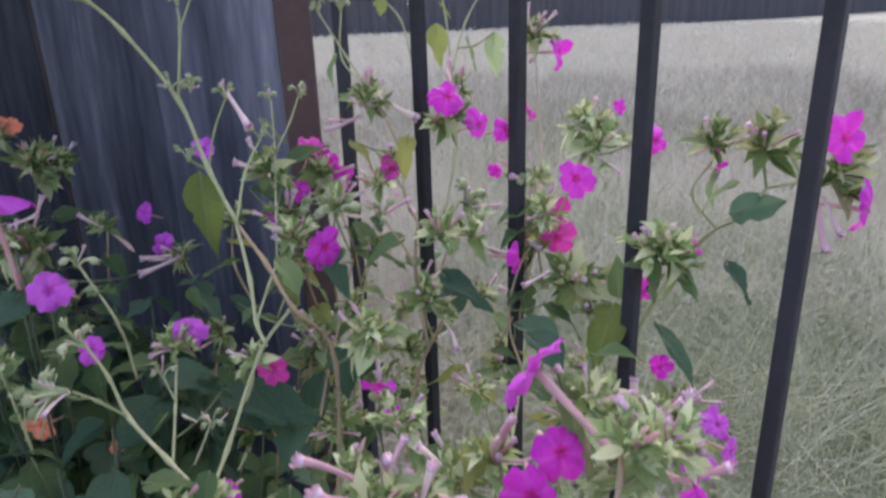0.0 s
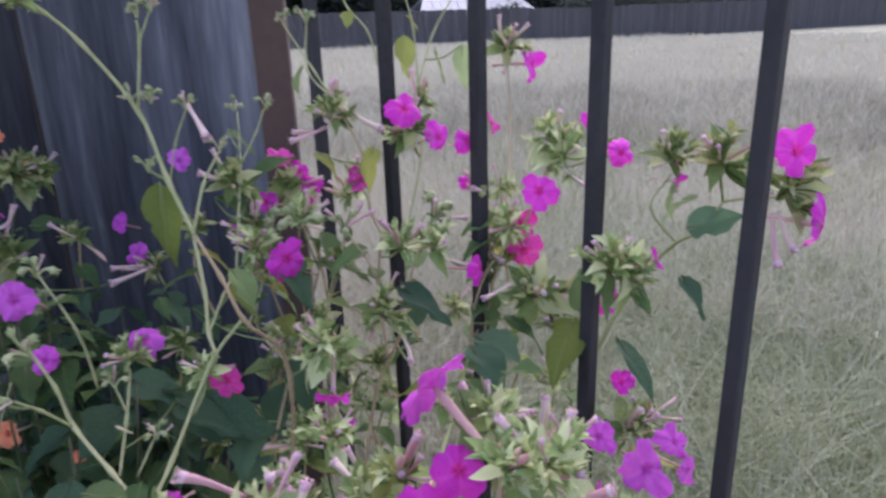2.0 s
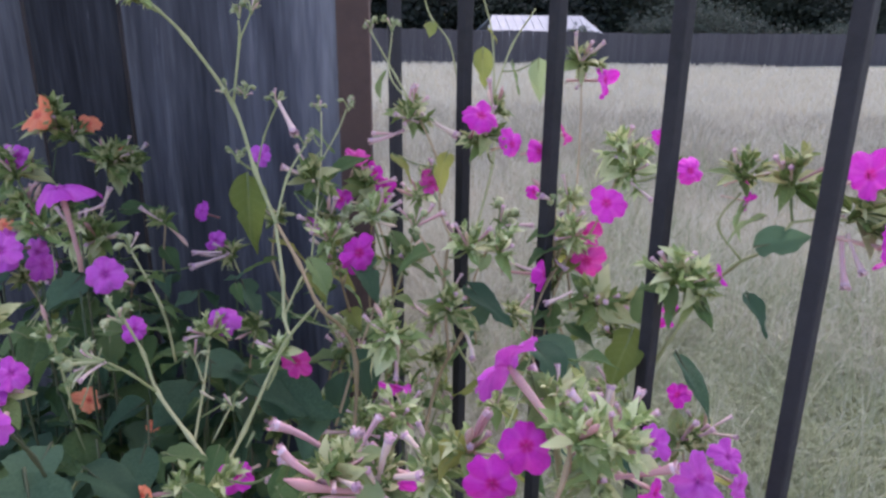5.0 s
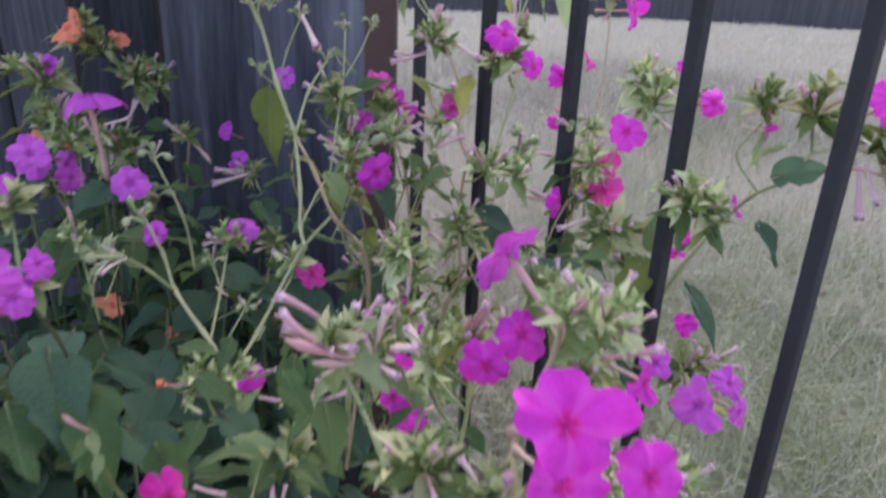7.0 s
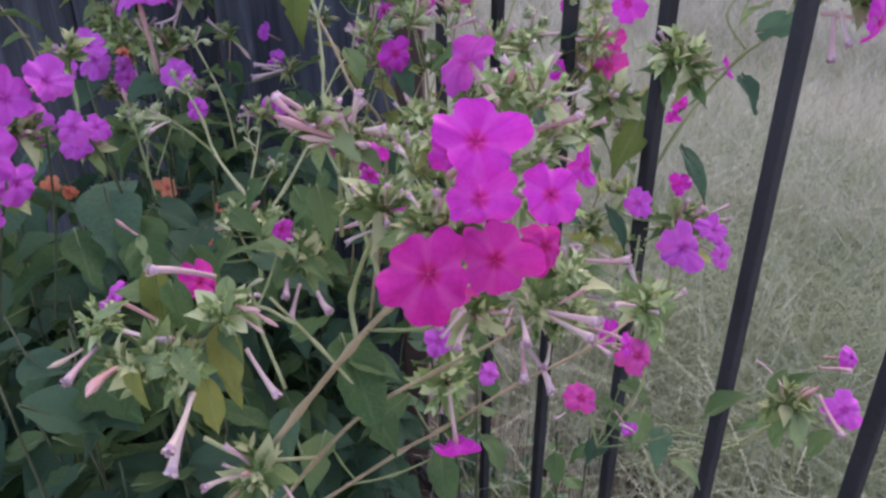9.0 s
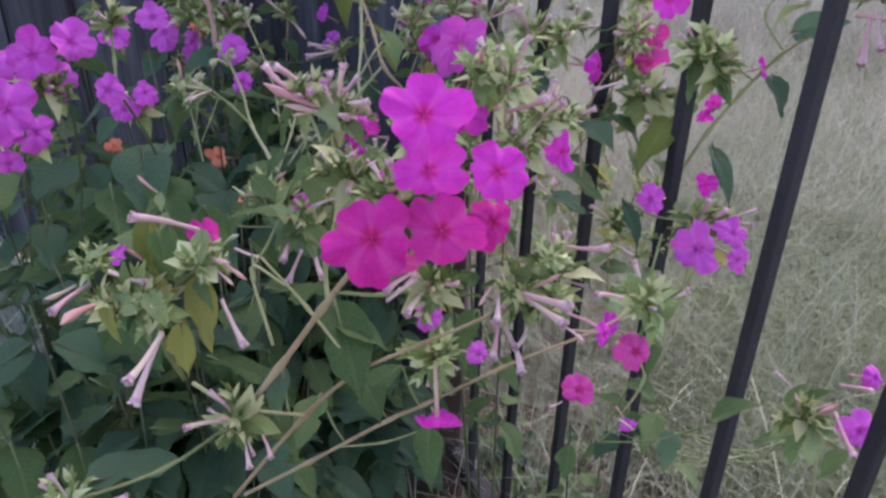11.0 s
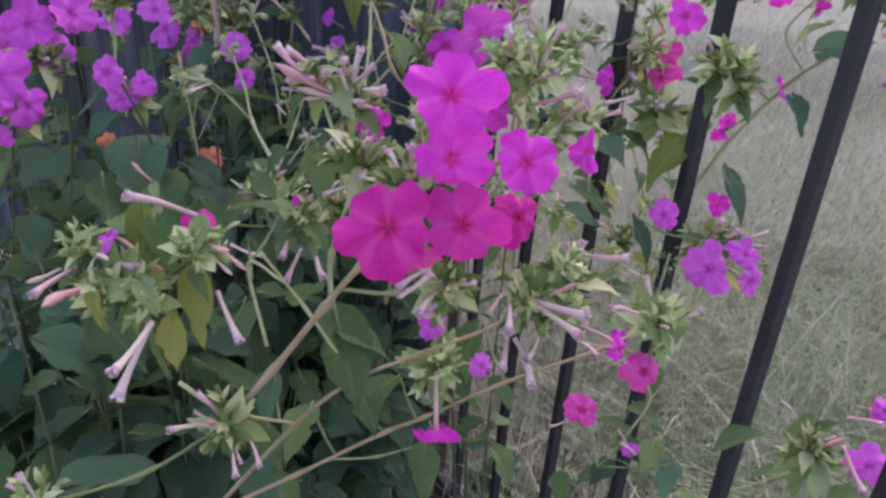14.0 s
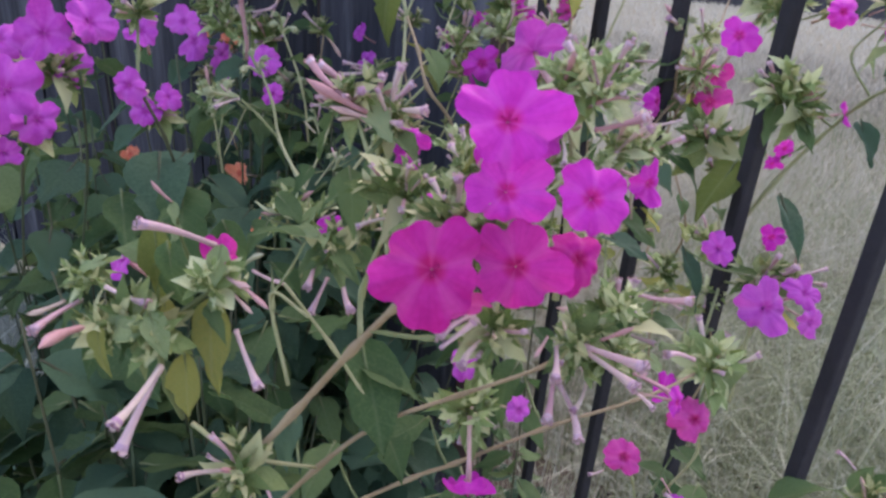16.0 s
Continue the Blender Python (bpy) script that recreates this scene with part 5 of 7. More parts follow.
stem(plant_c, [(-0.418, 0.554, 0.749), (-0.391, 0.572, 0.802), (-0.416, 0.615, 0.827)], 0.0012, 0.0009)
stem(plant_c, [(-0.419, 0.559, 0.759), (-0.368, 0.568, 0.816), (-0.352, 0.612, 0.842)], 0.0012, 0.0009)
h = head(plant_c, (-0.214, 0.271, 0.901), 0.030, "green", (0.05, -0.55, 0.84), 2, 0.02, 1)
stem(plant_c, [(-0.215, 0.301, 0.776), (-0.205, 0.275, 0.826), (-0.198, 0.249, 0.864)], 0.0018, 0.0014, 'dark')
stem(plant_b, [(-0.079, 0.154, 0.687), (-0.033, 0.157, 0.753), (0.002, 0.147, 0.804), (0.024, 0.137, 0.834), (0.040, 0.129, 0.851)], 0.003, 0.0018, True)
stem(plant_b, [(0.004, 0.149, 0.807), (-0.000, 0.157, 0.825), (0.016, 0.147, 0.864)], 0.002, 0.0014)
stem(plant_b, [(-0.090, 0.173, 0.621), (-0.040, 0.189, 0.693), (-0.010, 0.203, 0.724), (0.025, 0.219, 0.743), (0.066, 0.234, 0.767), (0.086, 0.267, 0.779)], 0.0022, 0.0014, True)
stem(plant_b, [(-0.094, 0.188, 0.607), (-0.054, 0.210, 0.631), (-0.002, 0.229, 0.669), (0.021, 0.237, 0.683), (0.065, 0.257, 0.710), (0.114, 0.280, 0.734), (0.137, 0.316, 0.735)], 0.002, 0.0013, True)
stem(plant_b, [(-0.048, 0.175, 0.752), (-0.066, 0.188, 0.791), (-0.039, 0.179, 0.791)], 0.0016, 0.0012)
stem(plant_b, [(-0.010, 0.203, 0.724), (-0.035, 0.194, 0.768), (-0.052, 0.179, 0.805)], 0.0016, 0.0012)
stem(plant_b, [(-0.079, 0.142, 0.741), (-0.056, 0.147, 0.727), (-0.040, 0.189, 0.693)], 0.002, 0.0014)
stem(plant_b, [(0.040, 0.129, 0.851), (0.048, 0.166, 0.878), (0.059, 0.186, 0.902), (0.060, 0.199, 0.914)], 0.0018, 0.0013, True)
stem(plant_b, [(0.024, 0.137, 0.834), (0.001, 0.164, 0.867), (-0.021, 0.184, 0.893)], 0.0016, 0.0012)
h = head(plant_b, (0.043, 0.137, 0.868), 0.040, "green", (0.10, -0.43, 0.90), 4, 0.022, 1)
flower(h, (0.048, 0.107, 0.868), (0.22, -0.87, 0.44), 0.0186, "rose", 20, 0)
flower(h, (0.061, 0.127, 0.911), (0.35, -0.75, 0.57), 0.0168, "magenta", 50, 3)
flower(h, (0.062, 0.130, 0.888), (0.41, -0.86, 0.30), 0.0142, "magenta", 10, 4)
flower(h, (0.087, 0.137, 0.889), (0.43, -0.79, 0.44), 0.0138, "magenta", 80, 1)
flower(h, (0.069, 0.126, 0.866), (0.32, -0.89, 0.34), 0.0160, "rose", 40, 3)
flower(h, (0.086, 0.138, 0.868), (0.56, -0.70, 0.43), 0.0115, "rose", 0, 5)
flower(h, (0.054, 0.121, 0.852), (0.45, -0.87, -0.19), 0.0091, "crimson")
bud(h, (0.051, 0.114, 0.838), (0.056, 0.130, 0.841))
bud(h, (0.016, 0.147, 0.864), (0.006, 0.140, 0.860))
h = head(plant_b, (0.058, 0.148, 0.829), 0.030, "green", (0.36, -0.93, -0.02), 5, 0.022, 1)
h = head(plant_b, (0.019, 0.151, 0.871), 0.035, "green", (0.14, -0.53, 0.83), 4, 0.02, 1)
flower(h, (0.001, 0.189, 0.871), (0.02, -0.75, 0.67), 0.0067, "magenta")
h = head(plant_b, (-0.021, 0.184, 0.894), 0.027, "green", (-0.17, -0.62, 0.77), 3, 0.025, 1)
bud(h, (-0.019, 0.178, 0.895), (-0.037, 0.178, 0.909))
bud(h, (-0.013, 0.181, 0.891), (-0.034, 0.170, 0.903), True)
bud(h, (-0.008, 0.183, 0.887), (-0.025, 0.172, 0.893), True)
bud(h, (-0.011, 0.196, 0.890), (0.006, 0.193, 0.889), True)
bud(h, (-0.016, 0.184, 0.888), (-0.021, 0.171, 0.889), True)
leaf(plant_b, (-0.013, 0.184, 0.892), (0.014, -0.012, -0.009), 0.021, "pale", 20)
leaf(plant_b, (-0.008, 0.190, 0.882), (0.021, -0.007, -0.004), 0.022, "mid", -10)
leaf(plant_b, (-0.022, 0.187, 0.886), (-0.002, -0.010, -0.007), 0.013, "pale", 30)
leaf(plant_b, (-0.013, 0.190, 0.896), (0.008, 0.001, 0.008), 0.012, "pale", 0)
h = head(plant_b, (-0.007, 0.190, 0.886), 0.022, "green", (0.55, -0.31, 0.77), 3, 0.03, 1)
bud(h, (-0.012, 0.188, 0.891), (0.009, 0.188, 0.894))
h = head(plant_b, (0.062, 0.189, 0.911), 0.026, "pale", (0.13, -0.50, 0.86), 2, 0.02, 1)
h = head(plant_b, (0.075, 0.192, 0.910), 0.034, "pale", (0.17, -0.59, 0.79), 3, 0.02, 1)
bud(h, (0.076, 0.190, 0.897), (0.094, 0.185, 0.906))
bud(h, (0.072, 0.190, 0.905), (0.085, 0.184, 0.912))
flower(h, (0.097, 0.216, 0.873), (0.756, -0.655, -0.026), 0.0112, "magenta")
h = head(plant_b, (0.091, 0.258, 0.782), 0.050, "green", (0.14, -0.53, 0.83), 5, 0.03, 1)
h = head(plant_b, (0.079, 0.219, 0.791), 0.036, "green", (0.210, -0.725, 0.656), 1, 0.015, 1)
h = head(plant_b, (0.096, 0.228, 0.786), 0.030, "pale", (0.286, -0.545, 0.788), 1, 0.015, 1)
h = head(plant_b, (0.093, 0.232, 0.806), 0.026, "pale", (0.272, -0.517, 0.812), 1, 0.015, 1)
bud(h, (0.071, 0.212, 0.793), (0.077, 0.188, 0.789))
bud(h, (0.073, 0.209, 0.776), (0.077, 0.184, 0.771))
bud(h, (0.076, 0.213, 0.770), (0.090, 0.193, 0.758))
bud(h, (0.087, 0.218, 0.772), (0.085, 0.198, 0.770))
bud(h, (0.084, 0.211, 0.795), (0.111, 0.195, 0.802))
bud(h, (0.085, 0.215, 0.790), (0.109, 0.199, 0.789))
bud(h, (0.105, 0.220, 0.775), (0.118, 0.211, 0.773))
bud(h, (0.106, 0.228, 0.778), (0.125, 0.226, 0.773))
bud(h, (0.101, 0.234, 0.815), (0.123, 0.227, 0.822))
bud(h, (0.132, 0.264, 0.773), (0.119, 0.246, 0.781))
bud(h, (0.054, 0.136, 0.840), (0.049, 0.118, 0.839))
bud(h, (0.090, 0.215, 0.798), (0.103, 0.214, 0.809), True)
bud(h, (0.067, 0.211, 0.795), (0.065, 0.197, 0.791), True)
bud(h, (0.077, 0.210, 0.797), (0.073, 0.208, 0.807), True)
flower(h, (0.128, 0.222, 0.773), (0.887, -0.400, 0.231), 0.0082, "magenta")
leaf(plant_b, (0.091, 0.234, 0.789), (0.010, 0.004, 0.011), 0.015, "mid", 20)
leaf(plant_b, (0.079, 0.225, 0.780), (-0.010, -0.016, -0.000), 0.018, "mid", -20)
bud(h, (0.034, 0.166, 0.812), (0.034, 0.155, 0.814))
# loose pale head beside the cluster, with spent trumpets and yellowing leaves
knot = (-0.071, 0.118, 0.800)
h = head(plant_b, (-0.057, 0.093, 0.825), 0.030, "green", (0.3, -0.6, 0.7), 0)
for p, q in (((-0.090, 0.102, 0.822), (-0.086, 0.078, 0.822)), ((-0.075, 0.101, 0.832), (-0.053, 0.098, 0.833)), ((-0.041, 0.089, 0.816), (-0.037, 0.063, 0.811)), ((-0.043, 0.091, 0.814), (-0.043, 0.070, 0.793)), ((-0.036, 0.123, 0.814), (-0.019, 0.113, 0.800))):
    bud(h, p, q, thick=0.85)
bud(h, (-0.052, 0.133, 0.842), (-0.061, 0.105, 0.858), thick=0.75)
for p, q in (((-0.096, 0.100, 0.821), (-0.109, 0.093, 0.815)), ((-0.073, 0.090, 0.822), (-0.065, 0.064, 0.829)), ((-0.037, 0.121, 0.837), (-0.022, 0.115, 0.840)), ((-0.029, 0.119, 0.837), (-0.017, 0.118, 0.831)), ((-0.033, 0.119, 0.832), (-0.022, 0.115, 0.829))):
    bud(h, p, q, True)
for p, size, kind, up in (((-0.088, 0.108, 0.828), 0.024, "pale", (-0.2, -0.6, 0.75)), ((-0.042, 0.119, 0.832), 0.028, "pale", (0.5, -0.5, 0.6)), ((-0.048, 0.096, 0.822), 0.024, "pale", (0.4, -0.7, 0.4)), ((-0.076, 0.098, 0.817), 0.024, "green", (-0.1, -0.9, 0.3)), ((-0.062, 0.110, 0.815), 0.028, "green", (0.2, -0.8, 0.3))):
    head(plant_b, p, size, kind, up, 0)
    stem(plant_b, [knot, ((knot[0] + p[0]) / 2 - 0.003, (knot[1] + p[1]) / 2 + 0.004, (knot[2] + p[2]) / 2), p], 0.0019, 0.0014, "twig")
for a, b, face, kind, wide in (
    ((-0.082, 0.135, 0.829), (-0.102, 0.131, 0.833), (0.3, -0.6, 0.75), "pale", 1.0),
    ((-0.086, 0.111, 0.829), (-0.103, 0.112, 0.832), (0.1, -0.8, 0.7), "pale", 0.6),
    ((-0.050, 0.087, 0.829), (-0.068, 0.084, 0.830), (0.2, -0.6, 0.8), "pale", 0.9),
    ((-0.046, 0.092, 0.831), (-0.037, 0.086, 0.821), (0.7, -0.6, 0.5), "pale", 1.1),
    ((-0.038, 0.119, 0.848), (-0.037, 0.111, 0.837), (0.4, -0.7, 0.5), "pale", 1.0),
    ((-0.080, 0.132, 0.838), (-0.079, 0.128, 0.808), (0.4, -0.8, 0.35), "olive", 0.85),
    ((-0.066, 0.124, 0.838), (-0.061, 0.117, 0.814), (0.1, -0.8, 0.5), "mid", 0.9),
    ((-0.046, 0.121, 0.819), (-0.035, 0.106, 0.794), (0.5, -0.75, 0.45), "yellow", 0.8),
    ((-0.046, 0.106, 0.805), (-0.040, 0.098, 0.787), (0.2, -0.8, 0.5), "yellow", 0.8),
    ((-0.070, 0.123, 0.815), (-0.064, 0.115, 0.803), (0.5, -0.7, 0.5), "yellow", 0.8),
    ((-0.060, 0.082, 0.828), (-0.053, 0.074, 0.817), (0.2, -0.7, 0.7), "yellow", 0.7),
    ((-0.068, 0.088, 0.818), (-0.066, 0.078, 0.808), (0.3, -0.8, 0.5), "mid", 0.8),
    ((-0.054, 0.094, 0.826), (-0.054, 0.082, 0.818), (-0.2, -0.8, 0.6), "mid", 0.8),
    ((-0.094, 0.106, 0.822), (-0.100, 0.097, 0.808), (-0.1, -0.8, 0.6), "mid", 0.8),
    ((-0.080, 0.104, 0.840), (-0.092, 0.098, 0.836), (0.0, -0.5, 0.85), "pale", 0.7),
    ((-0.040, 0.114, 0.826), (-0.030, 0.108, 0.822), (0.5, -0.5, 0.7), "mid", 0.8),
):
    blade(plant_b, a, b, face, kind, wide)
stem(plant_b, [(-0.088, 0.146, 0.738), (-0.080, 0.130, 0.768), knot], 0.0022, 0.0019, "twig")

# small nodding head below the cluster, trumpets hanging from it
h = head(plant_b, (-0.058, 0.236, 0.798), 0.030, "green", (0.2, -0.7, 0.6), 1, 0.02, 1, (-0.061, 0.262, 0.770))
for p, q in (((-0.068, 0.233, 0.793), (-0.060, 0.211, 0.787)), ((-0.054, 0.236, 0.784), (-0.036, 0.215, 0.779)), ((-0.062, 0.235, 0.781), (-0.060, 0.215, 0.770)), ((-0.110, 0.233, 0.774), (-0.089, 0.236, 0.771)), ((-0.120, 0.342, 0.754), (-0.092, 0.338, 0.755))):
    bud(h, p, q)
bud(h, (-0.063, 0.307, 0.797), (-0.065, 0.279, 0.798), True)
for a, b, face, kind, wide in (
    ((-0.068, 0.232, 0.805), (-0.093, 0.240, 0.802), (0.1, -0.5, 0.85), "pale", 0.45),
    ((-0.056, 0.230, 0.803), (-0.036, 0.220, 0.791), (0.2, -0.5, 0.8), "mid", 0.8),
    ((-0.062, 0.232, 0.800), (-0.074, 0.216, 0.786), (-0.2, -0.7, 0.6), "mid", 0.8),
    ((-0.056, 0.234, 0.795), (-0.046, 0.222, 0.783), (0.4, -0.7, 0.5), "pale", 0.7),
    ((-0.064, 0.238, 0.806), (-0.060, 0.222, 0.815), (0.1, -0.6, 0.5), "pale", 0.6),
    ((-0.150, 0.218, 0.810), (-0.144, 0.210, 0.802), (0.3, -0.8, 0.4), "pale", 0.9),
    ((-0.154, 0.219, 0.805), (-0.160, 0.211, 0.799), (0.1, -0.8, 0.5), "mid", 0.9),
    ((-0.148, 0.218, 0.797), (-0.148, 0.210, 0.789), (0.3, -0.8, 0.4), "pale", 0.9),
    ((-0.155, 0.222, 0.794), (-0.161, 0.213, 0.785), (0.3, -0.8, 0.4), "mid", 0.8),
    ((-0.120, 0.225, 0.800), (-0.107, 0.222, 0.776), (0.3, -0.8, 0.4), "mid", 0.9),
):
    blade(plant_b, a, b, face, kind, wide)
stem(plant_b, [(-0.150, 0.240, 0.745), (-0.154, 0.230, 0.775), (-0.151, 0.219, 0.812)], 0.0018, 0.0013, "twig")
bud(h, (-0.152, 0.219, 0.812), (-0.160, 0.214, 0.824), True)
for p, q in (((-0.127, 0.261, 0.804), (-0.113, 0.255, 0.802)), ((-0.029, 0.228, 0.834), (-0.034, 0.213, 0.827)), ((-0.038, 0.131, 0.837), (-0.027, 0.13, 0.845)), ((-0.225, 0.361, 0.835), (-0.228, 0.347, 0.828)), ((-0.135, 0.341, 0.827), (-0.14, 0.335, 0.836)), ((-0.108, 0.318, 0.811), (-0.102, 0.317, 0.822)), ((-0.011, 0.23, 0.848), (-0.013, 0.218, 0.846))):
    bud(h, p, q, "green")
for a, b, face, kind, wide in (
    ((-0.064, 0.25, 0.832), (-0.048, 0.236, 0.817), (0.3, -0.8, 0.4), "mid", 0.9),
    ((-0.022, 0.213, 0.868), (0.001, 0.212, 0.873), (0.1, -0.6, 0.7), "olive", 0.6),
    ((-0.06, 0.222, 0.755), (-0.039, 0.224, 0.767), (0.2, -0.7, 0.6), "mid", 0.9),
    ((-0.134, 0.299, 0.792), (-0.11, 0.289, 0.78), (0.1, -0.8, 0.5), "mid", 0.9),
    ((-0.101, 0.276, 0.793), (-0.089, 0.276, 0.807), (0.1, -0.8, 0.5), "pale", 0.7),
    ((-0.118, 0.257, 0.791), (-0.119, 0.239, 0.782), (0.1, -0.8, 0.5), "mid", 0.9),
    ((-0.123, 0.313, 0.81), (-0.123, 0.296, 0.801), (0.2, -0.8, 0.5), "mid", 0.8),
    ((-0.048, 0.247, 0.795), (-0.032, 0.237, 0.787), (0.2, -0.8, 0.5), "mid", 0.8),
    ((-0.084, 0.26, 0.774), (-0.087, 0.242, 0.765), (0.2, -0.8, 0.5), "mid", 0.9),
    ((-0.005, 0.224, 0.855), (0.009, 0.217, 0.854), (0.2, -0.7, 0.5), "pale", 0.7),
    ((-0.055, 0.268, 0.838), (-0.054, 0.253, 0.83), (0.2, -0.7, 0.5), "mid", 0.8),
):
    blade(plant_b, a, b, face, kind, wide)
for p, up in (((-0.155, 0.333, 0.766), (-0.1, -0.5, 0.8)), ((-0.138, 0.342, 0.762), (0.3, -0.5, 0.7))):
    h = head(plant_c, p, 0.036, "pale", up, 2, 0.024, 1, (-0.146, 0.350, 0.725))
h = head(plant_b, (-0.052, 0.144, 0.721), 0.036, "green", (0.21, -0.69, 0.69), 4, 0.025, 1)
bud(h, (-0.060, 0.140, 0.722), (-0.069, 0.121, 0.729))
bud(h, (-0.048, 0.140, 0.714), (-0.037, 0.127, 0.708))
bud(h, (-0.041, 0.146, 0.714), (-0.029, 0.135, 0.710))
h = head(plant_b, (-0.087, 0.062, 0.728), 0.028, "pale", (-0.18, -0.51, 0.84), 3, 0.025, 1)
bud(h, (-0.081, 0.065, 0.724), (-0.064, 0.072, 0.730))
h = head(plant_b, (0.025, 0.241, 0.720), 0.045, "pale", (0.42, -0.79, 0.44), 4, 0.02, 1)
flower(h, (0.020, 0.244, 0.746), (0.17, -0.82, 0.55), 0.0125, "violet")
flower(h, (0.051, 0.250, 0.722), (0.74, -0.53, 0.40), 0.0094, "violet")
flower(h, (0.039, 0.210, 0.691), (0.27, -0.55, -0.79), 0.0143, "magenta")
h = head(plant_b, (0.146, 0.335, 0.729), 0.050, "pale", (0.30, -0.47, 0.83), 4, 0.03, 1)
flower(h, (0.144, 0.319, 0.702), (0.34, -0.83, 0.44), 0.0171, "crimson")
flower(h, (0.122, 0.326, 0.713), (-0.62, -0.62, 0.48), 0.0102, "magenta")
flower(h, (0.109, 0.324, 0.656), (0.20, -0.88, 0.42), 0.0154, "crimson")
bud(h, (0.098, 0.316, 0.647), (0.091, 0.305, 0.650))
stem(plant_b, [(0.126, 0.357, 0.583), (0.117, 0.340, 0.627), (0.109, 0.331, 0.649)], 0.0015, 0.0012)
stem(plant_b, [(0.139, 0.355, 0.613), (0.152, 0.342, 0.663), (0.144, 0.323, 0.698)], 0.0015, 0.0012)
bud(h, (0.151, 0.336, 0.621), (0.139, 0.331, 0.631))
flower(h, (0.149, 0.336, 0.621), (0.57, -0.81, -0.15), 0.0086, "violet")
stem(plant_b, [(0.025, 0.237, 0.682), (0.034, 0.219, 0.689)], 0.001, 0.001)
h = head(plant_c, (-0.160, 0.164, 0.888), 0.030, "green", (0.659, -0.492, 0.570), 2, 0.015, 1)
h = head(plant_c, (-0.161, 0.146, 0.867), 0.026, "green", (0.687, -0.494, 0.533), 2, 0.015, 1)
flower(h, (-0.155, 0.157, 0.907), (0.731, -0.609, 0.308), 0.0134, "violet")
flower(h, (-0.147, 0.174, 0.911), (0.859, -0.353, 0.371), 0.0119, "violet")
flower(h, (-0.155, 0.168, 0.893), (0.840, -0.539, 0.063), 0.0126, "violet")
flower(h, (-0.150, 0.131, 0.888), (0.751, -0.580, 0.317), 0.0168, "violet")
flower(h, (-0.143, 0.138, 0.875), (0.906, -0.364, 0.217), 0.0114, "violet")
flower(h, (-0.157, 0.131, 0.860), (0.829, -0.556, -0.049), 0.0088, "violet")
flower(h, (-0.167, 0.145, 0.904), (0.400, -0.765, 0.505), 0.0102, "violet")
flower(h, (-0.200, 0.244, 0.865), (0.39, -0.84, 0.39), 0.0120, "violet")
flower(h, (-0.285, 0.346, 0.877), (0.50, -0.70, 0.51), 0.0138, "violet")
stem(plant_c, [(-0.202, 0.196, 0.763), (-0.174, 0.186, 0.834), (-0.144, 0.163, 0.891)], 0.001, 0.0009, 'dark')
stem(plant_c, [(-0.221, 0.176, 0.767), (-0.170, 0.147, 0.842), (-0.142, 0.132, 0.878)], 0.001, 0.0009, 'dark')
h = head(plant_c, (-0.287, 0.357, 0.811), 0.040, "green", (0.13, -0.50, 0.86), 3, 0.02, 1)
flower(h, (-0.285, 0.342, 0.818), (0.34, -0.80, 0.47), 0.0148, "violet")
flower(h, (-0.274, 0.355, 0.829), (0.48, -0.55, 0.68), 0.0119, "violet")
stem(plant_c, [(-0.273, 0.385, 0.688), (-0.289, 0.376, 0.754), (-0.288, 0.356, 0.809)], 0.001, 0.0009, 'dark')
h = head(plant_c, (-0.500, 0.750, 0.817), 0.070, "green", (0.13, -0.50, 0.86), 4, 0.03, 1)
flower(h, (-0.455, 0.651, 0.791), (0.13, -0.97, 0.21), 0.0176, "violet")
flower(h, (-0.590, 0.778, 0.795), (0.04, -0.81, 0.59), 0.0139, "orange")
flower(h, (-0.563, 0.798, 0.790), (0.43, -0.66, 0.62), 0.0208, "orange")
flower(h, (-0.238, 0.440, 0.822), (0.40, -0.81, 0.44), 0.0116, "violet")
flower(h, (-0.376, 0.495, 0.862), (0.49, -0.75, 0.44), 0.0171, "violet")
flower(h, (-0.456, 0.490, 0.716), (0.27, -0.81, 0.52), 0.0113, "orange")
flower(h, (-0.444, 0.497, 0.706), (0.41, -0.85, 0.35), 0.0105, "orange")
flower(h, (-0.201, 0.359, 0.739), (0.30, -0.85, 0.43), 0.0079, "orange")
stem(plant_c, [(-0.266, 0.440, 0.806), (-0.276, 0.419, 0.766)], 0.0008, 0.0008)
stem(plant_c, [(-0.293, 0.442, 0.796), (-0.293, 0.429, 0.758)], 0.0008, 0.0008)
leaf(plant_b, (-0.027, 0.214, 0.752), (0.03, -0.03, -0.03), 0.051, "mid", 0)
leaf(plant_b, (-0.023, 0.213, 0.746), (0.03, -0.00, -0.00), 0.030, "mid", 0)
leaf(plant_b, (-0.018, 0.229, 0.693), (0.02, -0.02, -0.00), 0.030, "mid", 0)
leaf(plant_b, (-0.004, 0.240, 0.699), (-0.02, -0.02, -0.01), 0.036, "mid", 0)
leaf(plant_b, (-0.059, 0.195, 0.714), (0.00, -0.02, -0.02), 0.027, "dark", 0)
leaf(plant_b, (-0.052, 0.222, 0.673), (0.00, -0.04, -0.01), 0.037, "mid", 0)
leaf(plant_b, (0.059, 0.375, 0.853), (0.02, -0.02, -0.01), 0.028, "dark", 0)
leaf(plant_b, (0.072, 0.358, 0.791), (0.02, -0.02, -0.00), 0.032, "dark", 0)
leaf(plant_b, (0.117, 0.408, 0.769), (0.02, -0.02, -0.02), 0.037, "slim", 0)
leaf(plant_b, (0.022, 0.240, 0.654), (0.01, -0.03, -0.01), 0.034, "mid", 0)
leaf(plant_b, (-0.027, 0.194, 0.857), (0.01, -0.01, -0.02), 0.025, "mid", 0)
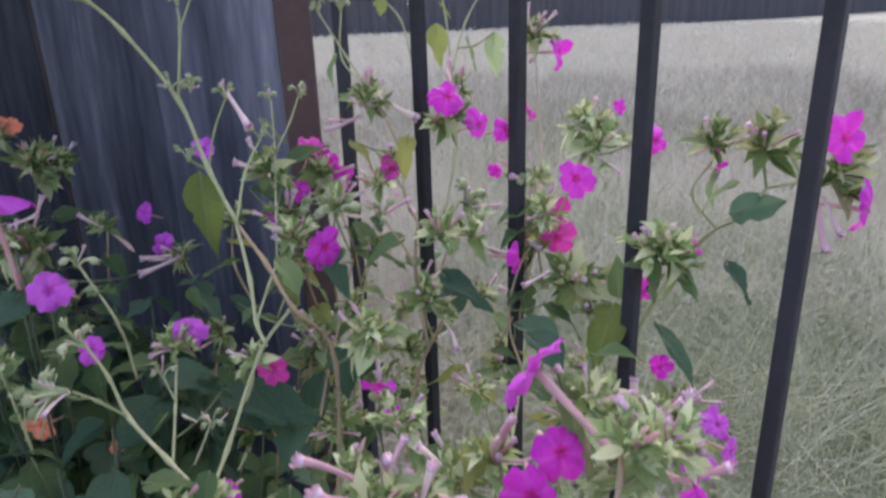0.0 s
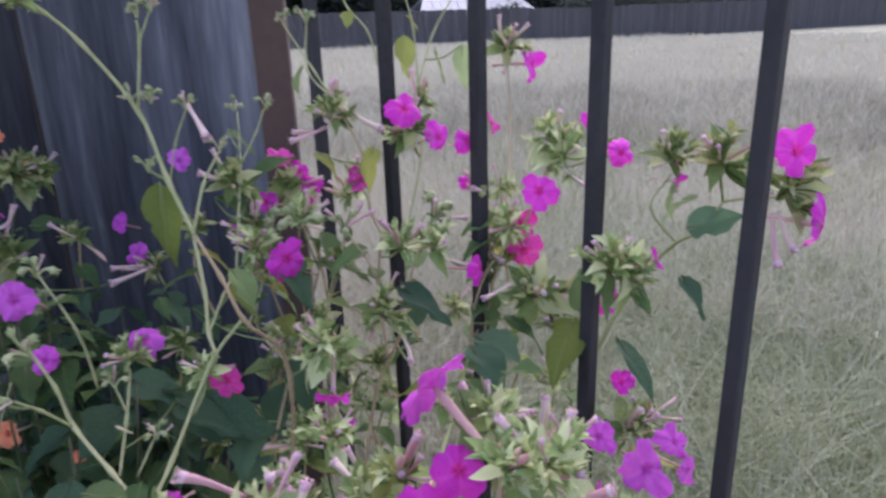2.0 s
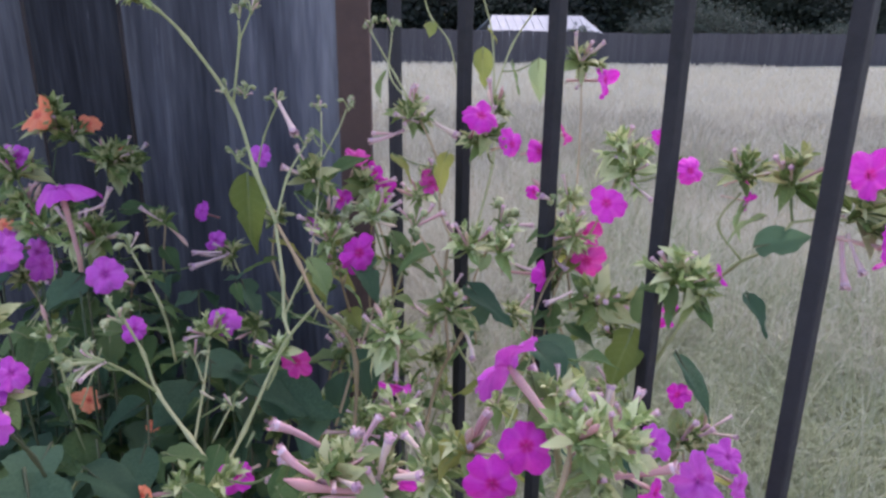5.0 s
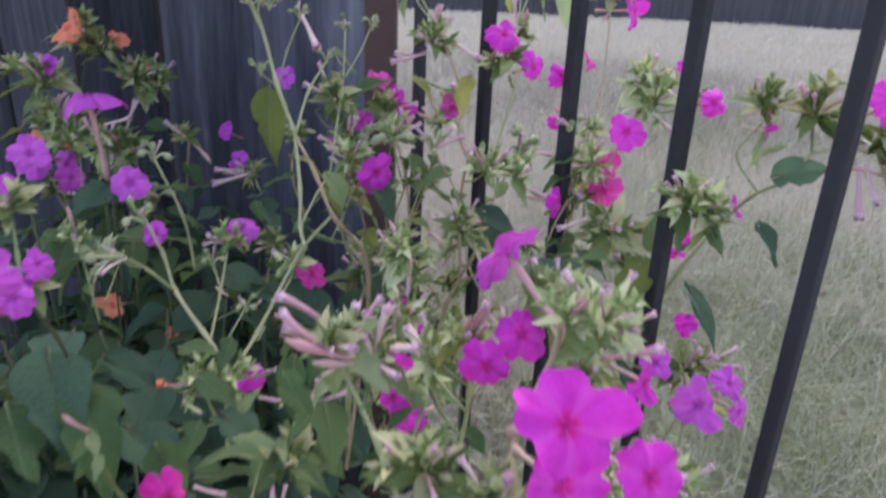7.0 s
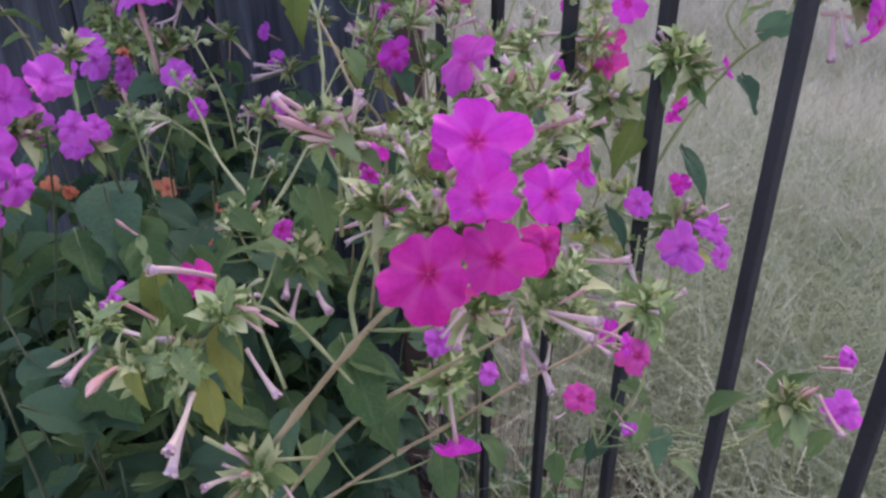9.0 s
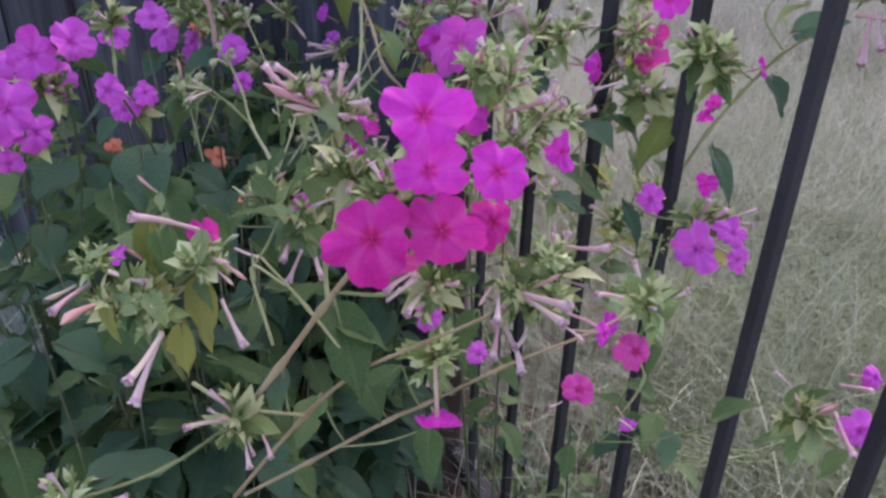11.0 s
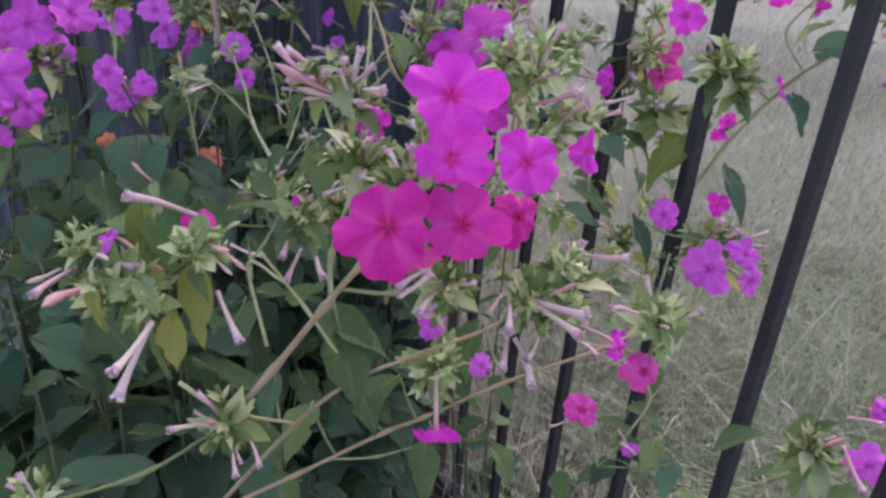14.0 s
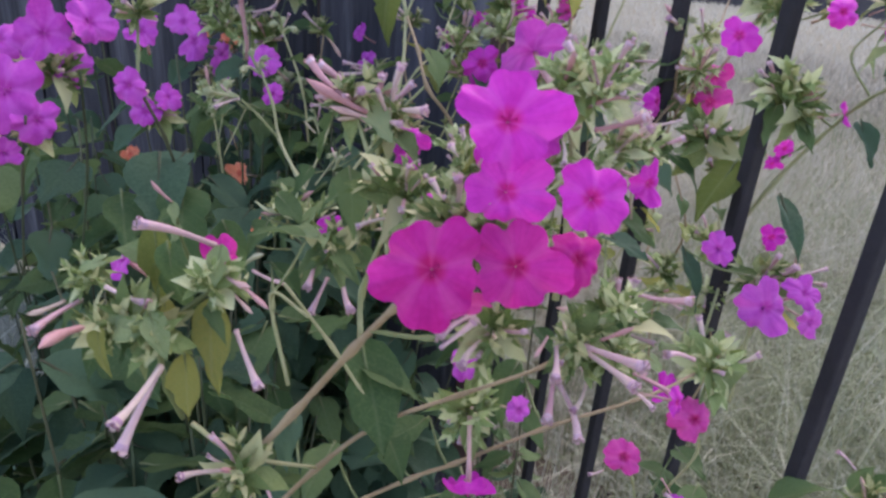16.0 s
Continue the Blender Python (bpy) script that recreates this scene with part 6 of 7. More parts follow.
leaf(plant_b, (-0.040, 0.205, 0.843), (-0.01, -0.01, -0.01), 0.013, "mid", 0)
leaf(plant_b, (-0.020, 0.204, 0.876), (0.02, -0.00, -0.00), 0.020, "mid", 0)
leaf(plant_b, (-0.072, 0.220, 0.809), (-0.02, -0.01, 0.01), 0.023, "mid", 0)
leaf(plant_b, (-0.077, 0.209, 0.794), (0.02, 0.00, -0.01), 0.021, "mid", 0)
leaf(plant_b, (0.010, 0.193, 0.869), (-0.01, -0.01, -0.00), 0.016, "mid", 0)
leaf(plant_b, (0.039, 0.276, 0.729), (-0.01, -0.02, -0.03), 0.034, "mid", 0)
leaf(plant_b, (0.049, 0.237, 0.905), (0.01, -0.01, -0.02), 0.027, "pale", 0)
leaf(plant_b, (0.069, 0.262, 0.904), (0.01, -0.01, 0.01), 0.019, "mid", 0)
leaf(plant_b, (0.157, 0.357, 0.728), (-0.00, -0.03, -0.01), 0.028, "pale", 0)
leaf(plant_b, (-0.214, 0.277, 0.804), (0.03, -0.04, -0.02), 0.056, "dark", 0)
leaf(plant_b, (-0.191, 0.271, 0.792), (0.03, -0.04, -0.02), 0.054, "mid", 0)
leaf(plant_b, (-0.170, 0.278, 0.763), (0.04, -0.02, -0.01), 0.045, "dark", 0)
leaf(plant_b, (-0.224, 0.253, 0.785), (0.03, -0.03, -0.02), 0.044, "mid", 0)
leaf(plant_b, (-0.208, 0.323, 0.781), (0.04, -0.01, -0.01), 0.038, "dark", 0)
leaf(plant_b, (-0.129, 0.312, 0.757), (0.03, -0.02, -0.00), 0.036, "dark", 0)
leaf(plant_b, (-0.170, 0.347, 0.781), (0.03, -0.00, -0.00), 0.028, "mid", 0)
leaf(plant_b, (-0.231, 0.317, 0.798), (0.00, -0.04, -0.01), 0.037, "dark", 0)
leaf(plant_b, (-0.172, 0.311, 0.769), (0.00, -0.04, -0.01), 0.038, "dark", 0)
leaf(plant_b, (-0.094, 0.295, 0.750), (0.03, -0.01, -0.01), 0.035, "dark", 0)
h = head(plant_b, (-0.004, 0.293, 0.815), 0.035, "pale", (0.35, -0.53, 0.78), 3, 0.025, 1)
flower(h, (-0.001, 0.218, 0.842), (-0.3, -0.85, 0.4), 0.0105, "magenta")
h = head(plant_b, (-0.018, 0.312, 0.839), 0.032, "pale", (0.31, -0.43, 0.85), 4, 0.022, 1)
h = head(plant_b, (-0.045, 0.307, 0.815), 0.028, "pale", (0.08, -0.65, 0.76), 4, 0.022, 1)
h = head(plant_b, (-0.071, 0.295, 0.786), 0.026, "green", (-0.17, -0.67, 0.72), 4, 0.03, 1)
bud(h, (-0.018, 0.312, 0.839), (-0.025, 0.310, 0.852))
leaf(plant_b, (-0.074, 0.286, 0.817), (0.00, -0.02, -0.02), 0.029, "mid", 0)
leaf(plant_b, (-0.051, 0.281, 0.815), (-0.01, -0.01, -0.01), 0.019, "pale", 0)
leaf(plant_b, (0.018, 0.254, 0.867), (-0.01, -0.02, -0.01), 0.023, "yellow", 0)
flower(h, (-0.103, 0.198, 0.798), (0.3, -0.6, 0.72), 0.0135, "rose")
flower(h, (-0.128, 0.159, 0.807), (-0.47, -0.56, 0.68), 0.0138, "violet")
plant_e = thing("four_o_clock_plant", (0.44, 0.46, 0), "low four-o'clock plant with magenta flowers growing beside the metal fence", "plant", "flowering plants")
h = head(plant_e, (0.282, 0.431, 0.596), 0.050, "green", (0.13, -0.50, 0.86), 4, 0.03, 1)
flower(h, (0.316, 0.403, 0.617), (-0.26, -0.87, 0.42), 0.0169, "violet")
flower(h, (0.325, 0.440, 0.643), (0.37, -0.76, 0.53), 0.0113, "violet")
bud(h, (0.298, 0.412, 0.622), (0.312, 0.384, 0.607))
bud(h, (0.270, 0.446, 0.615), (0.255, 0.444, 0.626))
bud(h, (0.303, 0.440, 0.630), (0.322, 0.427, 0.639))
stem(plant_e, [(0.336, 0.519, 0.422), (0.314, 0.477, 0.525), (0.295, 0.436, 0.602)], 0.002, 0.0015)
stem(plant_e, [(0.262, 0.472, 0.502), (0.276, 0.459, 0.539), (0.290, 0.439, 0.586)], 0.0015, 0.0012)
leaf(plant_e, (0.280, 0.423, 0.585), (-0.01, -0.01, -0.02), 0.023, "mid", 0)
leaf(plant_e, (0.291, 0.423, 0.589), (0.00, -0.02, -0.02), 0.027, "pale", 0)
leaf(plant_e, (0.272, 0.439, 0.604), (0.01, 0.01, 0.02), 0.022, "mid", 0)
leaf(plant_e, (0.286, 0.444, 0.600), (0.01, 0.00, 0.03), 0.028, "mid", 0)
leaf(plant_e, (0.284, 0.462, 0.546), (-0.03, 0.01, 0.00), 0.030, "mid", 0)
leaf(plant_e, (0.193, 0.370, 0.570), (0.01, -0.02, 0.01), 0.025, "pale", 0)
leaf(plant_e, (0.146, 0.405, 0.613), (0.02, -0.02, 0.00), 0.029, "mid", 0)
leaf(plant_e, (0.141, 0.393, 0.596), (-0.02, 0.01, 0.01), 0.025, "mid", 0)
leaf(plant_e, (0.138, 0.450, 0.540), (0.03, -0.02, 0.00), 0.037, "mid", 0)
leaf(plant_e, (0.168, 0.452, 0.543), (-0.01, -0.04, -0.01), 0.042, "mid", 0)
leaf(plant_e, (0.185, 0.429, 0.547), (-0.01, -0.04, -0.02), 0.029, "dark", 0)
leaf(plant_e, (0.133, 0.452, 0.509), (-0.02, -0.04, -0.01), 0.029, "dark", 0)
leaf(plant_e, (0.211, 0.378, 0.616), (0.02, 0.00, 0.03), 0.038, "mid", 0)
leaf(plant_e, (0.291, 0.453, 0.570), (-0.02, -0.01, -0.03), 0.037, "mid", 0)
leaf(plant_e, (0.317, 0.423, 0.574), (-0.02, -0.01, -0.02), 0.029, "mid", 0)

plant_f = thing("leafy_plant", (-0.2, 0.42, 0), "dense dark green four-o'clock foliage at the foot of the wooden fence", "plant", "flowering plants")
plant_g = thing("leafy_plant", (-0.3, 0.25, 0), "broad dark green leaves of a four-o'clock plant near the fence", "plant", "flowering plants")
plant_l = thing("leafy_plant", (-0.12, 0.55, 0), "leafy green stems growing in front of the corner post", "plant", "flowering plants")
plant_k = thing("leafy_plant", (-0.27, 0.57, 0), "dark green leaves crowding the corner of the fences", "plant", "flowering plants")
plant_j = thing("leafy_plant", (-0.26, 0.36, 0), "thick mass of dark green leaves between the flowering stems", "plant", "flowering plants")
plant_i = thing("leafy_plant", (-0.45, 0.34, 0), "tall dense green foliage of a four-o'clock plant", "plant", "flowering plants")
plant_m = thing("weed", (0.0, 0.82, 0), "low green broad-leaved weeds at the foot of the metal fence", "plant", "flowering plants")
plant_h = thing("leafy_plant", (-0.52, 0.55, 0), "dark heart-shaped leaves of a plant along the wooden fence", "plant", "flowering plants")


def leafy_body():
    """The lower leafy growth of each plant, rising from its base."""
    for plant, base, tops, kind, size, reach in (
        (plant_c, (-0.35, 0.52, 0.0), 27, "dark", 0.08, (0.17, 0.15, 0.88)),
        (plant_h, (-0.56, 0.62, 0.0), 28, "dark", 0.095, (0.2, 0.15, 0.84)),
        (plant_i, (-0.45, 0.38, 0.0), 28, "dark", 0.092, (0.17, 0.15, 0.82)),
        (plant_j, (-0.26, 0.36, 0.0), 26, "dark", 0.08, (0.13, 0.12, 0.76)),
        (plant_g, (-0.27, 0.24, 0.0), 29, "dark", 0.082, (0.17, 0.12, 0.72)),
        (plant_f, (-0.225, 0.33, 0.0), 24, "dark", 0.075, (0.1, 0.1, 0.64)),
        (plant_k, (-0.27, 0.57, 0.0), 26, "dark", 0.07, (0.15, 0.1, 0.82)),
        (plant_l, (-0.19, 0.55, 0.0), 18, "dark", 0.062, (0.13, 0.1, 0.76)),
        (plant_l, (0.0, 0.56, 0.0), 3, "mid", 0.04, (0.09, 0.07, 0.84)),
        (plant_m, (0.02, 0.84, 0.0), 7, "dark", 0.055, (0.2, 0.08, 0.18)),
        (plant_m, (0.2, 0.68, 0.0), 5, "dark", 0.06, (0.18, 0.08, 0.22)),
        (plant_d, (0.12, 0.47, 0.0), 3, "mid", 0.042, (0.08, 0.07, 0.55)),
    ):
        for _ in range(tops):
            a, r = pick.uniform(0, 2 * math.pi), math.sqrt(pick.random())
            x, y = base[0] + math.cos(a) * r * reach[0], base[1] + math.sin(a) * r * reach[1]
            z = reach[2] * pick.uniform(0.72, 1.05) * (1 - 0.15 * r)
            foot = (base[0] + (x - base[0]) * 0.25, base[1] + (y - base[1]) * 0.25, -0.01)
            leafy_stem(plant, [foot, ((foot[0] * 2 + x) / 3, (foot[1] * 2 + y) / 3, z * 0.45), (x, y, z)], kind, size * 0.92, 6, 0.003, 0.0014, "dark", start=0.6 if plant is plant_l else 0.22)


leafy_body()

# dark leaves that reach up along the wooden fence
for p in ((-0.30, 0.615, 0.80), (-0.318, 0.592, 0.785), (-0.268, 0.614, 0.785), (-0.368, 0.639, 0.79), (-0.224, 0.603, 0.80), (-0.335, 0.63, 0.755), (-0.40, 0.66, 0.80), (-0.245, 0.62, 0.76), (-0.445, 0.70, 0.84), (-0.395, 0.70, 0.84), (-0.49, 0.70, 0.81), (-0.425, 0.68, 0.79)):
    leafy_stem(plant_k, [(-0.27 + (p[0] + 0.27) * 0.5, 0.57 + (p[1] - 0.57) * 0.5, 0.45), (p[0], p[1] - 0.01, 0.66), p], "dark", 0.046, 5, 0.0024, 0.0012, "dark", start=0.3)

blade(plant_k, (-0.140, 0.460, 0.766), (-0.086, 0.442, 0.751), (0.2, -0.8, 0.55), "dark", 1.0)
stem(plant_k, [(-0.19, 0.51, 0.66), (-0.165, 0.48, 0.74), (-0.140, 0.460, 0.766)], 0.0016, 0.0013, "dark")

# side twigs that carry the heads and leaves
stem(plant_a, [(-0.171, 0.539, 0.924), (-0.176, 0.532, 0.929), (-0.181, 0.526, 0.936)], 0.00156, 0.0013, 'twig')
stem(plant_a, [(-0.228, 0.519, 1.048), (-0.236, 0.515, 1.052), (-0.243, 0.511, 1.058)], 0.00156, 0.0013, 'twig')
stem(plant_a, [(-0.211, 0.374, 0.825), (-0.216, 0.369, 0.828), (-0.222, 0.365, 0.835)], 0.00156, 0.0013, 'twig')
stem(plant_a, [(-0.183, 0.441, 0.803), (-0.185, 0.447, 0.807), (-0.187, 0.454, 0.814)], 0.00156, 0.0013, 'twig')
stem(plant_a, [(-0.391, 0.646, 0.795), (-0.318, 0.650, 0.790), (-0.245, 0.654, 0.809)], 0.00156, 0.0013, 'twig')
stem(plant_a, [(-0.121, 0.514, 0.858), (-0.116, 0.527, 0.859), (-0.112, 0.540, 0.865)], 0.00156, 0.0013, 'twig')
stem(plant_a, [(-0.070, 0.580, 0.830), (-0.084, 0.607, 0.853), (-0.099, 0.635, 0.890)], 0.00156, 0.0013, 'twig')
stem(plant_a, [(-0.127, 0.564, 0.899), (-0.132, 0.576, 0.902), (-0.137, 0.588, 0.908)], 0.00156, 0.0013, 'twig')
stem(plant_a, [(-0.038, 0.604, 0.948), (-0.045, 0.605, 0.953), (-0.052, 0.605, 0.961)], 0.00156, 0.0013, 'twig')
stem(plant_a, [(-0.022, 0.584, 0.889), (-0.028, 0.605, 0.891), (-0.034, 0.627, 0.901)], 0.00156, 0.0013, 'twig')
stem(plant_a, [(0.023, 0.584, 0.927), (0.020, 0.564, 0.937), (0.017, 0.544, 0.956)], 0.00156, 0.0013, 'twig')
stem(plant_a, [(0.023, 0.605, 0.951), (0.023, 0.593, 0.959), (0.023, 0.582, 0.972)], 0.00156, 0.0013, 'twig')
stem(plant_a, [(0.132, 0.586, 0.923), (0.133, 0.592, 0.929), (0.133, 0.599, 0.938)], 0.00156, 0.0013, 'twig')
stem(plant_a, [(0.128, 0.582, 0.914), (0.135, 0.583, 0.917), (0.142, 0.584, 0.923)], 0.00156, 0.0013, 'twig')
stem(plant_a, [(0.128, 0.582, 0.914), (0.155, 0.590, 0.915), (0.183, 0.597, 0.926)], 0.00156, 0.0013, 'twig')
stem(plant_a, [(0.082, 0.566, 0.853), (0.087, 0.581, 0.855), (0.092, 0.596, 0.862)], 0.00156, 0.0013, 'twig')
stem(plant_d, [(0.230, 0.462, 0.916), (0.230, 0.468, 0.926), (0.230, 0.473, 0.940)], 0.00156, 0.0013, 'twig')
stem(plant_d, [(0.152, 0.509, 0.849), (0.158, 0.506, 0.853), (0.164, 0.503, 0.859)], 0.00156, 0.0013, 'twig')
stem(plant_d, [(0.193, 0.495, 0.854), (0.184, 0.502, 0.859), (0.175, 0.509, 0.867)], 0.00156, 0.0013, 'twig')
stem(plant_a, [(0.074, 0.546, 0.836), (0.053, 0.541, 0.845), (0.032, 0.536, 0.862)], 0.00156, 0.0013, 'twig')
stem(plant_a, [(-0.012, 0.557, 0.849), (-0.003, 0.542, 0.855), (0.007, 0.526, 0.867)], 0.00156, 0.0013, 'twig')
stem(plant_a, [(0.150, 0.507, 0.810), (0.131, 0.517, 0.813), (0.112, 0.527, 0.824)], 0.00156, 0.0013, 'twig')
stem(plant_a, [(0.009, 0.497, 0.819), (0.002, 0.489, 0.824), (-0.004, 0.480, 0.832)], 0.00156, 0.0013, 'twig')
stem(plant_a, [(-0.073, 0.454, 0.796), (-0.060, 0.460, 0.802), (-0.048, 0.467, 0.813)], 0.00156, 0.0013, 'twig')
stem(plant_a, [(-0.127, 0.407, 0.797), (-0.127, 0.426, 0.800), (-0.128, 0.445, 0.808)], 0.00156, 0.0013, 'twig')
stem(plant_a, [(-0.152, 0.507, 0.909), (-0.167, 0.523, 0.911), (-0.182, 0.538, 0.920)], 0.0012, 0.001, 'twig')
stem(plant_a, [(-0.071, 0.576, 0.827), (-0.082, 0.565, 0.836), (-0.093, 0.553, 0.853)], 0.0012, 0.001, 'twig')
stem(plant_a, [(0.010, 0.499, 0.822), (0.009, 0.505, 0.831), (0.007, 0.510, 0.844)], 0.0012, 0.001, 'twig')
stem(plant_a, [(-0.012, 0.534, 0.816), (0.003, 0.531, 0.819), (0.018, 0.527, 0.827)], 0.0012, 0.001, 'twig')
stem(plant_a, [(-0.121, 0.461, 0.847), (-0.118, 0.473, 0.850), (-0.114, 0.484, 0.858)], 0.0012, 0.001, 'twig')
stem(plant_a, [(-0.177, 0.403, 0.773), (-0.166, 0.426, 0.774), (-0.155, 0.448, 0.783)], 0.0012, 0.001, 'twig')
stem(plant_a, [(-0.091, 0.473, 0.746), (-0.120, 0.471, 0.752), (-0.150, 0.468, 0.768)], 0.0012, 0.001, 'twig')
stem(plant_a, [(-0.100, 0.497, 0.804), (-0.135, 0.517, 0.804), (-0.170, 0.538, 0.816)], 0.0012, 0.001, 'twig')
stem(plant_a, [(-0.411, 0.657, 0.742), (-0.364, 0.639, 0.740), (-0.317, 0.622, 0.754)], 0.0012, 0.001, 'twig')
stem(plant_a, [(0.064, 0.514, 0.778), (0.063, 0.504, 0.788), (0.062, 0.494, 0.802)], 0.0012, 0.001, 'twig')
stem(plant_a, [(-0.026, 0.600, 0.919), (-0.047, 0.600, 0.922), (-0.068, 0.600, 0.931)], 0.0012, 0.001, 'twig')
stem(plant_a, [(0.028, 0.634, 1.001), (0.044, 0.646, 1.002), (0.060, 0.657, 1.011)], 0.0012, 0.001, 'twig')
stem(plant_a, [(-0.131, 0.598, 0.934), (-0.141, 0.616, 0.937), (-0.151, 0.634, 0.946)], 0.0012, 0.001, 'twig')
stem(plant_a, [(-0.125, 0.550, 0.888), (-0.139, 0.565, 0.888), (-0.153, 0.581, 0.896)], 0.0012, 0.001, 'twig')
stem(plant_a, [(-0.070, 0.580, 0.830), (-0.070, 0.585, 0.843), (-0.069, 0.590, 0.860)], 0.0012, 0.001, 'twig')
stem(plant_a, [(-0.125, 0.550, 0.888), (-0.128, 0.579, 0.888), (-0.132, 0.609, 0.897)], 0.0012, 0.001, 'twig')
stem(plant_a, [(-0.013, 0.548, 0.835), (-0.028, 0.547, 0.838), (-0.043, 0.546, 0.845)], 0.0012, 0.001, 'twig')
stem(plant_a, [(0.008, 0.556, 0.862), (0.016, 0.579, 0.863), (0.025, 0.602, 0.872)], 0.0012, 0.001, 'twig')
stem(plant_a, [(0.063, 0.531, 0.798), (0.075, 0.522, 0.802), (0.086, 0.513, 0.810)], 0.0012, 0.001, 'twig')
stem(plant_b, [(0.061, 0.236, 0.863), (0.075, 0.244, 0.866), (0.088, 0.252, 0.876)], 0.00156, 0.0013, 'twig')
stem(plant_b, [(0.063, 0.235, 0.852), (0.069, 0.235, 0.857), (0.075, 0.234, 0.864)], 0.00156, 0.0013, 'twig')
stem(plant_b, [(0.061, 0.236, 0.866), (0.069, 0.239, 0.869), (0.078, 0.242, 0.876)], 0.00156, 0.0013, 'twig')
stem(plant_b, [(0.025, 0.252, 0.839), (0.017, 0.252, 0.843), (0.009, 0.252, 0.851)], 0.00156, 0.0013, 'twig')
stem(plant_b, [(-0.022, 0.210, 0.861), (-0.017, 0.213, 0.866), (-0.012, 0.216, 0.873)], 0.00156, 0.0013, 'twig')
stem(plant_d, [(0.147, 0.472, 0.730), (0.159, 0.462, 0.735), (0.172, 0.452, 0.746)], 0.00156, 0.0013, 'twig')
stem(plant_c, [(-0.467, 0.722, 0.905), (-0.461, 0.729, 0.908), (-0.455, 0.735, 0.915)], 0.00156, 0.0013, 'twig')
stem(plant_c, [(-0.419, 0.736, 0.871), (-0.421, 0.742, 0.875), (-0.423, 0.748, 0.881)], 0.00156, 0.0013, 'twig')
stem(plant_c, [(-0.419, 0.736, 0.871), (-0.413, 0.747, 0.875), (-0.407, 0.757, 0.883)], 0.00156, 0.0013, 'twig')
stem(plant_c, [(-0.418, 0.618, 0.839), (-0.432, 0.623, 0.845), (-0.447, 0.628, 0.856)], 0.00156, 0.0013, 'twig')
stem(plant_c, [(-0.383, 0.642, 0.816), (-0.377, 0.632, 0.822), (-0.371, 0.622, 0.832)], 0.00156, 0.0013, 'twig')
stem(plant_c, [(-0.378, 0.640, 0.827), (-0.382, 0.627, 0.831), (-0.386, 0.615, 0.840)], 0.00156, 0.0013, 'twig')
stem(plant_c, [(-0.418, 0.618, 0.839), (-0.425, 0.609, 0.865), (-0.431, 0.601, 0.901)], 0.00156, 0.0013, 'twig')
stem(plant_c, [(-0.198, 0.249, 0.864), (-0.206, 0.260, 0.879), (-0.214, 0.271, 0.901)], 0.00156, 0.0013, 'twig')
stem(plant_b, [(0.012, 0.142, 0.818), (0.035, 0.145, 0.820), (0.058, 0.148, 0.829)], 0.00156, 0.0013, 'twig')
stem(plant_b, [(-0.007, 0.171, 0.877), (-0.007, 0.181, 0.880), (-0.007, 0.190, 0.886)], 0.00156, 0.0013, 'twig')
stem(plant_b, [(0.058, 0.184, 0.899), (0.067, 0.188, 0.903), (0.075, 0.192, 0.910)], 0.00156, 0.0013, 'twig')
stem(plant_b, [(0.077, 0.252, 0.773), (0.084, 0.255, 0.776), (0.091, 0.258, 0.782)], 0.00156, 0.0013, 'twig')
stem(plant_b, [(-0.062, 0.155, 0.711), (-0.057, 0.150, 0.714), (-0.052, 0.144, 0.721)], 0.00156, 0.0013, 'twig')
stem(plant_b, [(-0.062, 0.155, 0.711), (-0.075, 0.109, 0.711), (-0.087, 0.062, 0.728)], 0.00156, 0.0013, 'twig')
stem(plant_b, [(0.037, 0.245, 0.693), (0.031, 0.243, 0.704), (0.025, 0.241, 0.720)], 0.00156, 0.0013, 'twig')
stem(plant_b, [(0.144, 0.323, 0.698), (0.145, 0.329, 0.711), (0.146, 0.335, 0.729)], 0.00156, 0.0013, 'twig')
stem(plant_c, [(-0.466, 0.676, 0.803), (-0.483, 0.713, 0.803), (-0.500, 0.750, 0.817)], 0.00156, 0.0013, 'twig')
stem(plant_b, [(-0.021, 0.199, 0.744), (-0.028, 0.210, 0.748), (-0.034, 0.220, 0.757)], 0.0012, 0.001, 'twig')
stem(plant_b, [(-0.002, 0.229, 0.669), (-0.013, 0.231, 0.678), (-0.023, 0.232, 0.693)], 0.0012, 0.001, 'twig')
stem(plant_b, [(0.017, 0.236, 0.681), (0.009, 0.240, 0.689), (0.001, 0.245, 0.702)], 0.0012, 0.001, 'twig')
stem(plant_b, [(-0.044, 0.178, 0.702), (-0.052, 0.188, 0.708), (-0.059, 0.198, 0.718)], 0.0012, 0.001, 'twig')
stem(plant_b, [(-0.030, 0.219, 0.648), (-0.042, 0.224, 0.658), (-0.053, 0.229, 0.674)], 0.0012, 0.001, 'twig')
stem(plant_b, [(0.025, 0.254, 0.830), (0.040, 0.316, 0.832), (0.056, 0.379, 0.854)], 0.0012, 0.001, 'twig')
stem(plant_b, [(0.086, 0.267, 0.779), (0.077, 0.314, 0.777), (0.067, 0.362, 0.792)], 0.0012, 0.001, 'twig')
stem(plant_b, [(0.164, 0.415, 0.763), (0.138, 0.413, 0.764), (0.113, 0.412, 0.774)], 0.0012, 0.001, 'twig')
stem(plant_b, [(-0.035, 0.217, 0.645), (-0.008, 0.232, 0.645), (0.020, 0.246, 0.655)], 0.0012, 0.001, 'twig')
stem(plant_b, [(-0.066, 0.188, 0.791), (-0.067, 0.205, 0.796), (-0.068, 0.222, 0.806)], 0.0012, 0.001, 'twig')
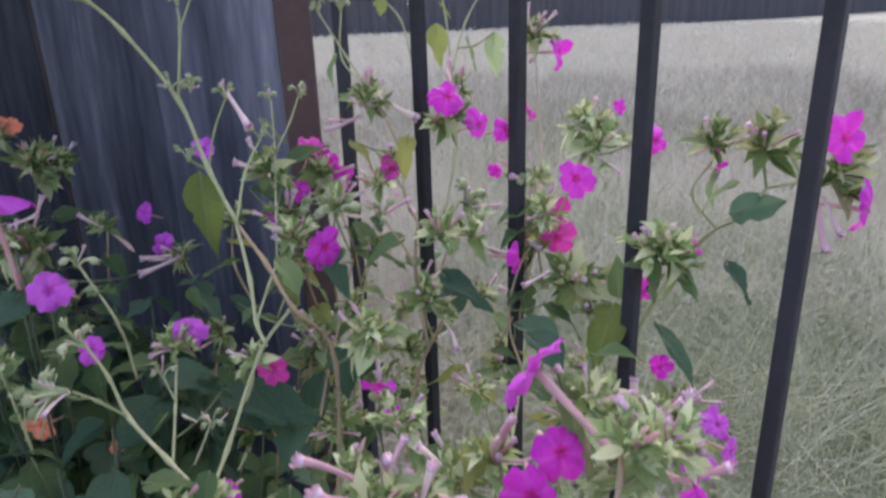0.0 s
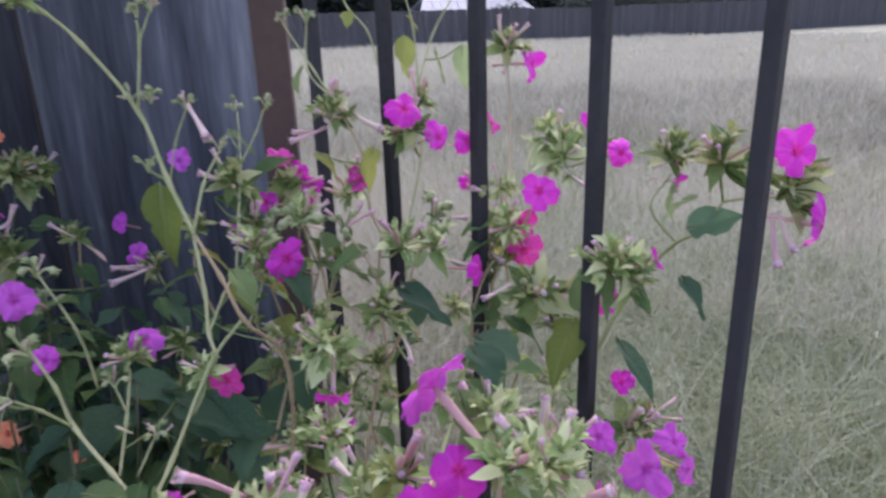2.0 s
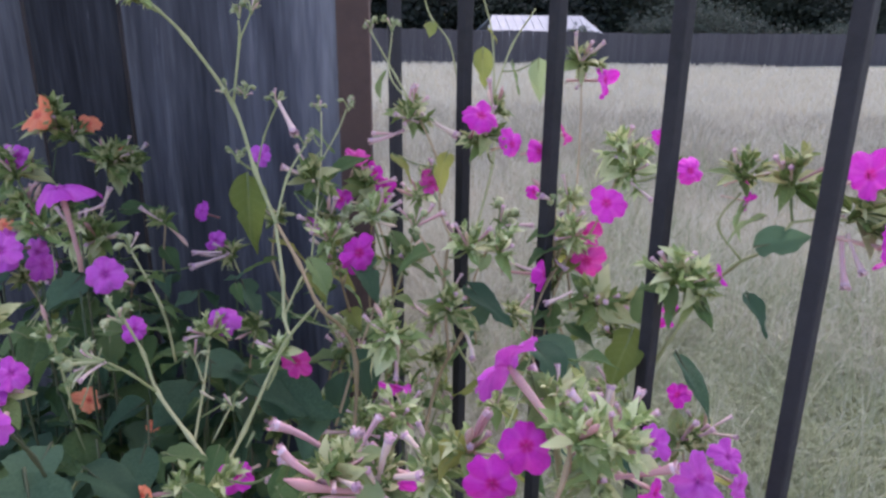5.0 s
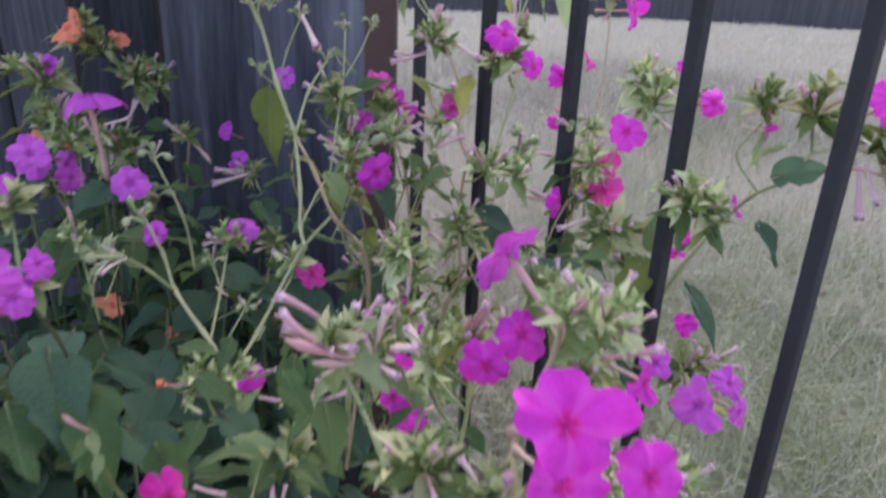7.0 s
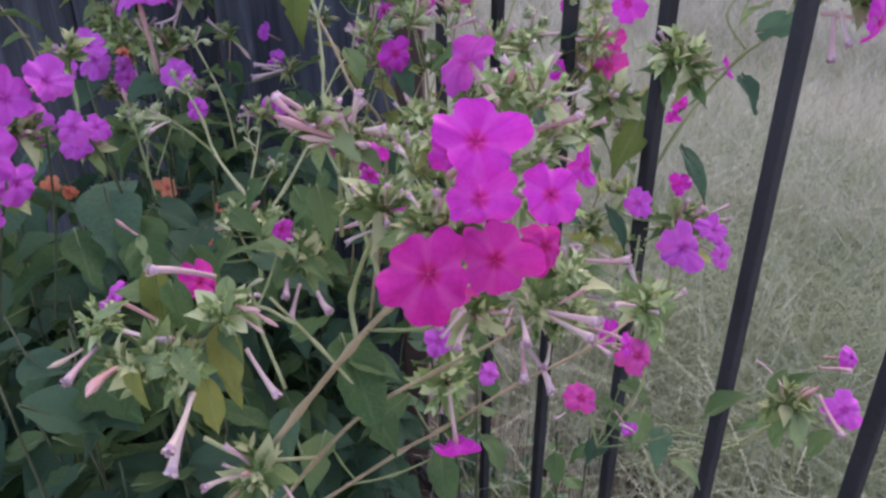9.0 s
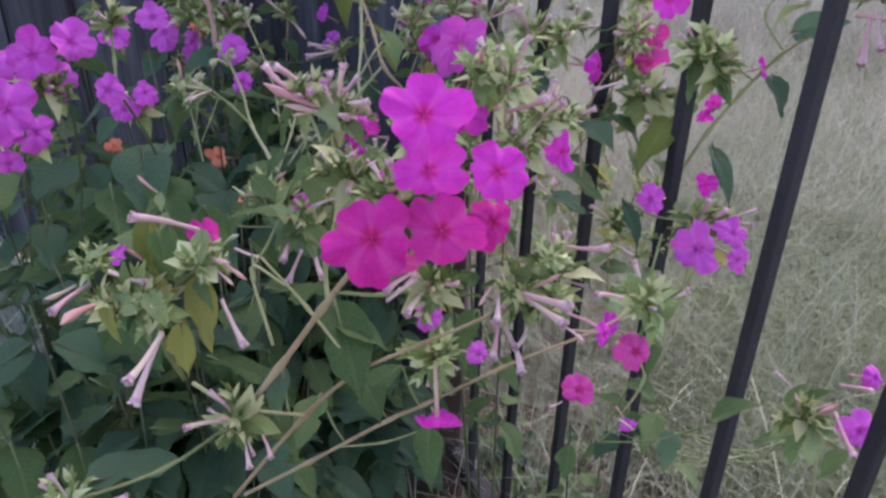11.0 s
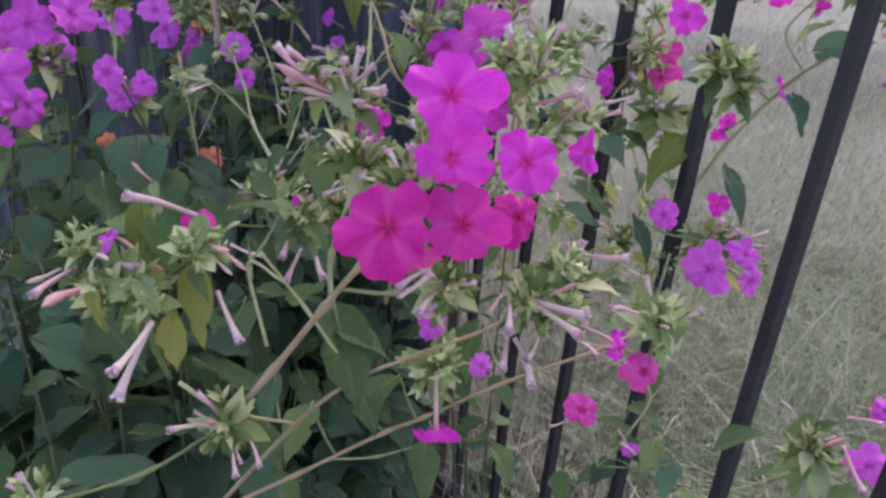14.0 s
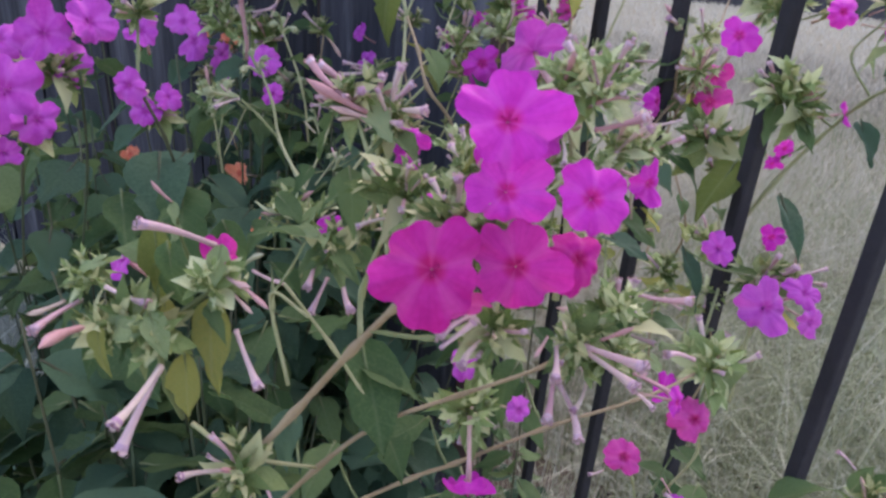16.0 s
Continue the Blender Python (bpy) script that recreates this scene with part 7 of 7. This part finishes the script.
stem(plant_b, [(-0.063, 0.186, 0.784), (-0.071, 0.197, 0.788), (-0.080, 0.209, 0.796)], 0.0012, 0.001, 'twig')
stem(plant_b, [(0.007, 0.157, 0.858), (0.010, 0.176, 0.861), (0.013, 0.194, 0.870)], 0.0012, 0.001, 'twig')
stem(plant_b, [(0.065, 0.257, 0.710), (0.053, 0.268, 0.719), (0.041, 0.280, 0.735)], 0.0012, 0.001, 'twig')
stem(plant_b, [(0.057, 0.236, 0.891), (0.062, 0.250, 0.894), (0.066, 0.263, 0.902)], 0.0012, 0.001, 'twig')
stem(plant_b, [(0.144, 0.323, 0.698), (0.151, 0.343, 0.709), (0.157, 0.362, 0.730)], 0.0012, 0.001, 'twig')
stem(plant_b, [(-0.214, 0.297, 0.785), (-0.205, 0.288, 0.789), (-0.197, 0.280, 0.796)], 0.0012, 0.001, 'twig')
stem(plant_b, [(-0.134, 0.324, 0.746), (-0.156, 0.303, 0.751), (-0.178, 0.282, 0.766)], 0.0012, 0.001, 'twig')
stem(plant_b, [(-0.215, 0.299, 0.780), (-0.222, 0.279, 0.781), (-0.229, 0.259, 0.789)], 0.0012, 0.001, 'twig')
stem(plant_b, [(-0.215, 0.301, 0.776), (-0.215, 0.313, 0.778), (-0.215, 0.325, 0.783)], 0.0012, 0.001, 'twig')
stem(plant_b, [(-0.141, 0.342, 0.771), (-0.158, 0.344, 0.773), (-0.176, 0.347, 0.782)], 0.0012, 0.001, 'twig')
stem(plant_b, [(-0.214, 0.297, 0.785), (-0.223, 0.310, 0.790), (-0.231, 0.324, 0.800)], 0.0012, 0.001, 'twig')
stem(plant_b, [(-0.138, 0.333, 0.759), (-0.155, 0.325, 0.762), (-0.172, 0.318, 0.771)], 0.0012, 0.001, 'twig')
stem(plant_b, [(-0.108, 0.319, 0.726), (-0.104, 0.308, 0.736), (-0.100, 0.298, 0.752)], 0.0012, 0.001, 'twig')
stem(plant_b, [(0.022, 0.260, 0.803), (0.009, 0.277, 0.805), (-0.004, 0.293, 0.815)], 0.00156, 0.0013, 'twig')
stem(plant_b, [(0.024, 0.256, 0.821), (0.003, 0.284, 0.824), (-0.018, 0.312, 0.839)], 0.00156, 0.0013, 'twig')
stem(plant_b, [(0.021, 0.261, 0.798), (-0.012, 0.284, 0.800), (-0.045, 0.307, 0.815)], 0.00156, 0.0013, 'twig')
stem(plant_b, [(-0.108, 0.319, 0.726), (-0.089, 0.307, 0.750), (-0.071, 0.295, 0.786)], 0.00156, 0.0013, 'twig')
stem(plant_b, [(-0.138, 0.343, 0.770), (-0.106, 0.316, 0.788), (-0.074, 0.290, 0.821)], 0.0012, 0.001, 'twig')
stem(plant_b, [(0.022, 0.260, 0.803), (-0.014, 0.272, 0.804), (-0.049, 0.283, 0.817)], 0.0012, 0.001, 'twig')
stem(plant_e, [(0.281, 0.452, 0.556), (0.236, 0.413, 0.553), (0.191, 0.374, 0.568)], 0.0012, 0.001, 'twig')
stem(plant_e, [(0.125, 0.356, 0.587), (0.134, 0.383, 0.595), (0.143, 0.410, 0.613)], 0.0012, 0.001, 'twig')
stem(plant_e, [(0.126, 0.357, 0.583), (0.136, 0.374, 0.586), (0.145, 0.392, 0.594)], 0.0012, 0.001, 'twig')
stem(plant_e, [(0.262, 0.472, 0.502), (0.197, 0.464, 0.510), (0.133, 0.455, 0.539)], 0.0012, 0.001, 'twig')
stem(plant_e, [(0.266, 0.469, 0.512), (0.219, 0.464, 0.521), (0.171, 0.460, 0.546)], 0.0012, 0.001, 'twig')
stem(plant_e, [(0.271, 0.464, 0.526), (0.229, 0.450, 0.531), (0.187, 0.437, 0.550)], 0.0012, 0.001, 'twig')
stem(plant_e, [(0.262, 0.472, 0.502), (0.199, 0.466, 0.497), (0.136, 0.459, 0.512)], 0.0012, 0.001, 'twig')
stem(plant_e, [(0.126, 0.357, 0.583), (0.167, 0.367, 0.589), (0.207, 0.377, 0.609)], 0.0012, 0.001, 'twig')
stem(plant_e, [(0.303, 0.455, 0.567), (0.312, 0.440, 0.570), (0.321, 0.424, 0.578)], 0.0012, 0.001, 'twig')


def twiggy_tops():
    """Fine upper twigs with small heads and leaves between the bars."""
    for plant, mid, reach, count in ((plant_a, (-0.02, 0.60, 0.78), (0.12, 0.06, 0.12), 27), (plant_l, (-0.12, 0.56, 0.76), (0.07, 0.05, 0.13), 16), (plant_d, (0.13, 0.50, 0.75), (0.07, 0.05, 0.09), 6), (plant_c, (-0.36, 0.55, 0.84), (0.13, 0.1, 0.07), 7)):
        for _ in range(count):
            p = Vector((mid[0] + pick.uniform(-1, 1) * reach[0], mid[1] + pick.uniform(-1, 1) * reach[1], mid[2] + pick.uniform(-1, 1) * reach[2]))
            foot = p + Vector((pick.uniform(-0.04, 0.04), pick.uniform(-0.03, 0.03), -pick.uniform(0.06, 0.13)))
            joint = (p + foot) / 2 + Vector((pick.uniform(-0.015, 0.015), pick.uniform(-0.015, 0.015), 0))
            stem(plant, [foot, joint, p], 0.0018, 0.0012, pick.random() < 0.5)
            head(plant, p, pick.uniform(0.022, 0.04), pick.choice(("green", "pale", "pale", "small")), (pick.uniform(-0.5, 0.5), pick.uniform(-0.8, 0.2), 0.7), pick.randint(1, 4), 0.03)
            for q in (joint, foot, (joint + p) / 2):
                a = pick.uniform(0, 6.28)
                leaf(plant, q, (math.cos(a), math.sin(a), pick.uniform(-0.7, 0.3)), pick.uniform(0.018, 0.036), pick.choice(("mid", "pale", "mid", "yellow")), pick.uniform(-30, 30))


twiggy_tops()
